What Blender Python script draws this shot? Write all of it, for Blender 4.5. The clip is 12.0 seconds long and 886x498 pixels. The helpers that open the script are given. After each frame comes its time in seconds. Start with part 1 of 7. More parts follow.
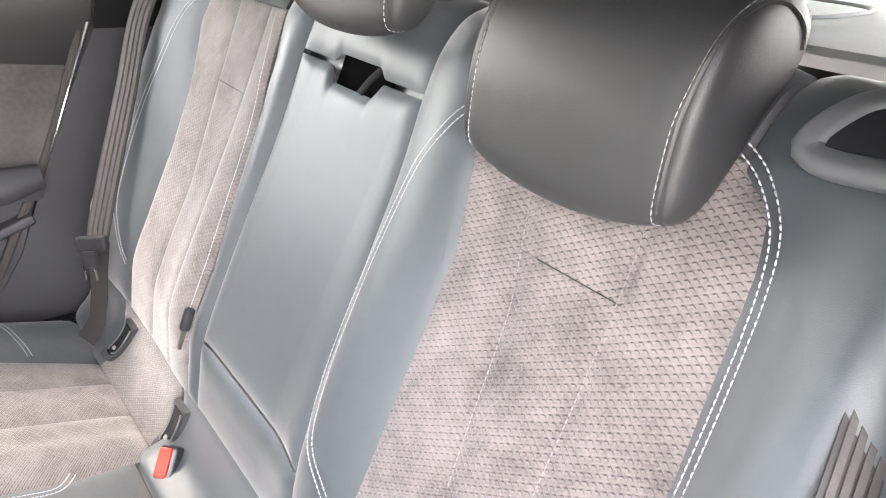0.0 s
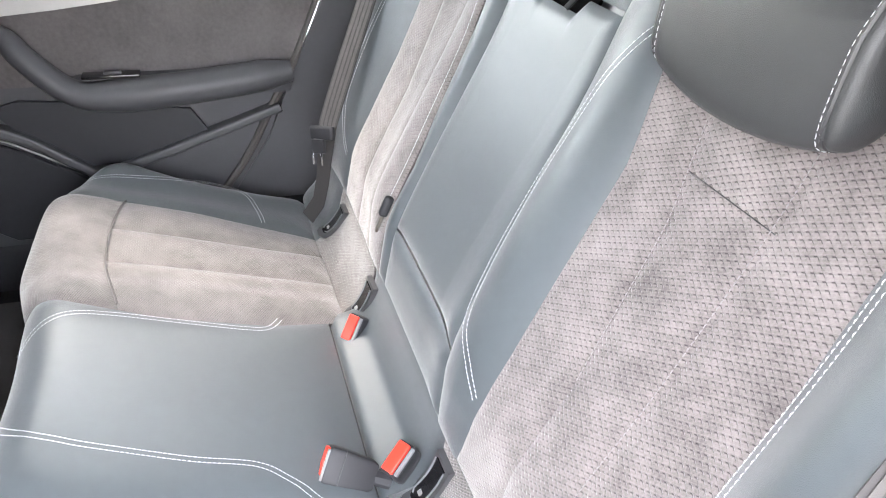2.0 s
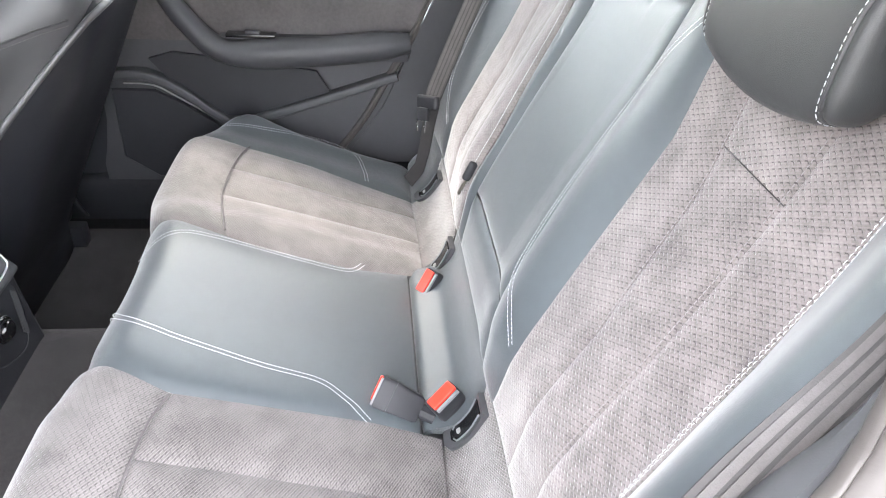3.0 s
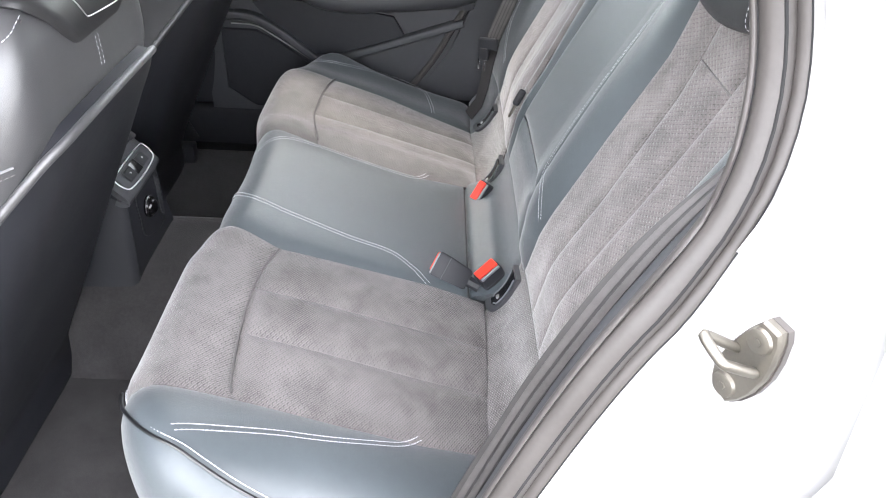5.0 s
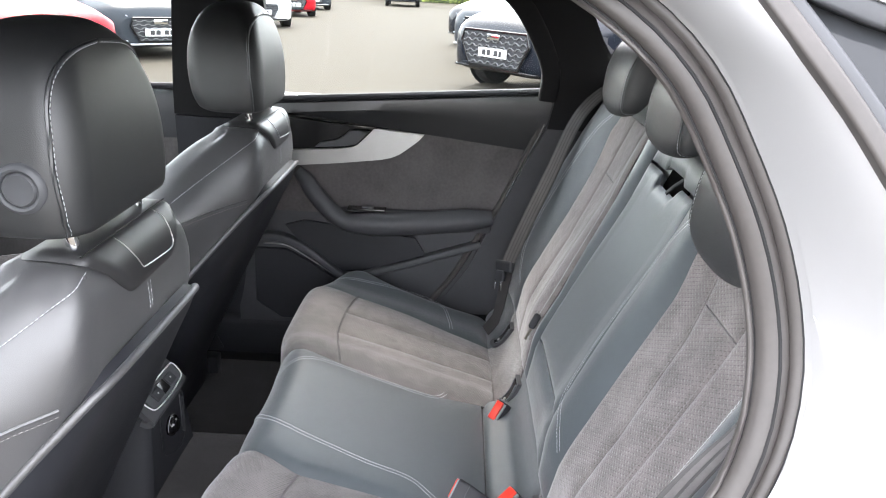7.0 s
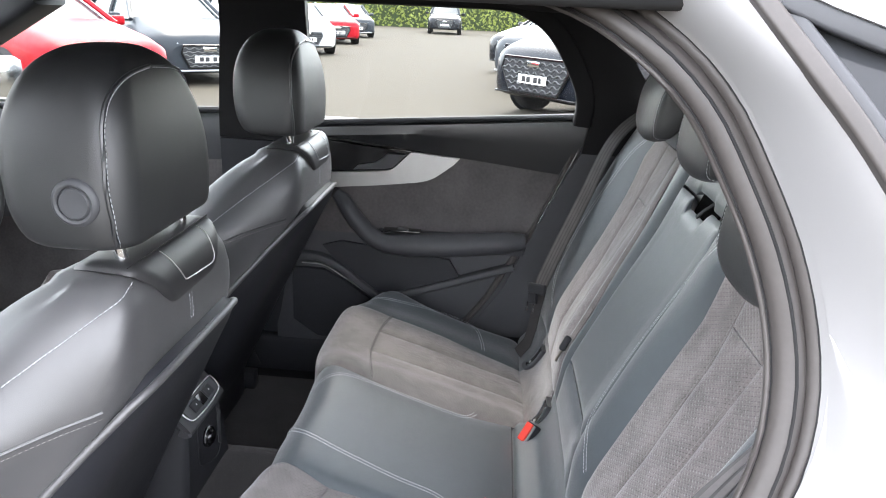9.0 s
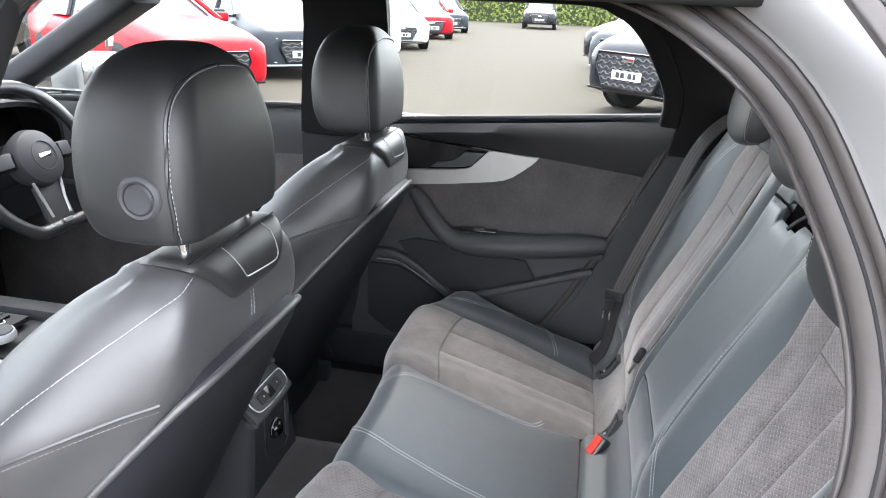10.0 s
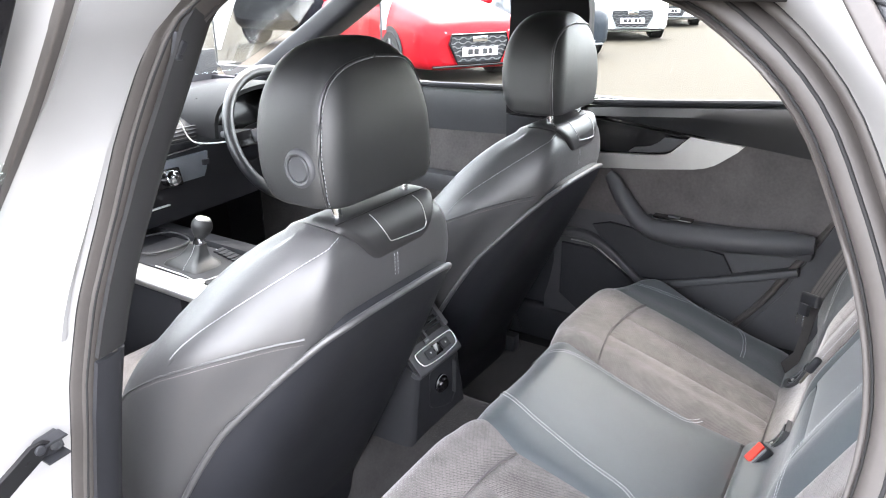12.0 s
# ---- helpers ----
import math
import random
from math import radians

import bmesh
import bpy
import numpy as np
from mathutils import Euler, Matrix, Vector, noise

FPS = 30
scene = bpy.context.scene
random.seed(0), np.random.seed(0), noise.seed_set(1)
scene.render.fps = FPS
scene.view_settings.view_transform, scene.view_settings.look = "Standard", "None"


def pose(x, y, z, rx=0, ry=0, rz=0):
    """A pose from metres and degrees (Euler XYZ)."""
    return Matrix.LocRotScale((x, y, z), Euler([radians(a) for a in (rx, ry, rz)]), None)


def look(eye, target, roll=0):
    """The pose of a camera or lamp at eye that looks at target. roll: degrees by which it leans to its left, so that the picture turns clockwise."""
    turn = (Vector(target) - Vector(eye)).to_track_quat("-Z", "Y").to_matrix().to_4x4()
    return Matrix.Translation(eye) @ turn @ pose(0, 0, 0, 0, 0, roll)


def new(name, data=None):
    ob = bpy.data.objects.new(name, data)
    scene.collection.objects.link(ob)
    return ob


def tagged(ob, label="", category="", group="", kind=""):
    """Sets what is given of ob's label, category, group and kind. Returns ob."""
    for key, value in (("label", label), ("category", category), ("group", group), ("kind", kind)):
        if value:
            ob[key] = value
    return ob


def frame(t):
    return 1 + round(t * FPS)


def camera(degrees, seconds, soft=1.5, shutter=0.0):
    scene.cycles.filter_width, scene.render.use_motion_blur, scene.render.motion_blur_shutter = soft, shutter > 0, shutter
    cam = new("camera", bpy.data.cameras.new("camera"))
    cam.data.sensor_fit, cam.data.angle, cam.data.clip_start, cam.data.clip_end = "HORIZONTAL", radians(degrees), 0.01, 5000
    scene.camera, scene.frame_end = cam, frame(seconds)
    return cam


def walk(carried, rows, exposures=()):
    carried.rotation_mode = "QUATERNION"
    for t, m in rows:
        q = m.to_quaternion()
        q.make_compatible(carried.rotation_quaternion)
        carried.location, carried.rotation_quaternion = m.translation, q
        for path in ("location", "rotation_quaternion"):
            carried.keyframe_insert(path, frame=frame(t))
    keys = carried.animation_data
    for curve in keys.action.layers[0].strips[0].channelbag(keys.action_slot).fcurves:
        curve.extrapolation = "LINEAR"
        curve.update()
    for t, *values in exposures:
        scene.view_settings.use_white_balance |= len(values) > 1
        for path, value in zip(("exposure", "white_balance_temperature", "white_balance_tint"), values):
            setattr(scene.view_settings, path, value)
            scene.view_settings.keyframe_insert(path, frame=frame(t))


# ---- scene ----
cam = camera(64.4, 12.0, 1.0)
PATH = [
    (0, (-0.656, 0.208, 1.221), (0.744, -0.912, 0.334), 3.4),
    (0.5, (-0.664, 0.214, 1.211), (0.76, -0.816, 0.256), 3.8),
    (1, (-0.675, 0.22, 1.208), (0.797, -0.697, 0.212), 4.1),
    (1.5, (-0.699, 0.219, 1.205), (0.85, -0.522, 0.179), 4.1),
    (2, (-0.726, 0.197, 1.212), (0.874, -0.362, 0.149), 3.2),
    (2.5, (-0.766, 0.162, 1.212), (0.885, -0.185, 0.137), 3.3),
    (3, (-0.819, 0.143, 1.213), (0.84, -0.073, 0.117), 3.9),
    (3.5, (-0.865, 0.125, 1.217), (0.776, -0.006, 0.081), 3.8),
    (3.7, (-0.887, 0.12, 1.221), (0.743, 0.014, 0.068), 3.6),
    (5.3, (-1.089, 0.151, 1.26), (0.531, 0.107, 0.087), 3.5),
    (5.5, (-1.089, 0.141, 1.261), (0.548, 0.109, 0.113), 3.2),
    (6, (-1.087, 0.139, 1.279), (0.64, 0.126, 0.269), 2.8),
    (6.5, (-1.082, 0.149, 1.312), (0.726, 0.149, 0.457), 2.8),
    (7, (-1.087, 0.158, 1.322), (0.785, 0.175, 0.619), 2.9),
    (7.2, (-1.09, 0.153, 1.322), (0.794, 0.178, 0.652), 2.8),
    (9, (-1.112, 0.146, 1.323), (0.778, 0.275, 0.682), 2.7),
    (9.5, (-1.105, 0.145, 1.325), (0.772, 0.374, 0.675), 2.5),
    (10, (-1.077, 0.12, 1.326), (0.772, 0.491, 0.663), 2.3),
    (10.5, (-1.041, 0.095, 1.327), (0.75, 0.662, 0.641), 1.9),
    (11, (-1.013, 0.062, 1.319), (0.707, 0.798, 0.613), 1.4),
    (11.5, (-1.012, 0.012, 1.329), (0.623, 0.909, 0.609), 0.6),
    (12, (-1.079, -0.05, 1.348), (0.486, 0.961, 0.62), -0.4),
]
EXPOSURES = [(0, 2.34, 7350, 18), (1.5, 2.3, 6950, 15), (2.5, 2.24, 6900, 14), (3.6, 2.1, 6860, 13), (5.4, 1.45, 6800, 13), (6.2, 1.40, 6800, 13), (7.2, 1.22, 6760, 13), (9.5, 1.1, 6660, 13), (10.5, 1.33, 6640, 13), (11.5, 1.61, 6740, 14), (12, 1.63, 6780, 14)]
walk(cam, [(t, look(eye, target, roll)) for t, eye, target, roll in PATH], EXPOSURES)

# ---- daylight: a bright, lightly clouded sky and a softened sun from the far side ----
world = bpy.data.worlds.new("sky")
scene.world = world
world.use_nodes = True
wn = world.node_tree.nodes
wl = world.node_tree.links
sky = wn.new("ShaderNodeTexSky")
sky.sky_type = "NISHITA"
sky.sun_disc = False
sky.sun_elevation = radians(60)
sky.sun_rotation = radians(79)
sky.air_density, sky.dust_density, sky.ozone_density = 1.0, 3.0, 1.0
soft_sky = wn.new("ShaderNodeMixRGB")
soft_sky.inputs[0].default_value = 0.55
soft_sky.inputs[2].default_value = (9.5, 9.7, 10.0, 1)
wl.new(sky.outputs[0], soft_sky.inputs[1])
wl.new(soft_sky.outputs[0], wn["Background"].inputs[0])
wn["Background"].inputs[1].default_value = 0.58
sun_data = bpy.data.lights.new("sun", "SUN")
sun_data.energy, sun_data.angle, sun_data.color = 1.1, radians(20), (1.0, 0.975, 0.94)
sun = new("sun", sun_data)
sun.matrix_world = look((3.0, 0.6, 5.3), (0, 0, 0))


# ---- mesh tools ----
def arr(p):
    return np.asarray(p, float)


def smooth_path(pts, n=60, closed=False):
    """A Catmull-Rom curve through pts, n points along it, evenly spaced."""
    p = arr(pts)
    m = len(p)
    out = []
    spans = m if closed else m - 1
    for i in range(spans):
        if closed:
            a, b, c, d = p[i - 1], p[i], p[(i + 1) % m], p[(i + 2) % m]
        else:
            a, b, c, d = p[max(i - 1, 0)], p[i], p[i + 1], p[min(i + 2, m - 1)]
        for t in np.linspace(0, 1, 12, endpoint=False):
            out.append(0.5 * (2 * b + (c - a) * t + (2 * a - 5 * b + 4 * c - d) * t * t + (3 * b - a - 3 * c + d) * t ** 3))
    out.append(p[0] if closed else p[-1])
    out = arr(out)
    s = np.r_[0, np.cumsum(np.linalg.norm(np.diff(out, axis=0), axis=1))]
    u = np.linspace(0, s[-1], n + 1 if closed else n)
    q = np.stack([np.interp(u, s, out[:, k]) for k in range(out.shape[1])], 1)
    return q[:-1] if closed else q


def unit(v):
    v = arr(v)
    return v / (np.linalg.norm(v, axis=-1, keepdims=True) + 1e-12)


def join(*pieces):
    verts, faces = [], []
    for v, f in pieces:
        k = len(verts)
        verts += [tuple(x) for x in v]
        faces += [tuple(i + k for i in g) for g in f]
    return verts, faces


def grid_faces(nu, nv, cu=False, cv=False, k=0):
    return [(k + i * nv + j, k + ((i + 1) % nu) * nv + j, k + ((i + 1) % nu) * nv + (j + 1) % nv, k + i * nv + (j + 1) % nv)
            for i in range(nu - (not cu)) for j in range(nv - (not cv))]


def sheet(P, thick=0.0, flip=False):
    """A grid of points as a surface; with thick, a closed slab that reaches thick behind it."""
    P = arr(P)
    nu, nv, _ = P.shape
    n = unit(np.cross(np.gradient(P, axis=0), np.gradient(P, axis=1)))
    if flip:
        n = -n
    f = grid_faces(nu, nv)
    if flip:
        f = [g[::-1] for g in f]
    v = P.reshape(-1, 3)
    if not thick:
        return v, f
    k = nu * nv
    back = (P - n * thick).reshape(-1, 3)
    f2 = [tuple(i + k for i in g[::-1]) for g in f]
    ring = [i * nv for i in range(nu)] + [(nu - 1) * nv + j for j in range(1, nv)] + [i * nv + nv - 1 for i in range(nu - 2, -1, -1)] + [j for j in range(nv - 2, 0, -1)]
    side = []
    for a, b in zip(ring, ring[1:] + ring[:1]):
        side.append((a, a + k, b + k, b) if flip else (b, b + k, a + k, a))
    side = [g[::-1] for g in side]
    return np.vstack([v, back]), f + f2 + side


def rings(rs, closed=True, cap=True):
    """A loft through rings of equally many points."""
    R = arr(rs)
    nu, nv, _ = R.shape
    f = grid_faces(nu, nv, False, closed)
    if cap:
        f += [tuple(range(nv))[::-1], tuple((nu - 1) * nv + j for j in range(nv))]
    return R.reshape(-1, 3), f


def sweep(path, profile, up=(0, 0, 1), closed=False, cap=True):
    """A closed profile (side, up) carried along a path."""
    p = arr(path)
    t = np.roll(p, -1, 0) - np.roll(p, 1, 0) if closed else np.gradient(p, axis=0)
    t = unit(t)
    up = arr(up)
    up = np.broadcast_to(up, p.shape)
    side = unit(np.cross(t, up))
    u = unit(np.cross(side, t))
    prof = arr(profile)
    R = p[:, None] + side[:, None] * prof[None, :, :1] + u[:, None] * prof[None, :, 1:]
    nu, nv = R.shape[:2]
    f = grid_faces(nu, nv, closed, True)
    if cap and not closed:
        f += [tuple(range(nv))[::-1], tuple((nu - 1) * nv + j for j in range(nv))]
    return R.reshape(-1, 3), [g[::-1] for g in f]


def oval(a, b=None, n=10):
    b = a if b is None else b
    return [(a * math.cos(2 * math.pi * i / n), b * math.sin(2 * math.pi * i / n)) for i in range(n)]


def rrect(w, h, r, n=4):
    """A rounded rectangle of half sizes w, h."""
    out = []
    for cx, cy, a0 in ((w - r, h - r, 0), (-w + r, h - r, 90), (-w + r, -h + r, 180), (w - r, -h + r, 270)):
        for i in range(n + 1):
            a = radians(a0 + 90 * i / n)
            out.append((cx + r * math.cos(a), cy + r * math.sin(a)))
    return out


def tube(path, r, n=8, closed=False, up=(0.13, 0.2, 1)):
    return sweep(path, oval(r, n=n), up, closed)


def rbox(c, s, r=0.004, turn=(0, 0, 0), seg=2):
    """A box of full sizes s round c with rounded edges, turned by degrees."""
    bm = bmesh.new()
    bmesh.ops.create_cube(bm, size=1)
    bmesh.ops.scale(bm, vec=s, verts=bm.verts)
    if r:
        bmesh.ops.bevel(bm, geom=bm.edges[:] + bm.verts[:], offset=min(r, 0.45 * min(s)), segments=seg, profile=0.6, affect="EDGES")
    m = pose(*c, *turn)
    bm.verts.index_update()
    v = [tuple(m @ x.co) for x in bm.verts]
    f = [tuple(x.index for x in g.verts) for g in bm.faces]
    bm.free()
    return v, f


def prism(poly, a, b, axis="x", bevel=0.0):
    """A polygon drawn in the two other axes, carried along one axis from a to b; bevel: rim drawn in at both ends."""
    p = arr(poly)
    c = p.mean(0)
    d = unit(p - c)
    def ring(q, t):
        if axis == "x":
            return [(t, y, z) for y, z in q]
        if axis == "y":
            return [(x, t, z) for x, z in q]
        return [(x, y, t) for x, y in q]
    if bevel:
        s = 1 if b > a else -1
        rs = [ring(p - d * bevel, a), ring(p, a + s * bevel), ring(p, b - s * bevel), ring(p - d * bevel, b)]
    else:
        rs = [ring(p, a), ring(p, b)]
    return rings(rs)


def lathe(profile, origin, axis, n=20):
    """A profile of (radius, along) turned about an axis."""
    ax = unit(axis)
    e1 = unit(np.cross(ax, (0.3, 0.1, 1) if abs(ax[2]) < 0.9 else (1, 0, 0)))
    e2 = np.cross(ax, e1)
    rs = []
    for r, h in profile:
        rs.append([arr(origin) + ax * h + r * (e1 * math.cos(2 * math.pi * i / n) + e2 * math.sin(2 * math.pi * i / n)) for i in range(n)])
    return rings(rs)


def moved(piece, m):
    v, f = piece
    return [tuple(m @ Vector(x)) for x in v], f


def stitches(path, normals, length=0.0039, gap=0.0014, r=0.00074, lift=0.0006):
    """Short thread stitches that lie along a path."""
    p, n = arr(path), unit(normals)
    s = np.r_[0, np.cumsum(np.linalg.norm(np.diff(p, axis=0), axis=1))]
    verts, faces = [], []
    u = 0.001
    while u + length < s[-1]:
        a = arr([np.interp(u, s, p[:, k]) for k in range(3)])
        b = arr([np.interp(u + length, s, p[:, k]) for k in range(3)])
        nn = unit([np.interp(u, s, n[:, k]) for k in range(3)])
        t = unit(b - a)
        w = np.cross(t, nn)
        k = len(verts)
        mid, up = (a + b) / 2, nn * (r * 1.2 + lift)
        verts += [a - nn * r, a + w * r * 0.6 + nn * lift, mid + w * r + up * 0.6, b + w * r * 0.6 + nn * lift, b - nn * r,
                  b - w * r * 0.6 + nn * lift, mid - w * r + up * 0.6, a - w * r * 0.6 + nn * lift, mid + up]
        faces += [(k, k + 1, k + 8, k + 7), (k + 1, k + 2, k + 8), (k + 2, k + 3, k + 8), (k + 3, k + 4, k + 5, k + 8), (k + 5, k + 6, k + 8), (k + 6, k + 7, k + 8)]
        u += length + gap
    return verts, faces


def origin_of(ob):
    p = Vector((0, 0, 0))
    while ob is not None:
        p += ob.location
        ob = ob.parent
    return p


def part(name, piece, material, parent=None, label="", uv=None, sharp=38):
    """Links one mesh, given in world places, under a thing or a part."""
    v, f = piece
    o = origin_of(parent) if parent is not None else Vector((0, 0, 0))
    me = bpy.data.meshes.new(name)
    me.from_pydata([(x[0] - o.x, x[1] - o.y, x[2] - o.z) for x in v], [], [tuple(int(i) for i in g) for g in f])
    if uv is not None:
        lay = me.uv_layers.new(name="UVMap")
        for loop in me.loops:
            k = loop.vertex_index
            lay.data[loop.index].uv = uv[k] if k < len(uv) else uv[k - len(uv)]
    me.materials.append(material)
    me.polygons.foreach_set("use_smooth", [True] * len(me.polygons))
    me.update()
    me.set_sharp_from_angle(angle=radians(sharp))
    ob = new(name, me)
    ob.parent = parent
    if label:
        ob["label"] = label
    return ob


def thing(name, at, label, category, group="", kind=""):
    ob = new(name)
    ob.empty_display_size = 0.05
    ob.location = at
    return tagged(ob, label, category, group, kind)


def solo(name, piece, material, label, category, group="", kind="", at=None, uv=None, sharp=38):
    """A thing that is one mesh."""
    v, f = piece
    v = arr(v)
    at = arr(at) if at is not None else np.r_[(v.min(0) + v.max(0))[:2] / 2, v.min(0)[2]]
    ob = part(name, (v - at, f), material, None, "", uv, sharp)
    ob.location = at
    return tagged(ob, label, category, group, kind)


# ---- materials ----
def nodes_of(name):
    m = bpy.data.materials.new(name)
    m.use_nodes = True
    t = m.node_tree
    return m, t.nodes, t.links, t.nodes["Principled BSDF"]


def math_node(n, l, op, a, b=None, clamp=False):
    x = n.new("ShaderNodeMath")
    x.operation, x.use_clamp = op, clamp
    for i, val in enumerate((a, b)):
        if val is None:
            continue
        if isinstance(val, (int, float)):
            x.inputs[i].default_value = val
        else:
            l.new(val, x.inputs[i])
    return x.outputs[0]


def noise_node(n, l, coord, scale, detail=3, rough=0.55):
    x = n.new("ShaderNodeTexNoise")
    x.inputs["Scale"].default_value, x.inputs["Detail"].default_value, x.inputs["Roughness"].default_value = scale, detail, rough
    l.new(coord, x.inputs["Vector"])
    return x.outputs[0]


def ramp_node(n, l, fac, stops):
    x = n.new("ShaderNodeValToRGB")
    r = x.color_ramp
    while len(r.elements) < len(stops):
        r.elements.new(0.5)
    for e, (p, c) in zip(r.elements, stops):
        e.position, e.color = p, (*c, 1) if len(c) == 3 else c
    l.new(fac, x.inputs[0])
    return x.outputs[0]


def scaled(c, k):
    return tuple(min(1, x * k) for x in c)


def surface(name, col, rough=0.5, metal=0.0, vary=0.12, vscale=6.0, grain=0.0, gscale=400.0, gdist=0.0004, coat=0.0, spec=0.5, cell=False, sheen=0.0, rvar=0.16, coat_rough=0.05):
    """A plain surface: colour that wavers at a large and a fine scale, roughness that wavers, and a fine relief."""
    m, n, l, b = nodes_of(name)
    co = n.new("ShaderNodeTexCoord").outputs["Object"]
    big = noise_node(n, l, co, vscale, 4)
    fine = noise_node(n, l, co, vscale * 14, 2)
    mix = math_node(n, l, "ADD", math_node(n, l, "MULTIPLY", big, 0.7), math_node(n, l, "MULTIPLY", fine, 0.3))
    l.new(ramp_node(n, l, mix, [(0.3, scaled(col, 1 - vary)), (0.7, scaled(col, 1 + vary))]), b.inputs["Base Color"])
    b.inputs["Metallic"].default_value = metal
    b.inputs["Specular IOR Level"].default_value = spec
    b.inputs["Coat Weight"].default_value = coat
    b.inputs["Coat Roughness"].default_value = coat_rough
    if sheen:
        b.inputs["Sheen Weight"].default_value = sheen
        b.inputs["Sheen Roughness"].default_value = 0.4
    l.new(math_node(n, l, "ADD", math_node(n, l, "MULTIPLY", mix, rvar), rough - rvar / 2, True), b.inputs["Roughness"])
    if grain:
        if cell:
            x = n.new("ShaderNodeTexVoronoi")
            x.feature = "DISTANCE_TO_EDGE"
            x.inputs["Scale"].default_value = gscale
            l.new(co, x.inputs["Vector"])
            h = math_node(n, l, "MINIMUM", x.outputs["Distance"], 0.22)
            h = math_node(n, l, "ADD", h, math_node(n, l, "MULTIPLY", noise_node(n, l, co, 13, 3), 3.5))
        else:
            h = noise_node(n, l, co, gscale, 3)
        bump = n.new("ShaderNodeBump")
        bump.inputs["Strength"].default_value, bump.inputs["Distance"].default_value = grain, gdist
        l.new(h, bump.inputs["Height"])
        l.new(bump.outputs[0], b.inputs["Normal"])
    return m


def woven_fabric(name, col, lozenge=(0.0095, 0.0078), strength=1.0, ridge=0.25):
    """Suede-like cloth embossed with small lozenges, with rubbed patches where the nap lies differently."""
    m, n, l, b = nodes_of(name)
    tc = n.new("ShaderNodeTexCoord")
    sep = n.new("ShaderNodeSeparateXYZ")
    l.new(tc.outputs["UV"], sep.inputs[0])
    p = math_node(n, l, "DIVIDE", sep.outputs[0], lozenge[0])
    q = math_node(n, l, "DIVIDE", sep.outputs[1], lozenge[1])
    def tri(x):
        return math_node(n, l, "ABSOLUTE", math_node(n, l, "SUBTRACT", math_node(n, l, "FRACT", x), 0.5))
    a, c = tri(math_node(n, l, "ADD", p, q)), tri(math_node(n, l, "SUBTRACT", p, q))
    # each scale is cut deep at its upper corner and faintly along its other edges
    fa, fc = (math_node(n, l, "FRACT", math_node(n, l, "ADD", math_node(n, l, o, p, q), 0.5)) for o in ("ADD", "SUBTRACT"))
    def cut(d, along, centre, gain, floor):
        edge = math_node(n, l, "MULTIPLY", math_node(n, l, "SUBTRACT", d, floor, True), gain, True)
        off = math_node(n, l, "ABSOLUTE", math_node(n, l, "SUBTRACT", along, centre))
        stop = math_node(n, l, "MULTIPLY", math_node(n, l, "SUBTRACT", 0.29, off), 8.0, True)
        return math_node(n, l, "MULTIPLY", edge, stop)
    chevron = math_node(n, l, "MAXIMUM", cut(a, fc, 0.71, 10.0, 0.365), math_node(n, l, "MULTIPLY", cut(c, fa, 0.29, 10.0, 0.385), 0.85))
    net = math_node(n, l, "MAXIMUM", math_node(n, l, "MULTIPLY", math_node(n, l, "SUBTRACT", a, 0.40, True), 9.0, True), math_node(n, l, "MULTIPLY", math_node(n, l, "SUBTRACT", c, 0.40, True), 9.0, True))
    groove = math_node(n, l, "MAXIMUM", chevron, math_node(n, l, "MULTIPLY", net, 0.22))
    slope = math_node(n, l, "FRACT", math_node(n, l, "ADD", p, q))
    obj = tc.outputs["Object"]
    nap = math_node(n, l, "ADD", math_node(n, l, "MULTIPLY", noise_node(n, l, obj, 9, 4, 0.6), 0.5), math_node(n, l, "MULTIPLY", noise_node(n, l, obj, 34, 5, 0.65), 0.5))
    fibre = noise_node(n, l, obj, 420, 2)
    blend = math_node(n, l, "ADD", math_node(n, l, "MULTIPLY", nap, 0.75), math_node(n, l, "MULTIPLY", fibre, 0.25))
    base = ramp_node(n, l, blend, [(0.36, scaled(col, 0.48)), (0.45, scaled(col, 0.82)), (0.53, scaled(col, 1.11)), (0.63, scaled(col, 1.42))])
    # the cuts' shade is multiplied into the base colour, besides the relief below
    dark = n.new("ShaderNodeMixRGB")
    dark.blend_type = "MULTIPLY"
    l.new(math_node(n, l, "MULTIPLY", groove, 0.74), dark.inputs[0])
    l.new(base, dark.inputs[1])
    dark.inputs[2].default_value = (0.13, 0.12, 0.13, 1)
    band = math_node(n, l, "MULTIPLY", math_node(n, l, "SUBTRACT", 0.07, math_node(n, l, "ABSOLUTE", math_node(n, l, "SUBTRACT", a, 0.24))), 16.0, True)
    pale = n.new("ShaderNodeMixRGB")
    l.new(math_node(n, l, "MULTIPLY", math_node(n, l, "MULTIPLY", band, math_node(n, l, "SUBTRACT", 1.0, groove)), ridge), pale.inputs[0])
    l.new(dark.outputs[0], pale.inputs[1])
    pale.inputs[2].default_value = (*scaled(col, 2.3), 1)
    l.new(pale.outputs[0], b.inputs["Base Color"])
    b.inputs["Roughness"].default_value = 0.85
    b.inputs["Specular IOR Level"].default_value = 0.25
    b.inputs["Sheen Weight"].default_value = 0.52
    b.inputs["Sheen Roughness"].default_value = 0.4
    h = math_node(n, l, "SUBTRACT", math_node(n, l, "MULTIPLY", slope, 0.12), groove)
    h = math_node(n, l, "ADD", h, math_node(n, l, "MULTIPLY", fibre, 0.5))
    bump = n.new("ShaderNodeBump")
    bump.inputs["Strength"].default_value, bump.inputs["Distance"].default_value = 0.55 * strength, 0.0011
    l.new(h, bump.inputs["Height"])
    l.new(bump.outputs[0], b.inputs["Normal"])
    return m


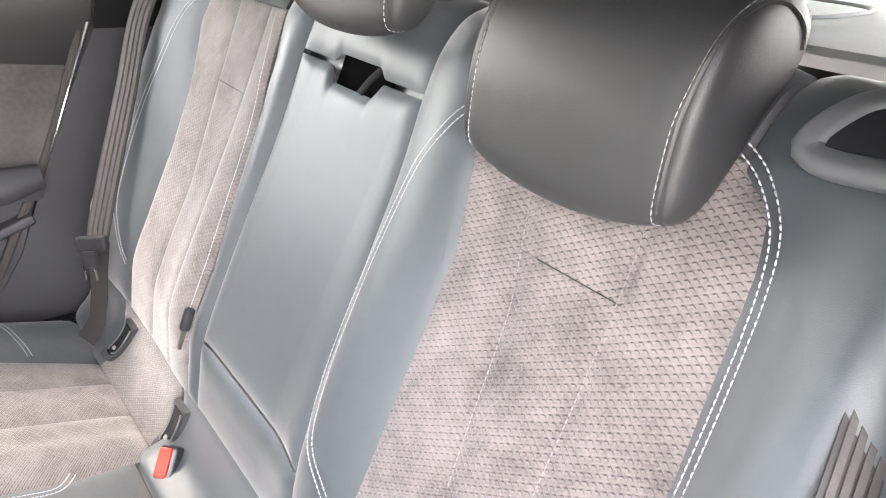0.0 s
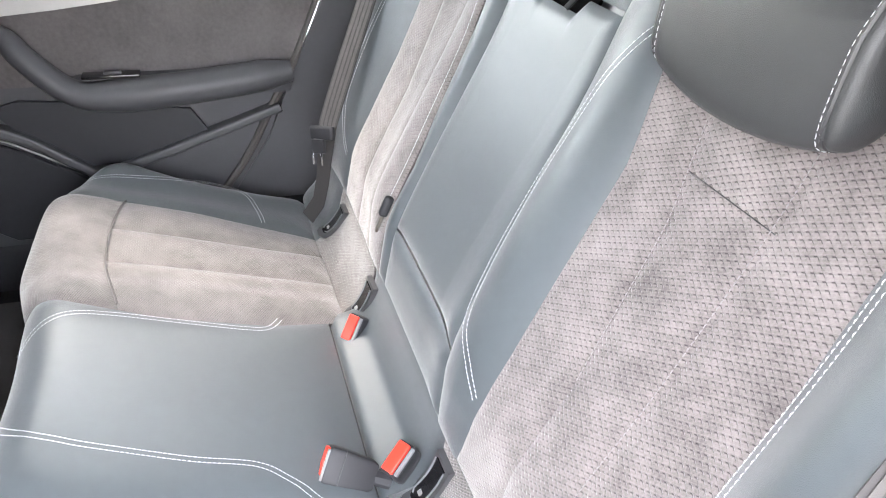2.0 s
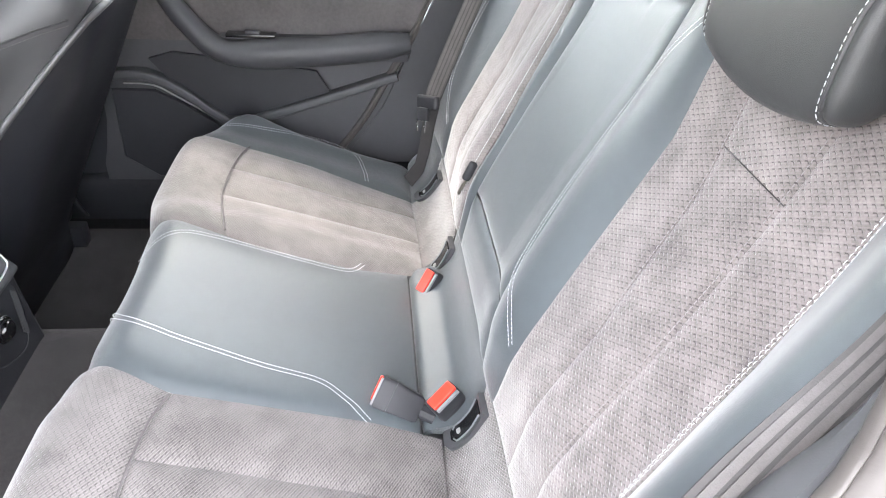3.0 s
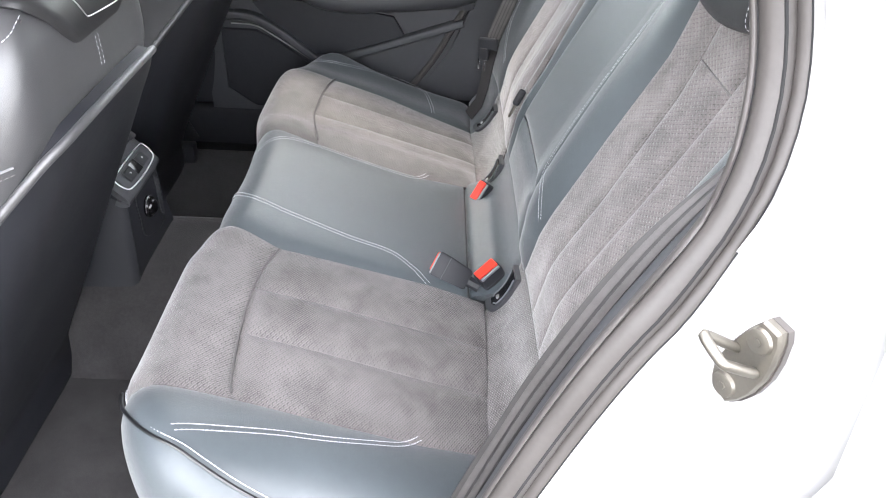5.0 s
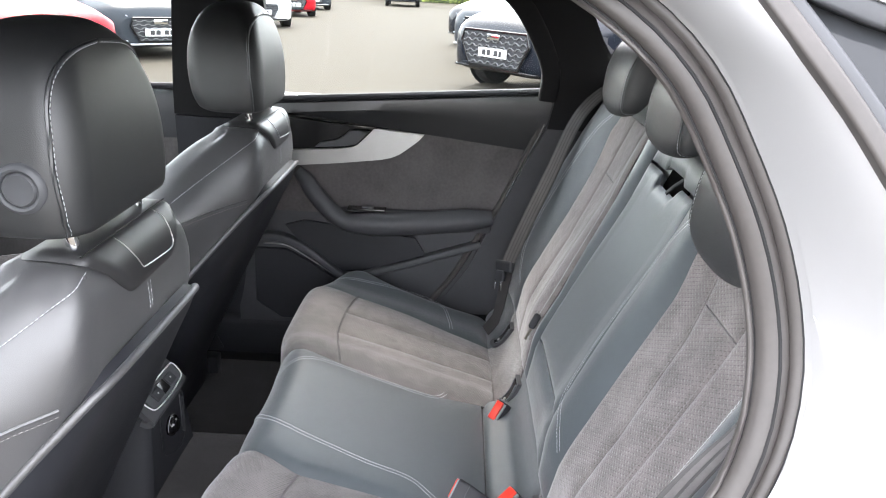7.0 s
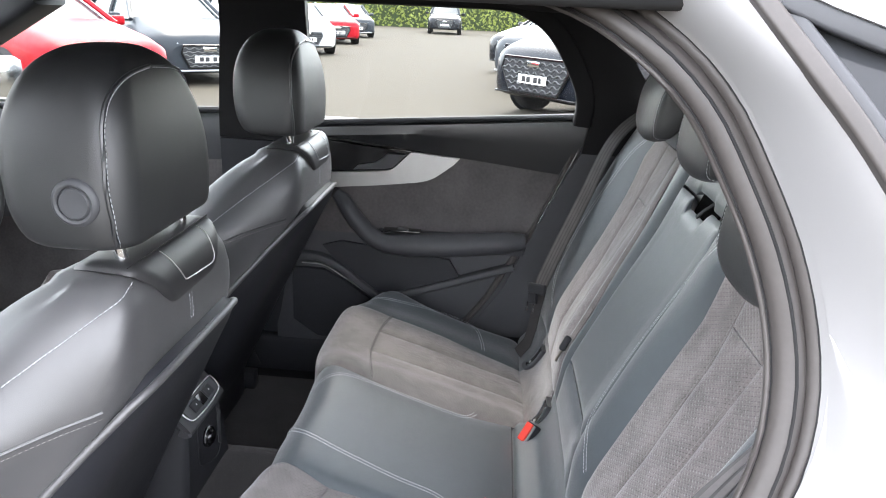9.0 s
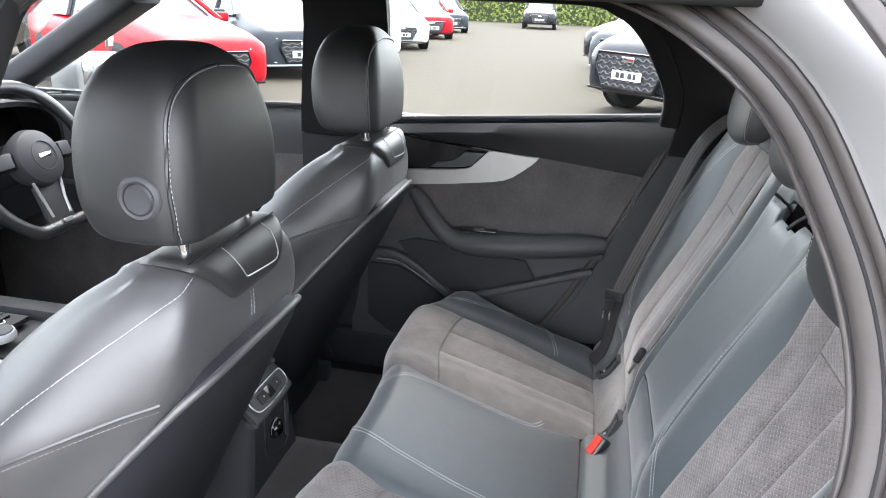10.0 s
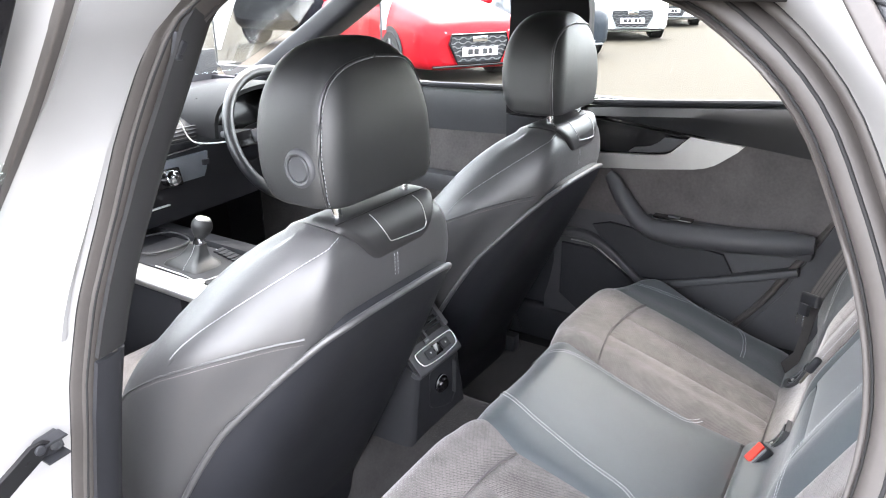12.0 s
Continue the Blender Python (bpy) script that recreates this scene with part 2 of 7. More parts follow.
def clear_glass(name, tint=(0.93, 0.96, 0.95)):
    m, n, l, b = nodes_of(name)
    clear = n.new("ShaderNodeBsdfTransparent")
    clear.inputs[0].default_value = (*tint, 1)
    gloss = n.new("ShaderNodeBsdfGlossy")
    gloss.inputs["Roughness"].default_value = 0.02
    fr = n.new("ShaderNodeFresnel")
    fr.inputs[0].default_value = 1.45
    mix = n.new("ShaderNodeMixShader")
    l.new(math_node(n, l, "MULTIPLY", fr.outputs[0], 0.35), mix.inputs[0])
    l.new(clear.outputs[0], mix.inputs[1])
    l.new(gloss.outputs[0], mix.inputs[2])
    l.new(mix.outputs[0], n["Material Output"].inputs[0])
    return m


LEATHER = surface("slate_leather", (0.059, 0.072, 0.080), 0.46, vary=0.14, vscale=5, grain=0.5, gscale=760, gdist=0.0005, cell=True, spec=0.75, coat=0.12, coat_rough=0.45, sheen=0.35)
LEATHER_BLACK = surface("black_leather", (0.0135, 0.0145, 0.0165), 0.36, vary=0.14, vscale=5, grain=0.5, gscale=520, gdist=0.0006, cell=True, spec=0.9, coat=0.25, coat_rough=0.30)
# the bench's slate leather again; dimmer light on the front seats is in the base
LEATHER_DIMMED = surface("dimmed_slate_leather", (0.050, 0.050, 0.052), 0.43, vary=0.10, vscale=5, grain=0.5, gscale=760, gdist=0.0005, cell=True, spec=1.0, coat=0.30, coat_rough=0.45, sheen=0.12)
LEATHER_REST = surface("dark_slate_headrest_leather", (0.036, 0.038, 0.040), 0.46, vary=0.14, vscale=5, grain=0.5, gscale=760, gdist=0.0005, cell=True, spec=0.75, coat=0.1, coat_rough=0.4)
LEATHER_HEAD = surface("matt_black_leather", (0.017, 0.018, 0.019), 0.46, vary=0.14, vscale=5, grain=0.5, gscale=760, gdist=0.0005, cell=True, spec=0.80)
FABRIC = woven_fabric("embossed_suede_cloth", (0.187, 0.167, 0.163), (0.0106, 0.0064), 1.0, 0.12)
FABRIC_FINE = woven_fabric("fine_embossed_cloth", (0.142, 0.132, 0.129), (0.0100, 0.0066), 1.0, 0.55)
THREAD_GREY = surface("dull_grey_thread", (0.25, 0.235, 0.235), 0.8, vary=0.15, vscale=60)
SUEDE = surface("charcoal_suede", (0.112, 0.104, 0.104), 0.92, vary=0.3, vscale=9, grain=0.4, gscale=900, gdist=0.0004, spec=0.2, sheen=0.25)
THREAD = surface("pale_grey_thread", (0.60, 0.62, 0.64), 0.7, vary=0.1, vscale=60)
PLASTIC = surface("black_soft_plastic", (0.053, 0.054, 0.059), 0.55, vary=0.12, vscale=7, grain=0.25, gscale=900, gdist=0.0003)
PLASTIC_DARK = surface("dark_moulded_plastic", (0.027, 0.028, 0.032), 0.5, spec=0.28, vary=0.12, vscale=7, grain=0.2, gscale=1100, gdist=0.0003)
# dark moulded plastic with a lower base: the seat back's shade is put in
SHELL_SHADED = surface("shade_darkened_seat_shell", (0.017, 0.018, 0.022), 0.5, spec=0.35, vary=0.12, vscale=7, grain=0.2, gscale=1100, gdist=0.0003)
PLASTIC_GLOSS = surface("gloss_black_plastic", (0.008, 0.008, 0.009), 0.16, vary=0.1, vscale=9)
PLASTIC_GREY = surface("dark_grey_trim", (0.055, 0.057, 0.062), 0.5, vary=0.1, vscale=8, grain=0.15, gscale=900, gdist=0.0003)
RUBBER = surface("brown_black_rubber", (0.063, 0.057, 0.054), 0.5, vary=0.14, vscale=12, grain=0.2, gscale=500, gdist=0.0003)
HANDLE_GREY = surface("mid_grey_plastic", (0.17, 0.18, 0.19), 0.45, vary=0.08, vscale=9, grain=0.15, gscale=900, gdist=0.0003)
WHITE_PAINT = surface("white_car_paint", (0.315, 0.314, 0.312), 0.45, rvar=0.02, vary=0.015, vscale=3, coat=0.2, coat_rough=0.15)
CHROME = surface("bright_chrome", (0.80, 0.81, 0.82), 0.1, metal=1.0, vary=0.03, vscale=20)
SATIN = surface("satin_aluminium", (0.50, 0.50, 0.49), 0.38, metal=0.75, vary=0.05, vscale=30, grain=0.1, gscale=900, gdist=0.0002)
# pale, hardly metallic: the bright reflection of chrome is put into the base colour
BRIGHT = surface("bright_satin_silver", (0.86, 0.87, 0.88), 0.35, metal=0.25, vary=0.03, vscale=20)
BLACK_TRIM = surface("black_pillar_trim", (0.008, 0.008, 0.009), 0.6, vary=0.15, vscale=9, grain=0.25, gscale=900, gdist=0.0003, spec=0.25)
STEEL = surface("plated_steel", (0.19, 0.178, 0.155), 0.42, metal=0.8, vary=0.12, vscale=30)
RED = surface("red_button_plastic", (0.75, 0.045, 0.025), 0.38, vary=0.08, vscale=30)
CARPET = surface("dark_loop_carpet", (0.018, 0.018, 0.019), 0.95, vary=0.3, vscale=25, grain=0.9, gscale=700, gdist=0.0015, spec=0.1)
MAT_PILE = surface("charcoal_velour_mat", (0.045, 0.043, 0.044), 0.95, vary=0.3, vscale=14, grain=0.9, gscale=800, gdist=0.0012, spec=0.1, sheen=0.2)
WEBBING = surface("black_belt_webbing", (0.040, 0.038, 0.038), 0.6, vary=0.15, vscale=40, grain=0.5, gscale=900, gdist=0.0004)
HEADLINER = surface("black_headliner", (0.018, 0.018, 0.019), 0.95, vary=0.1, vscale=10, grain=0.3, gscale=600, gdist=0.0004)
# near-zero base: the strap recess's deep shade put into a colour
RECESS_SHADE = surface("recess_shade_black", (0.004, 0.004, 0.004), 1.0, vary=0.2, vscale=30, grain=0.4, gscale=700, gdist=0.0006, spec=0.02)
GLASS = clear_glass("window_glass")
COVER_BLACK = surface("satin_black_plastic", (0.026, 0.026, 0.027), 0.40, vary=0.10, vscale=7, grain=0.15, gscale=1100, gdist=0.0002, spec=0.6)
COVER = surface("grey_load_cover", (0.50, 0.52, 0.52), 0.6, vary=0.06, vscale=8, grain=0.2, gscale=700, gdist=0.0003)


STRIPE = surface("grey_belt_stripe", (0.074, 0.069, 0.067), 0.6, vary=0.2, vscale=40, grain=0.5, gscale=900, gdist=0.0004)
DASH_TRIM = surface("blue_grey_dash_trim", (0.26, 0.29, 0.32), 0.42, metal=0.3, vary=0.06, vscale=20, grain=0.1, gscale=900, gdist=0.0002)
TINTED = surface("tinted_glass", (0.035, 0.037, 0.04), 0.08, vary=0.05, vscale=3, spec=0.22, coat=0.0)


# ---- the car's shell ----
SIDE_Z = [0.3, 0.6, 0.9, 1.0, 1.10, 1.18, 1.26, 1.30, 1.36, 1.44]
SIDE_X = [0.71, 0.70, 0.67, 0.65, 0.62, 0.60, 0.575, 0.56, 0.52, 0.42]


def side_x(z, off=0.0):
    """Half the width of the opening at a height."""
    return np.interp(z, SIDE_Z, SIDE_X) + off


# the edge of the rear door opening, as (forward, up), round from the roof down the rear side
OPENING = [(0.30, 1.345), (0.17, 1.345), (0.095, 1.33), (0.040, 1.298), (0.0, 1.26), (-0.028, 1.214), (-0.055, 1.158), (-0.071, 1.105), (-0.075, 1.058), (-0.062, 1.010),
           (-0.032, 0.950), (0.006, 0.885), (0.041, 0.81), (0.077, 0.72), (0.115, 0.62), (0.165, 0.52), (0.24, 0.445), (0.36, 0.415), (0.52, 0.41), (0.64, 0.425), (0.70, 0.48),
           (0.712, 0.60), (0.706, 0.715), (0.692, 0.81), (0.677, 0.92), (0.656, 1.03), (0.617, 1.175), (0.588, 1.258), (0.562, 1.305), (0.49, 1.338)]
OPEN = smooth_path(OPENING, 150, True)
OPEN_C = np.array([0.32, 0.90])


def outward(p):
    t = np.roll(p, -1, 0) - np.roll(p, 1, 0)
    n = unit(np.stack([t[:, 1], -t[:, 0]], 1))
    return n if np.sum(n * (p - OPEN_C)) > 0 else -n


OPEN_N = outward(OPEN)


def opening_band(offsets, sgn, narrow=False):
    """Rings round the opening at (outward, sideways) offsets; sgn: -1 the near side, 1 the far side. narrow: drawn in beside the quarter window."""
    rs = []
    for out, dx in offsets:
        lim = np.where((OPEN[:, 0] < 0.3) & narrow, np.interp(OPEN[:, 1], [0.98, 1.10], [1.0, 0.0]), 1.0)
        slim = np.interp(OPEN[:, 0], [0.42, 0.56], [0.0, 0.6]) * max(0.0, 0.020 - out)
        # the seal's inner lip reaches further in beside the rear pillar, its outer one further out below
        lip = 0.014 * np.interp(OPEN[:, 1], [0.98, 1.06], [0, 1]) * np.interp(OPEN[:, 0], [0.3, 0.45], [1, 0]) * min(max(1 - (out - 0.0075) / 0.02, 0), 1)
        low = 0.015 * np.interp(OPEN[:, 1], [0.92, 1.06], [1, 0]) * np.interp(OPEN[:, 0], [0.2, 0.35], [1, 0]) * min(max((out - 0.010) / 0.018, 0), 1)
        q = OPEN + OPEN_N * (slim - lip + low + np.minimum(out, 0.033) + (out - np.minimum(out, 0.033)) * lim)[:, None]
        fore = np.interp(OPEN[:, 0], [0.30, 0.52], [0.0, 0.045]) * min(out, 0.028) / 0.028
        top = np.where((OPEN[:, 0] > 0.3) & narrow, np.interp(OPEN[:, 1], [0.98, 1.08], [1.0, 0.0]), 1.0)
        deep = [max(dx, -0.022) if y > 0.45 and dx < 0 else (min(dx, 0.012) if dx > -0.022 else -0.022 + (dx + 0.022) * np.interp(z, [0.92, 1.03], [1.0, 0.15])) for y, z in q]
        rs.append([(sgn * (side_x(z) + f + d + (dx - min(dx, 0.012)) * k * tk), y, z) for (y, z), k, f, tk, d in zip(q, lim, fore, top, deep)])
    R = np.stack([arr(r) for r in rs], 1)
    if len(offsets) > 10:
        R = arr([smooth_path(row, 44) for row in R])
    f = grid_faces(len(OPEN), R.shape[1], True, False)
    return R.reshape(-1, 3), f


car_body = thing("car_body", (0, 0.4, 0.15), "white estate car body with open rear door", "car body")
part("door_seal", opening_band([(0.030, -0.040), (0.022, -0.034), (0.015, -0.027), (0.0095, -0.019), (0.0075, -0.012), (0.0085, -0.008), (0.0100, -0.010), (0.0106, -0.016), (0.0115, -0.010), (0.0135, -0.003), (0.018, 0.001), (0.0225, 0.0), (0.0242, -0.005), (0.0255, -0.001), (0.028, 0.002), (0.031, 0.001), (0.036, -0.006)], -1), RUBBER, car_body, "grey-black rubber door seal", None, 80)
# added black tubes stand in for the dark of the seal's grooves
for o, dx in ((0.0105, -0.0125), (0.0190, 0.0012), (0.0300, 0.0015)):
    part("seal_groove_line", tube(opening_band([(o, dx)], -1)[0], 0.0014, 6, True, (1, 0, 0)), HEADLINER, car_body, "thin black tube for the shade in the seal's groove")
part("opening_trim", opening_band([(0.030, -0.020), (0.022, -0.026), (0.0165, -0.036), (0.017, -0.050), (0.022, -0.064), (0.032, -0.070), (0.046, -0.072)], -1), PLASTIC_GREY, car_body, "grained grey trim along the door opening")
JAMB = [(0.026, -0.010), (0.0285, -0.002), (0.033, 0.012), (0.042, 0.040), (0.054, 0.080), (0.070, 0.110), (0.095, 0.126), (0.16, 0.134)]
part("door_jamb", opening_band(JAMB, -1, True), WHITE_PAINT, car_body, "glossy white painted door jamb")


def pillar(sgn, pts, thick, mat, name, label=""):
    """A trim panel down a pillar: rows of (z, y front, y rear, inward)."""
    g = []
    for z, y0, y1, inn in pts:
        g.append([(sgn * (side_x(z) - inn + 0.008 * (2 * u - 1) ** 2), y0 + (y1 - y0) * u, z) for u in np.linspace(0, 1, 9)])
    return part(name, sheet(g, thick, (sgn > 0) == (pts[0][2] > pts[0][1])), mat, car_body, label)


# roof, lined in black, white outside
def roof_sheet(lift, x1, y0, y1, n=14):
    g = []
    for y in np.linspace(y0, y1, 16):
        fall = 0.10 * max(0, (y - 0.9) / 0.9) ** 2 + 0.05 * max(0, (-y - 0.3) / 1.2) ** 2
        g.append([(x, y, 1.405 + lift - fall - 0.055 * (abs(x) / 0.55) ** 3) for x in np.linspace(-x1, x1, n)])
    return g


part("roof_panel", sheet(roof_sheet(0.03, 0.60, -1.5, 1.35), 0.012, True), WHITE_PAINT, car_body)
part("roof_lining", sheet(roof_sheet(0.0, 0.57, -1.5, 1.35), 0.006, True), HEADLINER, car_body, "black cloth headliner")
for sgn in (-1, 1):
    # header rail above the doors
    rail = [(sgn * 0.55, y, 1.352 - 0.10 * max(0, (y - 0.9) / 0.9) ** 2 - 0.05 * max(0, (-y - 0.3) / 1.2) ** 2) for y in np.linspace(-1.5, 1.35, 24)]
    part("roof_rail", sweep(rail, rrect(0.030, 0.022, 0.015), (0, 0, 1)), HEADLINER, car_body)
    # windscreen pillar
    a_p = smooth_path([(sgn * 0.555, 1.22, 1.325), (sgn * 0.60, 1.40, 1.235), (sgn * 0.655, 1.67, 1.10), (sgn * 0.69, 1.88, 1.0)], 16)
    part("windscreen_pillar", sweep(a_p, rrect(0.048, 0.034, 0.018), (0, 0, 1)), PLASTIC_DARK, car_body)
# near centre pillar: trim inside, painted jamb behind the seal
def near_pillar(zs, mat, label):
    g = []
    for z in zs:
        e = np.interp(z, [0.42, 0.70, 0.90, 0.995, 1.078, 1.159, 1.235, 1.306, 1.345], [0.740, 0.735, 0.708, 0.689, 0.671, 0.645, 0.617, 0.599, 0.586])
        g.append([(-(side_x(z) + a), e + b, z) for a, b in ((0.028, -0.020), (0.012, -0.018), (-0.005, -0.014), (-0.016, -0.007), (-0.021, 0.003), (-0.025, 0.025), (-0.024, 0.065), (0.02, 0.10))])
    part("pillar_trim", sheet(g, 0.006), mat, car_body, label)


near_pillar(np.linspace(1.345, 0.93, 10), HEADLINER, "dark cloth-covered upper pillar trim")
near_pillar(np.linspace(0.924, 0.42, 8), PLASTIC_DARK, "smooth dark plastic lower pillar trim")
pillar(1, [(1.34, 0.60, 0.80, 0.0), (1.26, 0.605, 0.815, 0.002), (1.18, 0.612, 0.83, 0.004), (1.06, 0.62, 0.85, 0.004), (0.99, 0.64, 0.86, 0.004)], 0.05, BLACK_TRIM, "pillar_trim", "black upper pillar trim")
pillar(1, [(0.985, 0.65, 0.86, 0.002), (0.8, 0.69, 0.87, 0.002), (0.6, 0.71, 0.88, 0.002), (0.42, 0.70, 0.89, 0.002)], 0.05, PLASTIC_DARK, "pillar_trim")
# rear quarter, far and near: dark trim inside
for sgn, inn, back in ((-1, 0.045, -0.050), (1, 0.0, -0.018)):
    rows = ((1.34, 0.13, -0.10, 0.0), (1.29, 0.05, -0.13, 0.0), (1.22, -0.02, -0.17, 0.002), (1.15, -0.05, -0.22, 0.006), (1.08, -0.06, -0.40, 0.008), (1.0, -0.05, -0.40, 0.008), (0.9, -0.005, -0.40, 0.008), (0.75, 0.06, -0.40, 0.004), (0.60, 0.12, -0.40, 0.002), (0.45, 0.22, -0.40, 0.002))
    pillar(sgn, [(z, a + back, b, c + inn) for z, a, b, c in rows[:6]], 0.03, BLACK_TRIM, "quarter_trim", "black moulded rear quarter trim")
    pillar(sgn, [(z, a + back, b, c + inn) for z, a, b, c in rows[5:]], 0.03, PLASTIC, "quarter_trim", "charcoal lower quarter trim")
    pillar(sgn, [(1.08, -0.395, -1.5, -0.01), (0.9, -0.395, -1.5, -0.01), (0.6, -0.395, -1.5, -0.02), (0.45, -0.395, -1.5, -0.02)], 0.03, PLASTIC_DARK, "load_side_trim")
    pillar(sgn, [(1.345, -0.62, -0.72, -0.01), (1.2, -0.66, -0.80, -0.01), (1.08, -0.70, -0.85, -0.01)], 0.03, PLASTIC_DARK, "tail_pillar")
part("jamb_trim", sheet([[(0.712, y + np.interp(z, [0.4, 0.75, 0.98, 1.1], [0.30, 0.06, -0.05, -0.08]), z) for y in (-0.14, 0.0, 0.12)] for z in (1.05, 1.0, 0.85, 0.7, 0.55, 0.4)], 0.02, True), PLASTIC, car_body, "charcoal jamb trim")
# near outer skin of the rear quarter with the quarter window's frame
QZ = [0.95, 1.06, 1.10, 1.155, 1.21, 1.26, 1.30, 1.345, 1.38]
QY = [-0.24, -0.235, -0.197, -0.154, -0.113, -0.078, -0.046, -0.013, 0.013]


def out_x(z):
    """Half the width of the outer skin beside the rear pillar."""
    return side_x(z) + np.interp(z, [0.5, 0.9, 1.1, 1.36], [0.155, 0.145, 0.105, 0.080])


skin = []
rear = [i for i in range(len(OPEN)) if OPEN[i, 0] < 0.16 and OPEN[i, 1] > 0.98]
for i in sorted(rear, key=lambda i: OPEN[i, 1] + 0.01 * OPEN[i, 0]):
    y0, z = OPEN[i] + OPEN_N[i] * 0.032
    y1 = np.interp(z, QZ, QY)
    skin.append([(-(side_x(z) + 0.009 + (out_x(z) - side_x(z) - 0.009) * math.sin(0.5 * math.pi * u)), y0 + (y1 - y0) * u, z) for u in np.linspace(0, 1, 8)])
part("quarter_pillar", sheet(skin, 0.008, True), WHITE_PAINT, car_body)
low = []
for z in (1.10, 1.05, 1.0, 0.9, 0.75, 0.55, 0.35):
    low.append([(-out_x(z), y, z) for y in np.linspace(np.interp(z, [0.35, 0.6, 0.9, 1.10], [0.2, 0.02, -0.11, -0.15]), -1.6, 12)])
part("rear_wing", sheet(low, 0.008), WHITE_PAINT, car_body)
fr = smooth_path([(-out_x(z) - 0.002, np.interp(z, QZ, QY), z) for z in (1.36, 1.30, 1.26, 1.21, 1.155)] + [(-out_x(1.12) - 0.002, -0.185, 1.125), (-out_x(1.11) - 0.002, -0.25, 1.112), (-out_x(1.11) - 0.002, -0.60, 1.108)], 50)
part("quarter_window_seal", sweep(fr, rrect(0.006, 0.008, 0.003), (1, 0, 0)), RUBBER, car_body, "dark rubber quarter window seal")
fr2 = arr(fr) + (0.002, -0.0125, 0.0)
part("quarter_window_trim", sweep(fr2, rrect(0.005, 0.006, 0.003), (1, 0, 0)), PLASTIC_GREY, car_body, "dark grey window trim")
gl = [[(-out_x(z) + 0.004, np.interp(z, QZ, QY) - 0.012 - t, z) for t in (0, 0.15, 0.4)] for z in (1.36, 1.30, 1.25, 1.20, 1.15, 1.115)]
part("quarter_glass", sheet(gl, 0.004), TINTED, car_body, "tinted quarter window glass")
bar = smooth_path([(-out_x(1.335) - 0.003, -0.030, 1.340), (-out_x(1.31) - 0.003, -0.100, 1.314), (-out_x(1.29) - 0.004, -0.24, 1.288), (-out_x(1.28) - 0.004, -0.62, 1.276)], 20)
part("window_upper_frame", sweep(bar, rrect(0.007, 0.007, 0.003), (1, 0, 0)), PLASTIC_GREY, car_body, "dark upper window frame")
part("roof_side", sheet([[(x + dx, y, z + dz) for dx, dz in ((-0.002, 0.006), (0.006, 0.040), (0.040, 0.085), (0.10, 0.11))] for x, y, z in bar], 0.006, True), WHITE_PAINT, car_body, "white roof side")
for i in range(18):
    z0 = 1.262 - 0.0075 * i
    y0 = float(np.interp(z0, QZ, QY)) - 0.006
    part("window_louvre", tube([(-out_x(z0) - 0.003, y0 - 0.012, z0), (-out_x(z0 + 0.05) - 0.003, y0 - 0.20, z0 + 0.055)], 0.0026, 6), PLASTIC_GREY, car_body, "ribbed dark strip on the quarter window")
# floor and sills
def floor_z(x, y):
    return 0.30 + 0.152 * math.exp(-(abs(x + 0.008) / 0.165) ** 7)


part("floor_pan", sheet([[(x, y, floor_z(x, y)) for x in np.linspace(-0.72, 0.72, 41)] for y in np.linspace(0.35, 2.1, 20)], 0.02, True), CARPET, car_body, "dark carpeted floor with centre tunnel")
for sgn in (-1, 1):
    part("sill", sweep([(sgn * 0.745, y, 0.345) for y in (-0.1, 0.3, 0.75, 1.3, 2.1)], rrect(0.045, 0.065, 0.02), (0, 0, 1)), PLASTIC_DARK, car_body, "black sill trim")
    part("outer_sill", sweep([(sgn * 0.82, y, 0.31) for y in (-0.3, 0.3, 0.8, 1.4, 2.2)], rrect(0.05, 0.08, 0.03), (0, 0, 1)), WHITE_PAINT, car_body)
part("seat_well", sheet([[(x, y, z) for x in np.linspace(-0.68, 0.68, 8)] for y, z in ((0.44, 0.30), (0.43, 0.44), (0.1, 0.45), (-0.3, 0.45), (-0.36, 0.5), (-0.37, 0.62), (-1.5, 0.62))], 0.02, True), CARPET, car_body)
part("bulkhead", rbox((0, 2.12, 0.65), (1.44, 0.04, 0.9), 0.01), PLASTIC_DARK, car_body)
part("tailgate", sheet([[(x, y, z) for x in np.linspace(-0.66, 0.66, 6)] for y, z in ((-1.5, 0.5), (-1.62, 0.8), (-1.6, 1.02))], 0.03), WHITE_PAINT, car_body)
# near front door, shut, outside the centre pillar
fd = []
for z in (1.02, 1.0, 0.9, 0.75, 0.55, 0.35):
    fd.append([(-(side_x(z) + np.interp(z, [0.5, 0.9, 1.1], [0.165, 0.150, 0.12])), y, z) for y in np.linspace(np.interp(z, [0.35, 0.75, 1.02], [0.80, 0.79, 0.735]), 1.9, 8)])
front_door = thing("front_door", (-0.78, 1.2, 0.35), "white front passenger door, shut", "car door")
part("door_skin", sheet(fd, 0.03, False), WHITE_PAINT, front_door)
EDGE = [(1.345, 0.513), (1.29, 0.562), (1.231, 0.617), (1.17, 0.680), (1.10, 0.752), (1.03, 0.80), (0.95, 0.82)]
def edge_y(z):
    return float(np.interp(-z, [-a for a, b in EDGE], [b for a, b in EDGE]))


def pillar_y(z):
    return float(np.interp(-z, [-1.345, -1.305, -1.258, -1.175, -1.03, -0.92], [0.53, 0.562, 0.588, 0.617, 0.656, 0.677]))


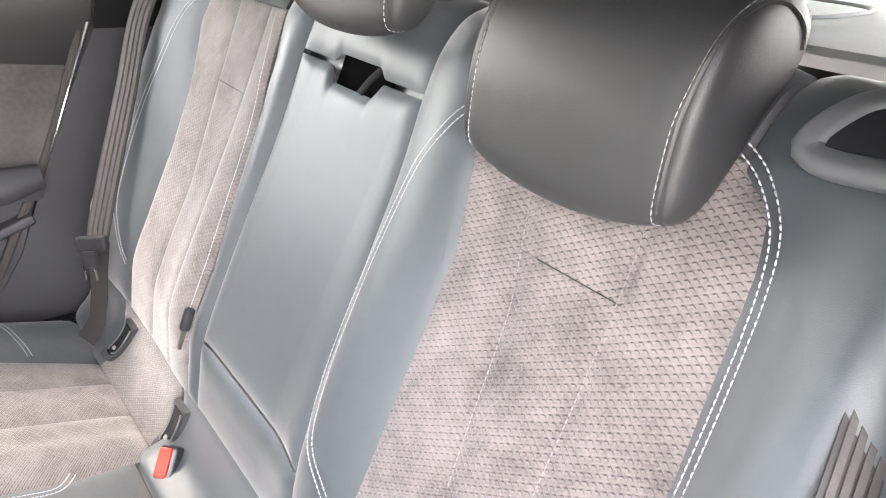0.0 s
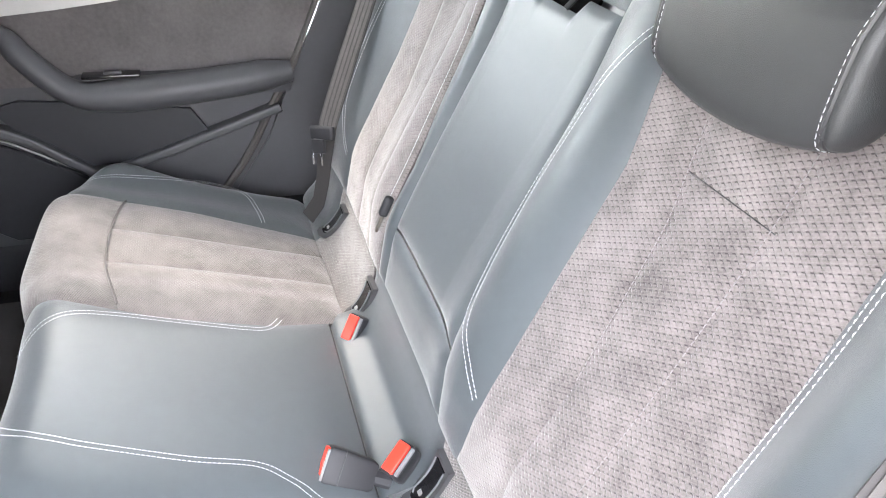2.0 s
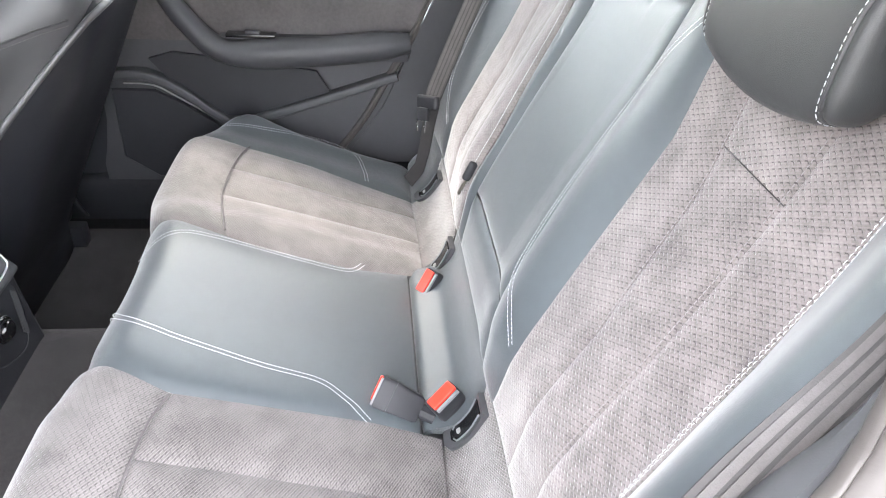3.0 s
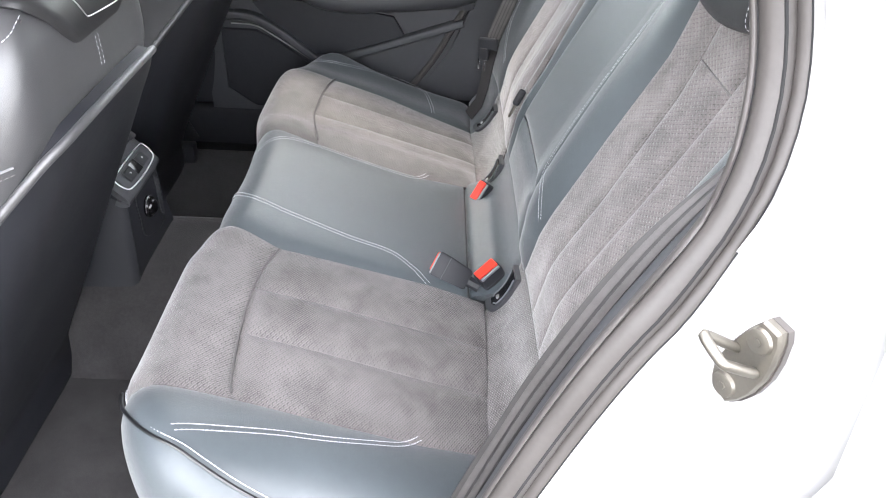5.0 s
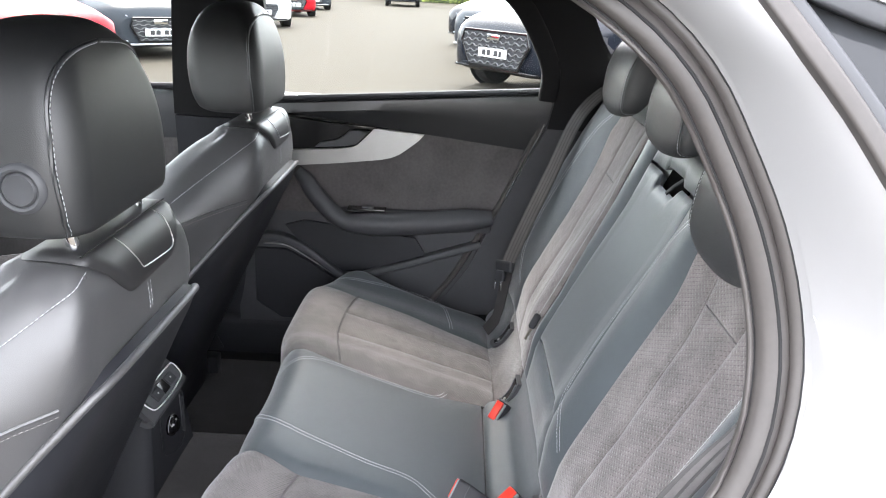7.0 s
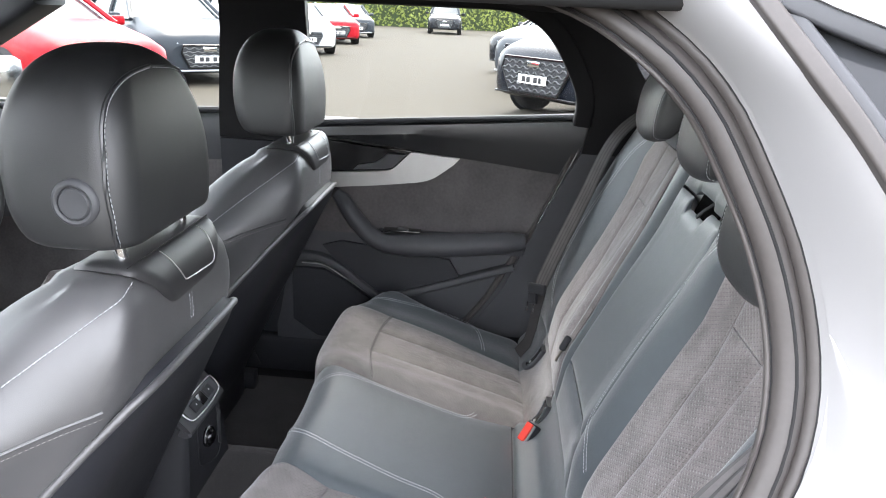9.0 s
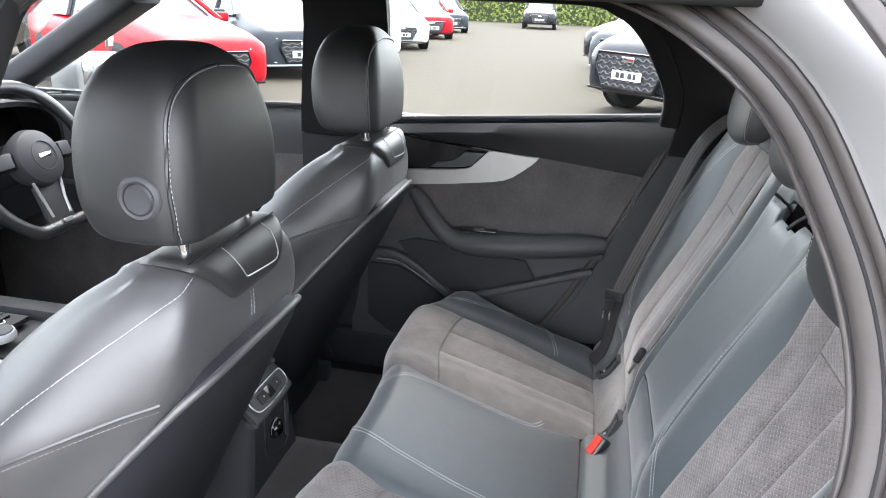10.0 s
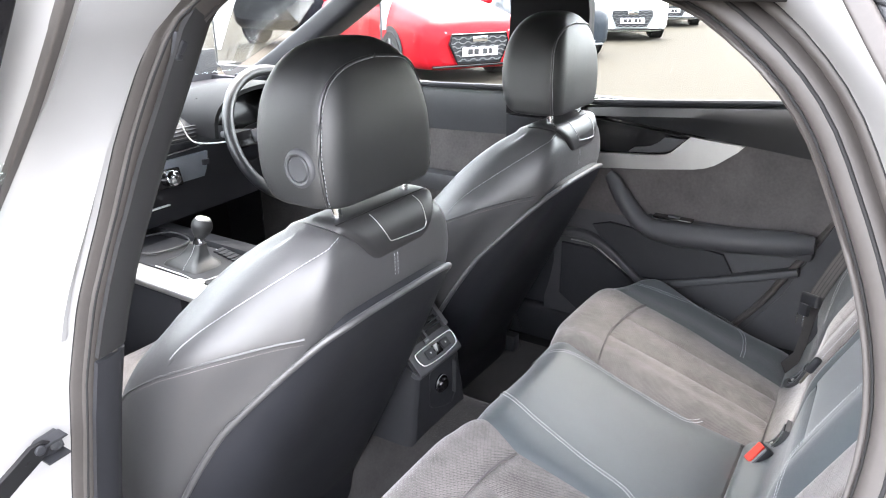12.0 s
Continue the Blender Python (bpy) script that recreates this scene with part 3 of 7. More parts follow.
edge = []
for z in np.linspace(1.36, 0.96, 14):
    x0, y0 = side_x(z) + 0.057, pillar_y(z) + 0.031
    edge.append([(-(x0 + (0.728 - x0) * math.sin(0.5 * math.pi * u)), y0 + (edge_y(z) + 0.012 - y0) * u, z) for u in np.linspace(0, 1, 7)])
part("door_edge", sheet(edge, 0.006), WHITE_PAINT, front_door)
outer = [[(-0.732 - 0.04 * u, edge_y(z) + 0.012 + 0.10 * u, z) for u in (0, 0.5, 1)] for z in np.linspace(1.36, 1.0, 8)]
part("door_frame", sheet(outer, 0.006), WHITE_PAINT, front_door)
part("window_seal", sweep([(-0.735, edge_y(z) + 0.010, z) for z in np.linspace(1.36, 1.02, 16)], rrect(0.006, 0.005, 0.002), (1, 0, 0)), RUBBER, front_door, "thin black door edge seal")
part("window_frame", sweep([(-0.775, edge_y(z) + 0.045, z) for z in np.linspace(1.36, 1.02, 16)], rrect(0.016, 0.010, 0.004), (1, 0, 0)), PLASTIC_GLOSS, front_door, "gloss black window pillar trim")
pane = part("window_glass", sheet([[(-(side_x(z) + 0.14), y, z) for y in (np.interp(z, [1.02, 1.33], [0.77, 0.60]), 1.0, 1.3)] for z in (1.02, 1.17, 1.33)], 0.004), GLASS, front_door)
pane.visible_shadow = False
# windows all round
for nm, pts in (("windscreen", [[(x * (0.90 if y < 1.6 else 1.2), y, z) for x in np.linspace(-0.58, 0.58, 7)] for y, z in ((1.36, 1.335), (1.65, 1.20), (2.0, 1.03))]),
                ("rear_window", [[(x, y, z) for x in np.linspace(-0.55, 0.55, 7)] for y, z in ((-1.46, 1.33), (-1.56, 1.18), (-1.6, 1.03))])):
    ob = part(nm, sheet(pts, 0.004), GLASS, car_body)
    ob.visible_shadow = False
for y0, y1, sgn in ((-0.16, -0.68, 1), (-0.80, -1.45, 1), (-0.80, -1.45, -1)):
    g = [[(sgn * (side_x(z) + 0.02), y + (1.34 - z) * k, z) for y, k in ((y0, -0.30), ((y0 + y1) / 2, 0), (y1, -0.1))] for z in (1.335, 1.2, 1.10)]
    ob = part("quarter_glass", sheet(g, 0.004), GLASS, car_body)
    ob.visible_shadow = False

# far outer skin and the front of the shell, closing the body
far = []
for z in (1.04, 1.0, 0.9, 0.75, 0.55, 0.30):
    far.append([(side_x(z) + np.interp(z, [0.3, 0.9, 1.1], [0.155, 0.145, 0.09]) - 0.04 * max(0, (abs(y - 0.3) - 1.4) / 0.6) ** 2, y, z) for y in np.linspace(-1.6, 2.1, 20)])
part("far_side_skin", sheet(far, 0.006, True), WHITE_PAINT, car_body)


# ---- rear seat ----
BACK_P = smooth_path([(0.060, 0.488), (0.022, 0.520), (0.000, 0.575), (-0.012, 0.65), (-0.026, 0.71), (-0.085, 0.835), (-0.152, 0.965), (-0.186, 1.045), (-0.206, 1.09), (-0.232, 1.120), (-0.258, 1.131), (-0.276, 1.131), (-0.288, 1.116)], 240)
BACK_S = np.r_[0, np.cumsum(np.linalg.norm(np.diff(BACK_P, axis=0), axis=1))]
BACK_L = BACK_S[-1]


def bump_at(x, c, w):
    return math.exp(-((x - c) / w) ** 2)


def back_s(z):
    """The way along the backrest's profile at which it reaches a height."""
    k = int(np.argmax(BACK_P[:, 1]))
    return float(np.interp(z, BACK_P[:k, 1], BACK_S[:k]))


def back_at(x, s):
    y, z = np.interp(s, BACK_S, BACK_P[:, 0]), np.interp(s, BACK_S, BACK_P[:, 1])
    up = np.interp(z, [0.56, 0.72, 1.0, 1.10, 1.14], [0.0, 1.0, 1.0, 0.5, 0.0])
    a = abs(x)
    d = up * ((0.046 if x < 0 else 0.030) * bump_at(a, 0.560 if x < 0 else 0.53, 0.048 if x < 0 else 0.062) + 0.014 * bump_at(a, 0.185, 0.055)) - 0.004 * min(1.0, max(0.0, (0.15 - a) / 0.06)) * up
    d -= 0.05 * max(0, (a - 0.58) / 0.1) ** 2 if x < 0 else 0.03 * max(0, (a - 0.60) / 0.08) ** 2
    return np.array([x, y + d * 0.9, z + d * 0.42])


CUSH_P = smooth_path([(0.022, 0.494), (0.05, 0.512), (0.10, 0.529), (0.2, 0.559), (0.3, 0.589), (0.37, 0.609), (0.425, 0.624), (0.456, 0.626), (0.480, 0.610), (0.492, 0.575), (0.492, 0.51), (0.478, 0.40)], 240)
CUSH_S = np.r_[0, np.cumsum(np.linalg.norm(np.diff(CUSH_P, axis=0), axis=1))]
CUSH_L = CUSH_S[-1]


def cush_s(y):
    k = int(np.argmax(CUSH_P[:, 0]))
    return float(np.interp(y, CUSH_P[:k, 0], CUSH_S[:k]))


def cush_at(x, s):
    y, z = np.interp(s, CUSH_S, CUSH_P[:, 0]), np.interp(s, CUSH_S, CUSH_P[:, 1])
    a = abs(x)
    dish = np.interp(y, [0.05, 0.14, 0.37, 0.46], [0.026, 0.026, 0.012, 0.006])
    z -= dish * min(max((a - 0.22) / 0.24, 0), 1) ** 1.5 * (1 if a < 0.5 else 1)
    z += (0.022 if x < 0 else -0.016 - 0.014 * np.interp(y, [0.25, 0.45], [0, 1])) * bump_at(a, 0.57, 0.07) * np.interp(y, [0.05, 0.2, 0.48, 0.51], [0.4, 1, 1, 0.3])
    z += 0.006 * (1 if a < 0.19 else max(0, 1 - (a - 0.19) / 0.03))
    z -= 0.05 * max(0, (a - 0.60) / 0.08) ** 2
    y -= 0.014 * bump_at(a, 0.0, 0.16) * np.interp(y, [0.3, 0.47], [0, 1]) * np.interp(z, [0.5, 0.6], [1, 1])
    fore = np.interp(y, [0.28, 0.46], [0, 1])
    y -= fore * ((0.008 - 0.020 * min(max((a - 0.16) / 0.09, 0), 1) if x < 0 else 0.008 - 0.020 * min(max((x - 0.15) / 0.1, 0), 1)) + (0.10 if x < 0 else 0.085) * min(max((a - 0.47) / 0.18, 0), 1) ** 1.8)
    return np.array([x, y, z])


def seat_patch(at, lo, hi, s0, s1, nu, nv, puff=0.006, width=0.016, thick=0.02, flip=False):
    """One sewn panel: it lies on a seat's surface between two edges lo(s), hi(s) and dips to its seams. Gives mesh and UV in metres."""
    P = np.zeros((nu, nv, 3))
    uv = []
    def f(v, u):
        return v(u) if callable(v) else v
    for i, u in enumerate(np.linspace(0, 1, nu)):
        for j, v in enumerate(np.linspace(0, 1, nv)):
            sa, sb = f(s0, u), f(s1, u)
            s = sa + (sb - sa) * v
            a, b = f(lo, s), f(hi, s)
            x = a + (b - a) * u
            P[i, j] = at(x, s)
            uv.append((x, s))
    n = unit(np.cross(np.gradient(P, axis=0), np.gradient(P, axis=1)))
    if flip:
        n = -n
    for i, u in enumerate(np.linspace(0, 1, nu)):
        for j, v in enumerate(np.linspace(0, 1, nv)):
            w = np.linalg.norm(P[-1, j] - P[0, j])
            h = np.linalg.norm(np.diff(P[i], axis=0), axis=1).sum()
            d = min(u * w, (1 - u) * w, v * h, (1 - v) * h)
            P[i, j] = P[i, j] + n[i, j] * puff * (1 - math.exp(-d / width)) - n[i, j] * 0.002
    return sheet(P, thick, flip), uv


def table(ks, vs):
    return lambda s: float(np.interp(s, ks, vs))


def seam_line(at, xs, ss, n=120, off=0.006, flip=1, shift=0.0):
    """A line on a seat's surface with its normals."""
    q = smooth_path(np.stack([xs, ss], 1), n)
    if shift:
        t = unit(np.gradient(q, axis=0))
        q = q + np.stack([t[:, 1], -t[:, 0]], 1) * shift
    p = arr([at(x, s) for x, s in q])
    e = 0.003
    nn = arr([unit(np.cross(at(x + e, s) - at(x - e, s), at(x, s + e) - at(x, s - e))) * flip for x, s in q])
    return p + nn * off, nn


def sew(parent, at, xs, ss, off=0.0048, flip=1, double=0.0068, n=160, thread=None):
    rows = []
    flip = -1 if at is back_at else 1
    for sh in ((-double / 2, double / 2) if double else (0,)):
        rows.append(stitches(*seam_line(at, xs, ss, n, off, flip, sh)))
    return part("stitching", join(*rows), thread or THREAD, parent, "pale grey contrast stitching" if thread is None else "dull grey stitching")


rear_seat = thing("rear_seat", (0, 0.25, 0.31), "slate leather rear bench with grey embossed suede inserts", "rear seat")
# the foam body under the panels keeps light out
part("seat_base", sheet([[(x, *np.array(cush_at(x, s))[1:] - (0.012, 0.016)) for x in np.linspace(-0.655, 0.655, 40)] for s in np.linspace(0.0, CUSH_L, 26)], 0.05, True), LEATHER_BLACK, rear_seat)
part("back_base", sheet([[(x, *np.array(back_at(x, s))[1:] - (0.018, 0.010)) for x in np.linspace(-0.645, 0.645, 40)] for s in np.linspace(0.0, BACK_L, 30)], 0.06), LEATHER_BLACK, rear_seat)


def flipped(fn):
    return lambda s: -fn(s)


S = cush_s
CI = table([S(0.03), S(0.045), S(0.14), S(0.37), S(0.455), S(0.485), CUSH_L], [0.204, 0.204, 0.199, 0.207, 0.180, 0.172, 0.17])
CO = table([S(0.03), S(0.058), S(0.15), S(0.25), S(0.362), S(0.447), S(0.485), CUSH_L], [0.480, 0.487, 0.497, 0.502, 0.502, 0.506, 0.515, 0.52])
CI_FAR = table([S(0.03), S(0.064), S(0.161), S(0.311), S(0.42), S(0.485), CUSH_L], [0.150, 0.143, 0.122, 0.120, 0.138, 0.160, 0.165])
CO_FAR = table([S(0.03), S(0.147), S(0.25), S(0.37), S(0.447), S(0.485), CUSH_L], [0.455, 0.478, 0.492, 0.494, 0.505, 0.515, 0.52])
CI_NEAR, CO_NEAR = CI, CO


def cush_panel(name, sg, lo, hi, s0, s1, nu, nv, mat, label="", puff=0.006, width=0.014):
    a, b = (lambda s: sg * lo(s)), (lambda s: sg * hi(s))
    if sg < 0:
        a, b = b, a
        if callable(s0):
            q0 = s0
            s0 = lambda u: q0(1 - u)
        if callable(s1):
            q1 = s1
            s1 = lambda u: q1(1 - u)
    piece, uv = seat_patch(cush_at, a, b, s0, s1, nu, nv, puff, width)
    return part(name, piece, mat, rear_seat, label, uv)


def cross_seam(u):
    """The seam across the cushion's insert bows forward."""
    return S(0.366) + 0.016 * math.sin(math.pi * u) ** 0.7


for sg in (-1, 1):
    CI, CO = (CI_NEAR, CO_NEAR) if sg < 0 else (CI_FAR, CO_FAR)
    f1, f2 = ((lambda s: 0.3 + 0 * s), (lambda s: 0.388 + 0 * s)) if sg < 0 else ((lambda s: 0.266 + 0 * s), (lambda s: 0.374 + 0 * s))
    def sub(a, b):
        return lambda u: cross_seam(a + (b - a) * u)
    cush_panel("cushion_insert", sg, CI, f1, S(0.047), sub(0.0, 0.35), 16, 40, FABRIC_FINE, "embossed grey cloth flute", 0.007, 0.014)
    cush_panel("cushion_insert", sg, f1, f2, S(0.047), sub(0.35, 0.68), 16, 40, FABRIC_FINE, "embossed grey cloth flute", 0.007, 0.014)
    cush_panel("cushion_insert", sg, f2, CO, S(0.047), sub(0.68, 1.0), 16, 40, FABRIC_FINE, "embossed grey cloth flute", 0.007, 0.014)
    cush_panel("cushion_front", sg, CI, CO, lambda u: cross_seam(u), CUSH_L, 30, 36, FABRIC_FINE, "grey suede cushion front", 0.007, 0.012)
    out = table([0, CUSH_L], [0.648, 0.648])
    # a dark tube laid along the cross seam stands in for its shadow line
    seam = []
    for u in np.linspace(0.02, 0.98, 30):
        s = cross_seam(u)
        x = sg * (CI(s) + (CO(s) - CI(s)) * u)
        seam.append(cush_at(x, s) + (0, 0, 0.0042))
    part("seam", tube(seam, 0.0016, 6), SUEDE, rear_seat, "dark strip for the cross seam's shadow line")
    cush_panel("cushion_bolster", sg, CO, out, S(0.047), CUSH_L, 26, 50, LEATHER, "slate leather side bolster", 0.010, 0.02)
    if sg < 0:
        sew(rear_seat, cush_at, arr([0.585, 0.572, 0.554, 0.540, 0.518, 0.494]) * sg, [S(0.44), S(0.386), S(0.311), S(0.242), S(0.173), S(0.146)], 0.0085)
        edge_p, edge_n = seam_line(cush_at, arr([0.500, 0.552, 0.594, 0.618, 0.629, 0.634]) * sg, [S(0.486), S(0.478), S(0.458), S(0.415), S(0.35), S(0.25)], 80, 0.0078)
        part("piping", tube(edge_p, 0.0022, 6), LEATHER_BLACK, rear_seat, "dark raised bolster seam")
        part("stitching", stitches(edge_p + arr([(0.005, -0.004, 0.0015)] * 80), edge_n), THREAD, rear_seat, "pale grey contrast stitching")
    else:
        sew(rear_seat, cush_at, [0.575, 0.588, 0.606, 0.622, 0.624, 0.600, 0.540, 0.478], [S(0.46), S(0.428), S(0.334), S(0.25), S(0.205), S(0.165), S(0.150), S(0.145)], 0.0088)
    # centre panel's stitching
    if sg < 0:
        sew(rear_seat, cush_at, arr([0.050, 0.082, 0.108, 0.122, 0.130, 0.147, 0.155, 0.178, 0.206]) * sg, [S(0.4905), S(0.478), S(0.452), S(0.41), S(0.374), S(0.276), S(0.207), S(0.172), S(0.142)], 0.0084)
    else:
        sew(rear_seat, cush_at, [0.045, 0.078, 0.098, 0.104, 0.101, 0.097, 0.102, 0.128], [S(0.480), S(0.458), S(0.43), S(0.38), S(0.29), S(0.205), S(0.17), S(0.150)], 0.0088)
piece, uv = seat_patch(cush_at, flipped(CI_NEAR), CI_FAR, S(0.075), CUSH_L, 46, 60, 0.009, 0.022)
part("cushion_centre", piece, LEATHER, rear_seat, "smooth slate leather centre cushion", uv)
Z = back_s
# backrest: outer edges of the centre panel, of the inserts and of the bolsters
PANEL = table([Z(0.52), Z(0.703), Z(0.78), Z(0.92), Z(1.05)], [0.168, 0.166, 0.152, 0.128, 0.114])
PANEL_FAR = table([Z(0.52), Z(0.70), Z(0.86), Z(1.05)], [0.112, 0.112, 0.118, 0.128])
BI_NEAR = table([Z(0.50), Z(0.56), Z(0.63), Z(0.70), Z(0.76), Z(0.86), Z(0.95), Z(1.03), Z(1.08)], [0.205, 0.218, 0.238, 0.249, 0.249, 0.244, 0.238, 0.217, 0.212])
BI_FAR = table([Z(0.50), Z(0.70), Z(0.80), Z(0.93), Z(1.03), Z(1.08)], [0.150, 0.140, 0.142, 0.156, 0.180, 0.190])
BO = table([Z(0.50), Z(0.56), Z(0.70), Z(0.90), Z(0.956), Z(1.028), Z(1.062), Z(1.08)], [0.500, 0.505, 0.503, 0.492, 0.484, 0.477, 0.468, 0.442])
M1 = table([Z(0.50), Z(0.80), Z(0.93), Z(0.974), Z(1.02), Z(1.09)], [0.325, 0.335, 0.316, 0.300, 0.285, 0.270])
M2 = table([Z(0.50), Z(0.85), Z(0.974), Z(1.09)], [0.405, 0.411, 0.402, 0.395])
M1_NEAR, M2_NEAR, BO_NEAR = M1, M2, BO
M1_FAR = table([Z(0.50), Z(0.84), Z(0.974), Z(1.09)], [0.210, 0.216, 0.238, 0.242])
M2_FAR = table([Z(0.50), Z(0.84), Z(0.974), Z(1.09)], [0.305, 0.300, 0.340, 0.345])
BO_FAR = table([Z(0.50), Z(0.65), Z(0.76), Z(0.86), Z(0.95), Z(1.04), Z(1.08)], [0.415, 0.410, 0.402, 0.404, 0.425, 0.450, 0.440])


def back_panel(name, sg, lo, hi, s0, s1, nu, nv, mat, label="", puff=0.005, width=0.012):
    a, b = (lambda s: sg * lo(s)), (lambda s: sg * hi(s))
    if sg < 0:
        a, b = b, a
    piece, uv = seat_patch(back_at, b, a, s0, s1, nu, nv, puff, width)
    return part(name, piece, mat, rear_seat, label, uv)


for sg in (-1, 1):
    bi = BI_NEAR if sg < 0 else BI_FAR
    M1, M2, BO = (M1_NEAR, M2_NEAR, BO_NEAR) if sg < 0 else (M1_FAR, M2_FAR, BO_FAR)
    lab = "embossed grey suede backrest insert"
    top, bar = Z(1.085), Z(0.974)
    foot = Z(0.604)
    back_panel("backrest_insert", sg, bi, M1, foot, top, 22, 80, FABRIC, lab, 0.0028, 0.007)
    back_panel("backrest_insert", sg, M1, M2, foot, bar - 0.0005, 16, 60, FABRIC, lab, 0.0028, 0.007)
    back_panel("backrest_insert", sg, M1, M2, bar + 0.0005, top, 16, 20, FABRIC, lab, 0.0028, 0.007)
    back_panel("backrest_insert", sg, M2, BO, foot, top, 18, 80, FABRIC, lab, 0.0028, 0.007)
    back_panel("backrest_bolster", sg, BO, table([0, 1], [0.640 if sg < 0 else 0.668] * 2), foot, BACK_L - 0.01, 26, 80, LEATHER, "slate leather side bolster", 0.010, 0.02)
    # the heel: a plain strip between cushion and backrest, cloth inside and leather outside
    mid, end = table([0, 1], [0.196 if sg < 0 else 0.166] * 2), table([0, 1], [0.480 if sg < 0 else 0.440] * 2)
    back_panel("heel_strip", sg, mid, end, 0.010, foot - 0.001, 24, 22, FABRIC_FINE, "plain grey cloth heel strip", 0.007, 0.012)
    back_panel("heel_strip", sg, end, table([0, 1], [0.640 if sg < 0 else 0.668] * 2), 0.010, foot - 0.001, 16, 22, LEATHER, "slate leather heel strip", 0.007, 0.012)
    back_panel("backrest_top", sg, table([0, 1], [0.214 if sg < 0 else 0.197] * 2), table([0, 1], [0.436, 0.436]), Z(1.087), BACK_L, 20, 24, LEATHER, "slate leather shoulder panel", 0.006, 0.02)
    if sg < 0:
        back_panel("backrest_wing", sg, PANEL, bi, Z(0.60), BACK_L, 22, 90, LEATHER, "slate leather inner wing", 0.010, 0.02)
        sew(rear_seat, back_at, arr([0.248, 0.216, 0.184, 0.170, 0.164, 0.160, 0.166, 0.188, 0.216]) * sg, [Z(0.705), Z(0.724), Z(0.750), Z(0.80), Z(0.85), Z(0.92), Z(0.99), Z(1.04), Z(1.072)], 0.0088)
    else:
        back_panel("backrest_wing", sg, PANEL_FAR, table([Z(0.50), Z(0.78), Z(1.03), Z(1.08)], [0.147, 0.137, 0.172, 0.187]), Z(0.604), BACK_L, 12, 90, LEATHER, "slate leather edge strip", 0.008, 0.014)
        sew(rear_seat, back_at, [0.144, 0.146, 0.164, 0.196], [Z(0.68), Z(0.8), Z(0.95), Z(1.07)], 0.006, 1, 0.0)
    if sg < 0:
        sew(rear_seat, back_at, arr([0.524, 0.520, 0.511, 0.503, 0.496, 0.484, 0.459, 0.428]) * sg, [Z(0.70), Z(0.80), Z(0.90), Z(0.967), Z(1.015), Z(1.052), Z(1.08), Z(1.094)], 0.0085)
    else:
        sew(rear_seat, back_at, [0.405, 0.440, 0.476, 0.490, 0.498, 0.494, 0.482, 0.452], [Z(0.685), Z(0.70), Z(0.742), Z(0.80), Z(0.90), Z(0.98), Z(1.04), Z(1.08)], 0.0085)
    # lines of holes beside the insert's seams
    sew(rear_seat, back_at, [sg * (M1(z) + 0.002) for z in np.linspace(Z(0.80), Z(1.03), 6)], np.linspace(Z(0.80), Z(1.03), 6), 0.001, 1, 0.0, 160, THREAD_GREY)
    sew(rear_seat, back_at, [sg * (M2(z) - 0.002) for z in np.linspace(Z(0.70), Z(1.03), 6)], np.linspace(Z(0.70), Z(1.03), 6), 0.001, 1, 0.0, 160, THREAD_GREY)
neg = lambda s: -PANEL(s)
def dip(u):
    """How far the panel's top edge is cut away for the pull strap."""
    return float(np.interp(u, [0.27, 0.31, 0.64, 0.70], [0.0, 1.0, 1.0, 0.0]))


piece, uv = seat_patch(back_at, PANEL_FAR, neg, Z(0.703), lambda u: Z(1.048) - 0.018 * dip(u), 80, 60, 0.008, 0.010)
part("armrest_panel", piece, LEATHER, rear_seat, "smooth slate leather folding armrest panel", uv)
piece, uv = seat_patch(back_at, PANEL_FAR, neg, Z(0.604), Z(0.699), 40, 30, 0.009, 0.014)
part("backrest_foot", piece, LEATHER, rear_seat, "slate leather panel under the armrest", uv)
HEEL_P = smooth_path([(0.074, 0.510), (0.066, 0.522), (0.046, 0.527), (0.022, 0.536), (0.006, 0.558), (-0.003, 0.585), (-0.005, 0.606)], 60)
HEEL_S = np.r_[0, np.cumsum(np.linalg.norm(np.diff(HEEL_P, axis=0), axis=1))]


def heel_at(x, s):
    return np.array([x, np.interp(s, HEEL_S, HEEL_P[:, 0]), np.interp(s, HEEL_S, HEEL_P[:, 1])])


piece, uv = seat_patch(heel_at, lambda s: 0.164, lambda s: -0.194, 0.0, HEEL_S[-1], 34, 26, 0.006, 0.012)
part("heel_strip", piece, LEATHER, rear_seat, "smooth slate leather heel strip", uv)
piece, uv = seat_patch(back_at, PANEL_FAR, neg, lambda u: Z(1.053) + 0.010 * dip(u), BACK_L, 80, 24, 0.005, 0.010)
part("backrest_top", piece, LEATHER, rear_seat, "slate leather shoulder panel", uv)
# a shallow black sheet stands in for the shade of a deep recess
hollow = [[back_at(x, z) + (0, -0.015, -0.0065) for x in np.linspace(0.062, -0.042, 8)] for z in np.linspace(Z(1.018), Z(1.075), 8)]
part("strap_recess", sheet(hollow, 0.004), RECESS_SHADE, rear_seat, "black sheet for the deep shade in the strap recess")
part("pull_strap", sweep([back_at(-0.030, Z(1.062)) + (0, -0.004, 0), back_at(-0.024, Z(1.046)) + (0, 0.004, 0.002), back_at(-0.021, Z(1.032)) + (0, 0.009, 0.003)], rrect(0.005, 0.0012, 0.0010, 2), (0, 0.9, 0.4)), BLACK_TRIM, rear_seat, "short black pull strap")



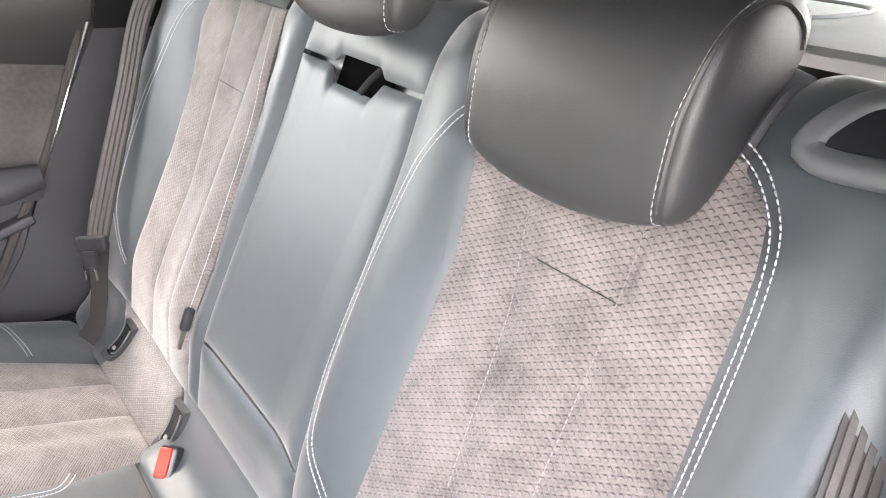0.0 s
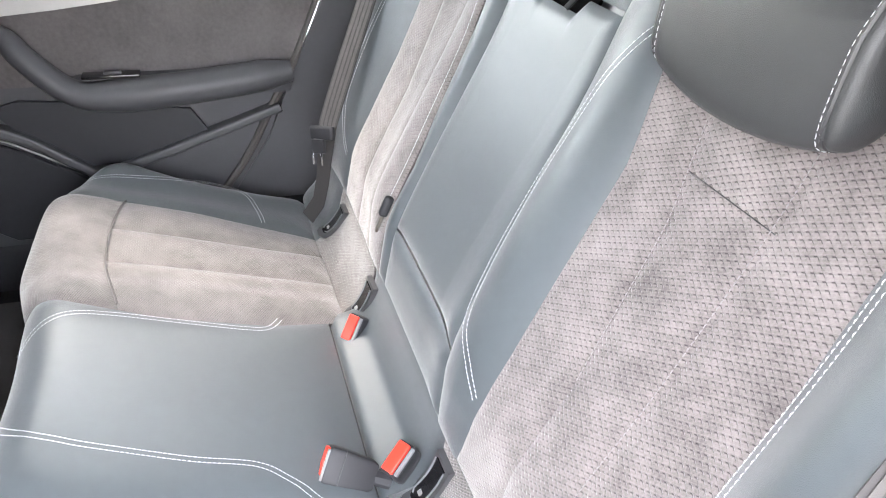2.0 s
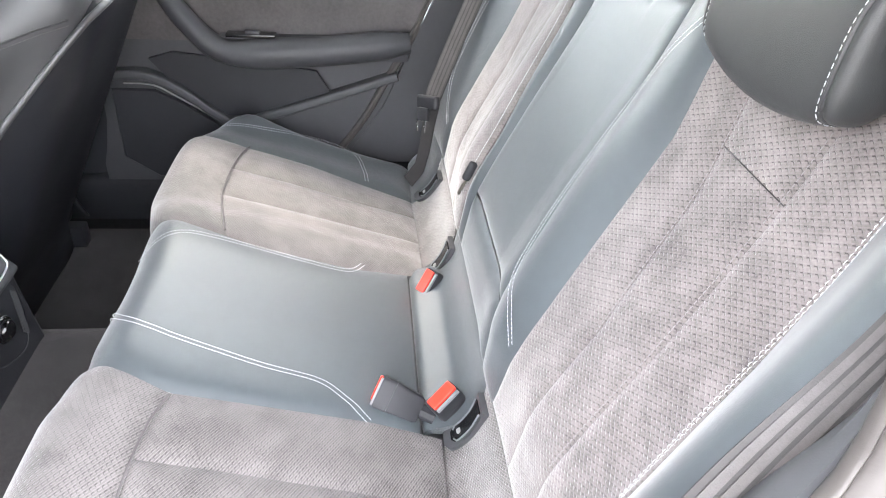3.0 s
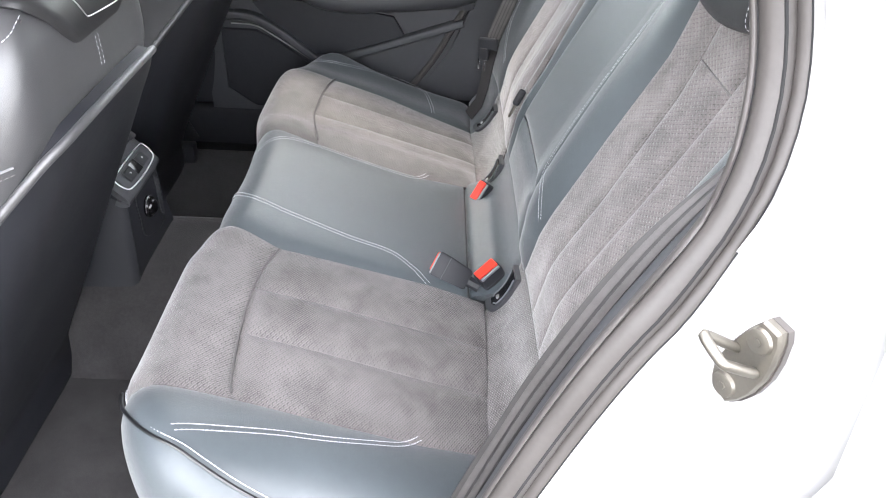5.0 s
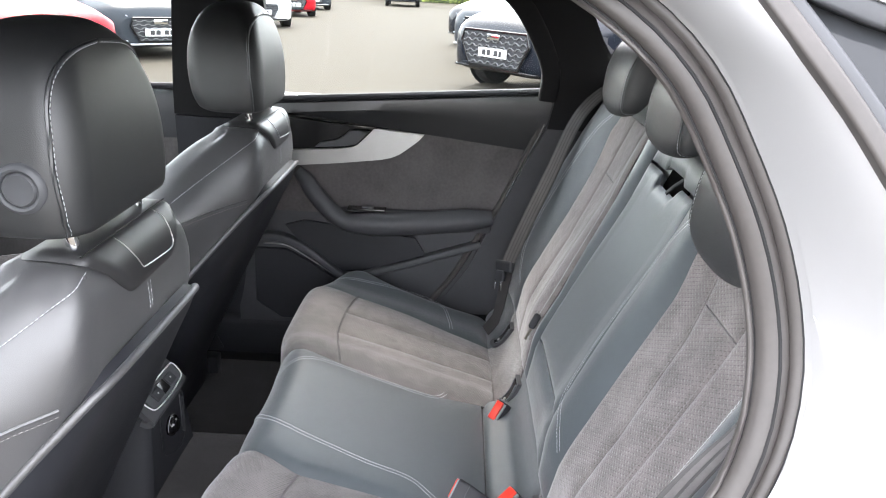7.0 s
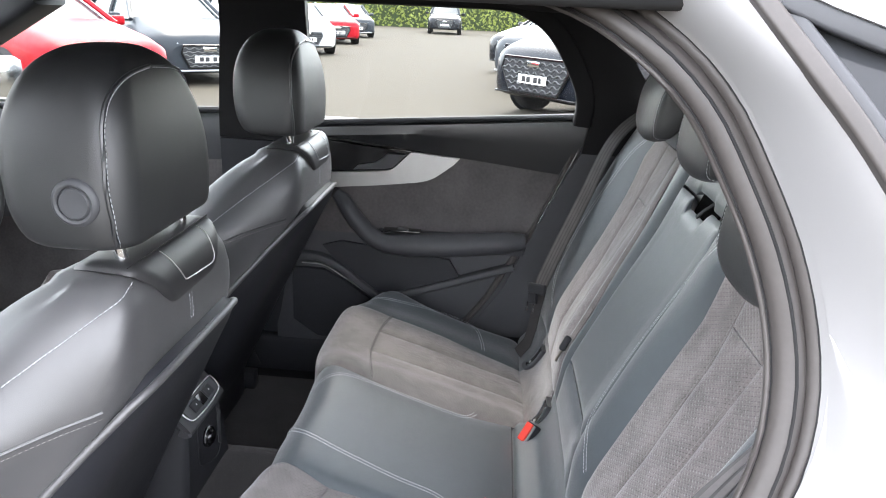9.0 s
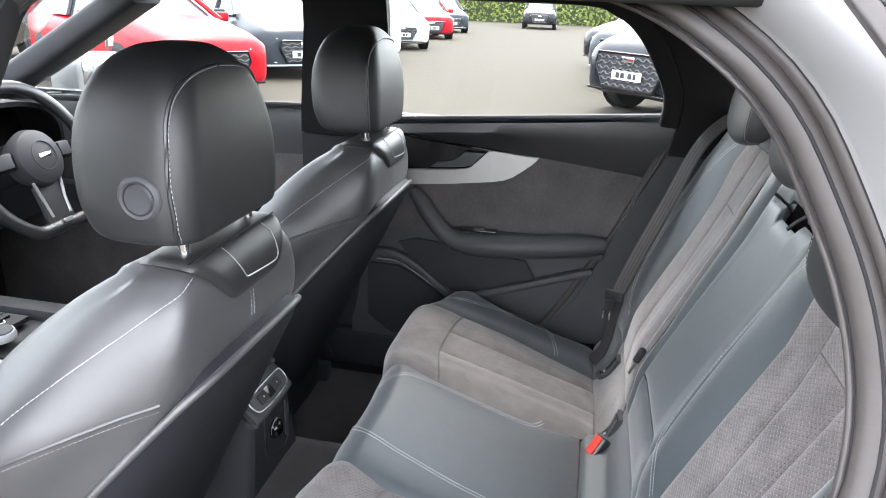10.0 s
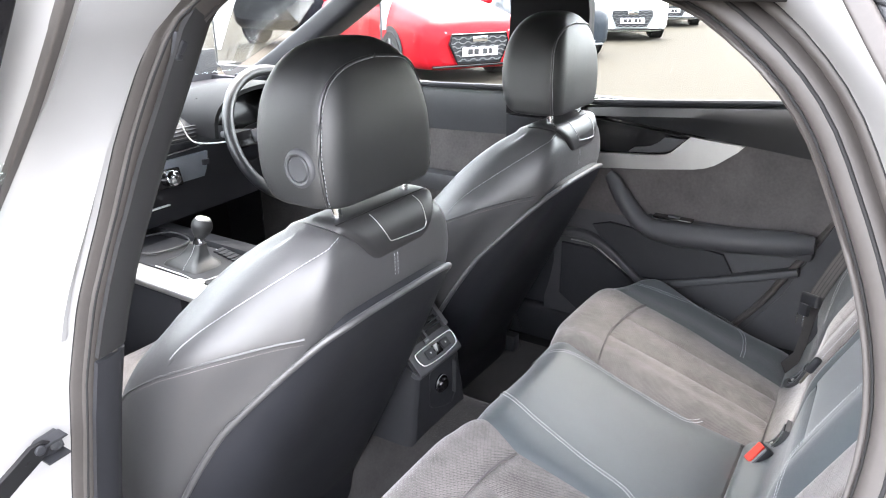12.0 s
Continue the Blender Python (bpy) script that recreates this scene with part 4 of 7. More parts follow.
def headrest(name, cx, w, label, y0=-0.146, z0=1.046):
    """A saddle-shaped rear headrest: a soft front panel that wraps over the top, with side panels and stitched seams."""
    ob = thing(name, (cx, -0.22, 1.125), label, "headrest", "rear headrests")
    # outline from the side, as (back, up) from the lower front edge
    prof = smooth_path([(0.012, -0.014), (0.000, -0.006), (0.000, 0.025), (0.006, 0.060), (0.022, 0.095), (0.048, 0.116), (0.080, 0.122), (0.104, 0.114), (0.116, 0.098), (0.112, 0.080), (0.096, 0.062), (0.074, 0.038), (0.050, 0.008), (0.030, -0.012)], 64, True)
    mid = np.array([0.055, 0.060])
    def spot(u, q):
        sh = 1.0 if abs(u) < 0.83 else max(0.04, math.sqrt(max(0.0, 1.0 - ((abs(u) - 0.83) / 0.17) ** 3)))
        puff = 1.0 + 0.030 * (1 - min(1, (abs(u) / 0.82)) ** 4) - 0.030 * math.exp(-((abs(u) - 0.83) / 0.03) ** 2)
        q = mid + (np.asarray(q) - mid) * sh * puff
        drop = 0.016 * (1 - u * u) * max(0, 1 - (q[1] + 0.014) / 0.06)
        return (cx + u * w, y0 - q[0] + 0.006 * (1 - u * u), z0 + q[1] - drop + 0.004)
    ends = np.array([0.80, 0.83, 0.86, 0.89, 0.92, 0.945, 0.965, 0.98, 0.99, 0.996, 1.0])
    us = np.r_[-ends[::-1], np.linspace(-0.75, 0.75, 21), ends]
    part("pad", rings([[spot(u, q) for q in prof] for u in us]), LEATHER_REST, ob, "dark slate leather pad", None, 80)
    for sg in (-1, 1):
        line = smooth_path([(0.030, -0.012), (0.012, -0.014), (0.000, -0.006), (0.000, 0.025), (0.006, 0.060), (0.022, 0.095), (0.048, 0.116), (0.080, 0.122), (0.104, 0.114), (0.114, 0.100)], 90)
        for k, nm in ((0.80, "stitching"), (0.835, "piping")):
            flare = np.interp(np.linspace(0, 1, 90), [0, 0.35, 0.62, 0.85, 1.0], [0.0, 0.0, 0.045, 0.115, 0.135])
            p = arr([spot(sg * (k + e), q) for q, e in zip(line, flare)])
            nn = unit(np.stack([0.4 * sg + 0 * p[:, 0], -(line[:, 0] - mid[0]), line[:, 1] - mid[1]], 1) * (1, 1, 1))
            nn[:, 1] = -nn[:, 1] * -1
            if nm == "stitching":
                part("stitching", stitches(p + nn * 0.0006, nn, 0.0038, 0.0018, 0.0005, 0.0005), THREAD, ob, "pale grey contrast stitching")
            else:
                part("piping", tube(p, 0.0020, 6), LEATHER_REST, ob)
    for sg in (-1, 1):
        part("post", tube([(cx + sg * 0.06, y0 - 0.095, z0 + 0.08), (cx + sg * 0.06, y0 - 0.105, 1.115)], 0.006), CHROME, ob, "chrome headrest post")
        part("collar", lathe([(0.004, -0.01), (0.017, -0.008), (0.017, 0.006), (0.012, 0.010), (0.005, 0.010)], (cx + sg * 0.06, y0 - 0.10, 1.137), (0, -0.1, 1)), PLASTIC_GREY, ob)
    return ob


headrest("headrest", -0.333, 0.110, "dark slate leather outer headrest with pale stitching", -0.143, 1.060)
headrest("headrest", 0.333, 0.112, "raised dark slate leather outer headrest with pale stitching", -0.150, 1.126)
headrest("headrest", 0.0, 0.115, "low dark leather centre headrest with pale stitching", -0.160, 1.124)


# ---- front seats ----
SEAT_Z = [0.38, 0.50, 0.65, 0.80, 0.885, 0.925, 0.97, 1.008, 1.029]
SEAT_R = [0.236, 0.240, 0.242, 0.212, 0.180, 0.163, 0.158, 0.142, 0.122]
SEAT_F = [0.262, 0.272, 0.280, 0.274, 0.257, 0.226, 0.188, 0.156, 0.130]
SEAT_YR = [0.775, 0.716, 0.643, 0.569, 0.528, 0.513, 0.510, 0.513, 0.522]
SEAT_YF = [1.00, 0.97, 0.925, 0.838, 0.762, 0.735, 0.696, 0.652, 0.62]


SEAT_Z, SEAT_R, SEAT_F, SEAT_YR, SEAT_YF = smooth_path(np.stack([SEAT_Z, SEAT_R, SEAT_F, SEAT_YR, SEAT_YF], 1), 120).T
WRAP_Z, WRAP_D = smooth_path([(0.3, 0.086), (0.5, 0.086), (0.62, 0.084), (0.74, 0.076), (0.85, 0.058), (0.90, 0.042), (0.94, 0.034), (1.05, 0.034)], 80).T


def wrap(z):
    """How far forward the edge of the rear shell bends."""
    return float(np.interp(z, WRAP_Z, WRAP_D))


def seat_ring(z, n=76, grow=0.0):
    """A level cut through a front backrest: flat behind, with wings that reach forward."""
    r, f, yr, yf = (np.interp(z, SEAT_Z, q) for q in (SEAT_R, SEAT_F, SEAT_YR, SEAT_YF))
    ctrl = [(0, yr - 0.004), (0.6 * r, yr), (0.93 * r, yr + 0.006 + 0.45 * (wrap(z) - 0.034)), (r + 0.28 * (f - r), yr + 0.036 + 0.95 * (wrap(z) - 0.034)), (r + 0.80 * (f - r), 0.58 * yr + 0.42 * yf), (f, 0.36 * yr + 0.64 * yf), (0.955 * f, yf - 0.040), (0.82 * f, yf - 0.006), (0.62 * f, yf - 0.022), (0.3 * f, yf - 0.036)]
    ctrl = ctrl + [(0, yf - 0.038)] + [(-a, b) for a, b in ctrl[:0:-1]]
    q = smooth_path(ctrl, n, True)
    return q


def front_seat(xs, dy, out, label):
    """out: the side on which the door is (-1 or 1)."""
    ob = thing("front_seat", (xs, 0.95 + dy, 0.31), label, "car seat", "front seats")
    def w(a, b, c):
        return (xs + a, b + dy, c)
    zs = np.r_[np.linspace(0.38, 0.97, 30), 0.982, 0.995, 1.005, 1.013, 1.021, 1.029]
    rs = [[w(a, b, z) for a, b in seat_ring(z)] for z in zs]
    for k, z in ((0.93, 1.036), (0.75, 1.040), (0.45, 1.042)):
        q = seat_ring(1.029)
        c = q.mean(0)
        rs.append([w(*(c + (p - c) * k), z) for p in q])
    back = part("backrest", rings(rs), LEATHER_DIMMED, ob, "slate leather backrest with side wings, dimmed in its colour", None, 85)
    # hard rear shell with a rounded rim
    def shell(u, z, off):
        r, yr = np.interp(z, SEAT_Z, SEAT_R), np.interp(z, SEAT_Z, SEAT_YR)
        a = u * (r + np.interp(z, [0.5, 0.70, 0.85], [0.024, 0.016, 0.008]))
        return w(a, yr - off + wrap(z) * abs(u) ** 5 + 0.012 * math.cos(u * math.pi / 2) * np.interp(z, [0.4, 0.6, 0.85, 0.93], [0.6, 1, 0.6, 0]), z)
    us = np.linspace(-1, 1, 25)
    def rim_z(u):
        return 0.928 - 0.050 * abs(u) ** 5 - 0.11 * max(0, (abs(u) - 0.80) / 0.20) ** 2.6
    part("back_shell", sheet([[shell(u, 0.315 + (rim_z(u) - 0.315) * k, 0.022) for u in us] for k in np.linspace(0, 1, 20)], 0.018, True), SHELL_SHADED, ob, "moulded rear seat shell, shade put in its colour")
    rim = [shell(-1, z, 0.020) for z in np.linspace(0.40, 0.755, 12)] + [shell(u, rim_z(u), 0.020) for u in np.sin(np.linspace(-1.57, 1.57, 60))] + [shell(1, z, 0.020) for z in np.linspace(0.755, 0.40, 12)]
    part("shell_rim", tube(smooth_path(rim, 140), 0.0050, 10), LEATHER_DIMMED, ob, "satin dark shell rim")
    # seams in the leather: along the shoulder, and along the wing
    for sg in (-1, 1):
        sh = smooth_path([(sg * 0.106, 0.505, 1.034), (sg * 0.138, 0.535, 1.014), (sg * 0.166, 0.572, 0.986), (sg * 0.205, 0.627, 0.943), (sg * 0.236, 0.664, 0.910), (sg * 0.255, 0.692, 0.876)], 70)
        fit_p, fit_n = [], []
        for a, y, z in sh:
            q = seat_ring(z, 1500)
            k = int(np.argmin((q[:, 0] - a) ** 2 + (q[:, 1] - y) ** 2))
            t = q[(k + 1) % 1500] - q[k - 1]
            n2 = unit((t[1], -t[0]))
            n2 = n2 if n2 @ (q[k] - q.mean(0)) > 0 else -n2
            fit_p.append(w(q[k][0] + n2[0] * 0.0012, q[k][1] + n2[1] * 0.0012, z))
            fit_n.append((n2[0], n2[1], 0.3))
        part("stitching", stitches(fit_p, fit_n, 0.0040, 0.0018, 0.0005, 0.0005), THREAD, ob, "pale grey contrast stitching")
        part("piping", tube(arr(fit_p) + unit(fit_n) * -0.0008 + (0, 0, -0.005), 0.0015, 6), LEATHER_BLACK, ob)
        wing = smooth_path([(sg * 0.172, 0.530, 0.912), (sg * 0.205, 0.572, 0.903), (sg * 0.236, 0.632, 0.886), (sg * 0.256, 0.700, 0.855), (sg * 0.264, 0.755, 0.822), (sg * 0.268, 0.81, 0.785), (sg * 0.27, 0.86, 0.74)], 60)
        fp, fn = [], []
        for a, y, z in wing:
            q = seat_ring(z, 1500)
            k = int(np.argmin((q[:, 0] - a) ** 2 + (q[:, 1] - y) ** 2))
            n2 = unit(q[k] - q.mean(0))
            fp.append(w(q[k][0] + n2[0] * 0.001, q[k][1] + n2[1] * 0.001, z))
            fn.append((n2[0], n2[1], 0.3))
        part("stitching", stitches(arr(fp) + unit(fn) * 0.0004 + (0, 0, -0.0065), fn, 0.0036, 0.0018, 0.00042, 0.0004), THREAD_GREY, ob, "dull grey stitching")
        part("piping", tube(arr(fp) + unit(fn) * -0.0010, 0.0022, 6), LEATHER_DIMMED, ob)
    # plastic cover behind the headrest posts, with its handle line
    cap = [(0.5075, 0.9865, -0.047, 0.062), (0.5065, 0.989, -0.052, 0.070), (0.5060, 0.995, -0.058, 0.081), (0.5062, 1.005, -0.067, 0.091), (0.509, 1.020, -0.080, 0.1005), (0.514, 1.032, -0.091, 0.106), (0.520, 1.041, -0.100, 0.109), (0.5245, 1.0450, -0.104, 0.110), (0.5290, 1.0470, -0.106, 0.110),
           (0.540, 1.0485, -0.106, 0.110), (0.555, 1.0492, -0.105, 0.109), (0.575, 1.0485, -0.102, 0.105), (0.590, 1.0455, -0.096, 0.098), (0.600, 1.0400, -0.088, 0.090)]
    ks = np.r_[0, 0.012, 0.03, np.linspace(0.06, 0.94, 23), 0.97, 0.988, 1]
    drop = np.interp(ks, [0, 0.012, 0.03, 0.06, 0.94, 0.97, 0.988, 1], [0.0075, 0.0045, 0.0020, 0.0003, 0.0003, 0.0020, 0.0045, 0.0075])
    g = [[w(x0 + (x1 - x0) * k, y + e * np.interp(z, [1.035, 1.047], [1, 0.2]), z - e * np.interp(z, [1.02, 1.047], [0.1, 1])) for k, e in zip(ks, drop)] for y, z, x0, x1 in cap]
    cover = part("back_cover", sheet([[np.array(p) + (0, -0.003, 0.0015) for p in r] for r in g], 0.006, True), COVER_BLACK, ob, "black plastic cover round the headrest posts", None, 40)
    cy, cz_ = [r[0] for r in cap[:9]], [r[1] for r in cap[:9]]
    part("groove", tube([w(a, 0.5270, 1.0486) for a in np.linspace(-0.103, 0.107, 12)], 0.0008, 6), BLACK_TRIM, cover, "dark joint line")
    hl = smooth_path([w(x, np.interp(z, cz_, cy) - 0.0032, z + 0.0016) for x, z in ((-0.040, 1.0455), (-0.036, 1.036), (-0.027, 1.018), (-0.020, 1.0060), (-0.013, 1.0035), (0.020, 1.0005), (0.058, 0.9985), (0.0665, 1.003), (0.0685, 1.012), (0.0680, 1.034), (0.062, 1.0455))], 60)
    part("handle_line", tube(hl, 0.0008, 6), SATIN, cover, "thin bright line round the release handle")
    for a in (-0.009, -0.002):
        p = arr([w(a, np.interp(z, SEAT_Z, SEAT_YR) - 0.0045, z) for z in np.linspace(0.984, 0.948, 10)])
        part("stitching", stitches(p, [(0, -1, 0.2)] * 10, 0.0040, 0.0018, 0.0005, 0.0005), THREAD, ob, "pale grey contrast stitching")
    # headrest on two posts
    prof_h = smooth_path([(1.068, 0.100, 0.532, 0.604), (1.0692, 0.111, 0.522, 0.624), (1.0735, 0.1175, 0.517, 0.637), (1.084, 0.1205, 0.515, 0.646), (1.11, 0.1220, 0.5135, 0.655), (1.15, 0.1185, 0.513, 0.660), (1.185, 0.112, 0.516, 0.660), (1.215, 0.102, 0.522, 0.655), (1.24, 0.088, 0.530, 0.646), (1.258, 0.070, 0.540, 0.634), (1.269, 0.047, 0.552, 0.619), (1.273, 0.020, 0.566, 0.600)], 80)
    hz, hw, ya, yb = prof_h.T
    def h_ring(z, grow=0.0, n=40):
        a, y0, y1 = (np.interp(z, hz, q) for q in (hw, ya, yb))
        q = rrect(a + grow, (y1 - y0) / 2 + grow, min(0.037, 0.48 * (y1 - y0), 0.9 * a), 9)
        return [w(x, y + (y0 + y1) / 2, z) for x, y in q]
    head = part("head_pad", rings([h_ring(z) for z in hz]), LEATHER_HEAD, ob, "black leather head pad")
    for sg in (-1, 1):
        line, nn = [], []
        for x, z in smooth_path([(0.108, 1.0725), (0.1135, 1.090), (0.1155, 1.13), (0.1115, 1.165), (0.102, 1.200), (0.084, 1.227), (0.054, 1.243), (0.0, 1.249)], 70):
            a, y0, y1 = (np.interp(z, hz, q) for q in (hw, ya, yb))
            r = min(0.037, 0.48 * (y1 - y0), 0.9 * a)
            k = min(max(x - (a - r), 0), r * 0.95)
            line.append(w(sg * x, y0 + r - math.sqrt(r * r - k * k) - 0.0004, z))
            nn.append((sg * (0.2 + k / r), -1, 0.35))
        part("stitching", stitches(line, nn, 0.0040, 0.0018, 0.0005, 0.0008), THREAD, ob, "pale grey contrast stitching")
        part("piping", tube(arr(line) + arr([(sg * (0.2 + 3 * abs(p[0] - xs)), 0, 0.3) for p in line]) * 0.006 + (0, 0.0012, 0), 0.0022, 6), LEATHER_BLACK, ob)
        part("post", tube([w(sg * 0.075, 0.543, 1.02), w(sg * 0.075, 0.553, 1.08), w(sg * 0.075, 0.562, 1.12)], 0.0070, 14), CHROME, ob, "chrome headrest post")
    part("release_button", lathe([(0.002, -0.002), (0.0262, -0.002), (0.0256, 0.002), (0.0235, 0.0050), (0.0205, 0.0066), (0.0180, 0.0056), (0.0172, 0.0030), (0.0164, 0.0046), (0.0150, 0.0060), (0.010, 0.0056), (0.002, 0.0052)], w(out * 0.1185, 0.565, 1.122), (out, 0, 0), 28), PLASTIC_GREY, ob, "round grey release button")
    # cushion
    cz = []
    low = 0.075
    for y in np.linspace(0.80, 1.36, 14):
        top = np.interp(y, [0.80, 0.9, 1.2, 1.32, 1.36], [0.60, 0.615, 0.64, 0.62, 0.56]) - low
        cz.append([w(a, y, top + 0.055 * bump_at(abs(a), 0.225, 0.05) - 0.3 * max(0, abs(a) - 0.235)) for a in np.linspace(-0.262, 0.262, 25)])
    part("seat_cushion", sheet(cz, 0.10, True), FABRIC, ob, "grey embossed cloth seat cushion", [(p[0], p[1]) for r in cz for p in r])
    part("side_valance", rbox(w(out * 0.05, 1.02, 0.43), (0.36, 0.50, 0.14), 0.02), PLASTIC_DARK, ob)
    for sg in (-1, 1):
        part("seat_rail", rbox(w(sg * 0.19, 1.05, 0.335), (0.035, 0.62, 0.05), 0.006), PLASTIC_DARK, ob, "dark steel floor rail")
        part("lower_clip", rbox(w(sg * 0.195, 0.742, 0.40), (0.008, 0.010, 0.05), 0.004, (-24, 0, 0)), PLASTIC_DARK, ob)
    return ob


front_seat(-0.336, 0.0, -1, "slate leather front passenger seat with headrest and hard back shell")
front_seat(0.385, 0.022, 1, "slate leather driver's seat with headrest and hard back shell")

# ---- centre console, with rear air vents and controls ----
CX = -0.020
console = thing("centre_console", (CX, 0.9, 0.44), "black centre console with satin trim and rear vents", "centre console")


def rear_cut(y, z0, z1, l0, r0, l1, r1, n=7):
    """One cut across the console at a depth: it narrows upwards, with rounded upper edges."""
    left = [(l0 + (l1 - l0) * u ** 0.8, z0 + (z1 - z0) * u) for u in np.linspace(0, 1, n)]
    right = [(r1 + (r0 - r1) * (1 - (1 - u) ** 0.8), z1 + (z0 - z1) * u) for u in np.linspace(0, 1, n)]
    return [(x, y, z) for x, z in left + right]


# the body leans in from a wide foot on the tunnel; its rear edge is rounded
part("side_body", rings([rear_cut(y, 0.415, zt, -0.128 + e, 0.106 - e, -0.100 + e, 0.060 - e) for y, zt, e in ((0.646, 0.600, 0.012), (0.650, 0.606, 0.005), (0.660, 0.615, 0.001), (0.70, 0.640, 0.0), (0.76, 0.665, 0.0), (1.26, 0.670, 0.0))]), PLASTIC_DARK, console, "black moulded console body", None, 50)
part("foot_trim", rings([rear_cut(y, 0.395, 0.440, -0.134 + e, 0.112 - e, -0.126 + e, 0.104 - e, 3) for y, e in ((0.651, 0.012), (0.660, 0.003), (0.68, 0.0), (1.24, 0.0))]), PLASTIC_DARK, console, "black lower skirt")
part("armrest", rbox((CX, 0.86, 0.712), (0.15, 0.30, 0.045), 0.018, seg=4), LEATHER_BLACK, console, "padded black leather armrest")


def on_face(u, h, off=0.0):
    """A place on the sloping head of the console: u across, h up the slope from its lower lip, off out of it."""
    return np.array([CX + u, 0.632 + 0.690 * h - 0.724 * off, 0.613 + 0.724 * h + 0.690 * off])


FACE = (46.4, 0, 0)
# the sloping head: a slab with a rounded lower lip
lip = smooth_path([(0.014, -0.026), (0.003, -0.021), (-0.003, -0.010), (0.0, -0.004), (0.007, -0.0025), (0.030, -0.0025), (0.058, -0.0025)], 30)
head = []
for u in (-0.080, -0.0795, -0.077, -0.072, -0.05, 0.0, 0.05, 0.079, 0.084, 0.0865, 0.087):
    sink = 0.010 * max(0, (abs(u + 0.0035) - 0.0755) / 0.008) ** 2
    head.append([on_face(u, h, o - sink) for h, o in lip])
part("rear_face", sheet(head, 0.012), PLASTIC, console, "black sloping control head", None, 60)
frame_line = smooth_path([on_face(x, h, 0.0012) for x, h in ((-0.060, 0.043), (-0.066, 0.037), (-0.065, 0.024), (-0.056, 0.013), (-0.02, 0.009), (0.02, 0.009), (0.056, 0.013), (0.065, 0.024), (0.066, 0.037), (0.060, 0.043), (0.02, 0.0445), (-0.02, 0.0445))], 70, True)
# not reflecting chrome: its bright line is painted by the pale silver
part("chrome_frame", tube(frame_line, 0.0013, 8, True), BRIGHT, console, "pale silver frame in place of bright chrome")
part("control_panel", sheet([[on_face(x, h, 0.0008) for x in np.linspace(-0.060, 0.060, 7)] for h in (0.013, 0.025, 0.041)], 0.003, True), PLASTIC_GREY, console, "dark control panel")
part("panel_gap", rbox(tuple(on_face(0.0, 0.027, 0.001)), (0.024, 0.022, 0.003), 0.001, FACE), PLASTIC_GLOSS, console, "gloss black gap between the buttons")
for x in (-0.027, 0.027):
    btn = part("button", rbox(tuple(on_face(x, 0.027, 0.0025)), (0.026, 0.020, 0.006), 0.0025, FACE, 3), PLASTIC_DARK, console, "square black seat heating button")
    part("button_mark", rbox(tuple(on_face(x, 0.028, 0.0057)), (0.003, 0.003, 0.0006), 0.0, FACE), SATIN, btn)
part("charging_socket", rbox(tuple(on_face(-0.012, 0.0525, 0.0008)), (0.018, 0.011, 0.003), 0.0018, FACE), PLASTIC_GREY, console, "small grey charging socket")
part("socket_tongue", rbox(tuple(on_face(-0.012, 0.0525, 0.0022)), (0.011, 0.003, 0.002), 0.0006, FACE), HANDLE_GREY, console)
# two vents behind a flanged frame over the head
part("vent_cavity", rbox(tuple(on_face(-0.005, 0.080, -0.020)), (0.150, 0.050, 0.022), 0.002, FACE), HEADLINER, console, "dark vent cavity")
for u in (-0.081, -0.005, 0.068):
    part("vent_frame", rbox(tuple(on_face(u, 0.082, -0.008)), (0.007 if u == -0.005 else 0.013, 0.052, 0.020), 0.002, FACE), PLASTIC, console, "black vent frame")
part("vent_frame", rbox(tuple(on_face(-0.006, 0.107, -0.008)), (0.160, 0.007, 0.020), 0.002, FACE), PLASTIC, console, "black vent frame")
for u in (-0.043, 0.031):
    for h in (0.068, 0.080, 0.092):
        part("vent_slat", rbox(tuple(on_face(u, h, -0.010)), (0.066, 0.0026, 0.016), 0.001, (20, 0, 0)), PLASTIC_DARK, console, "thin vent slat")
    part("vent_tab", tube(smooth_path([on_face(u - 0.008, 0.083, -0.001), on_face(u, 0.080, 0.002), on_face(u + 0.008, 0.083, -0.001)], 10), 0.0014, 6), CHROME, console, "chrome vent tab")
# recess with the power socket in the upright face
pocket_line = [(CX + x, 0.6445, z) for x, z in smooth_path([(-0.030, 0.598), (-0.036, 0.55), (-0.030, 0.510), (0.040, 0.484), (0.062, 0.510), (0.066, 0.560), (0.050, 0.596)], 50, True)]
part("recess", tube(pocket_line, 0.0010, 6, True), PLASTIC_DARK, console, "rounded rim of the socket recess")
# nearly flat on the face; light on the recess's inner side is in its grey
part("recess_wall", sheet([[(CX + 0.050 + 0.010 * u, 0.6440 - 0.0015 * u, z - 0.010 * u) for u in (0, 0.5, 1)] for z in np.linspace(0.585, 0.508, 8)], 0.003), PLASTIC_GREY, console, "paler strip for the lit recess wall")
part("power_socket", lathe([(0.003, -0.002), (0.019, -0.002), (0.0205, 0.002), (0.018, 0.006), (0.0145, 0.004), (0.0135, 0.010), (0.0115, 0.012), (0.002, 0.012)], (CX + 0.004, 0.6445, 0.551), (0, -1, 0.05), 24), PLASTIC_GLOSS, console, "round black power socket cap")
part("socket_ring", sweep([(CX + 0.004 + 0.0192 * math.cos(k), 0.6420, 0.551 + 0.0192 * math.sin(k)) for k in np.linspace(0, 2 * math.pi, 28, endpoint=False)], oval(0.0010, n=6), (0, 1, 0), True), HANDLE_GREY, console, "thin grey ring")
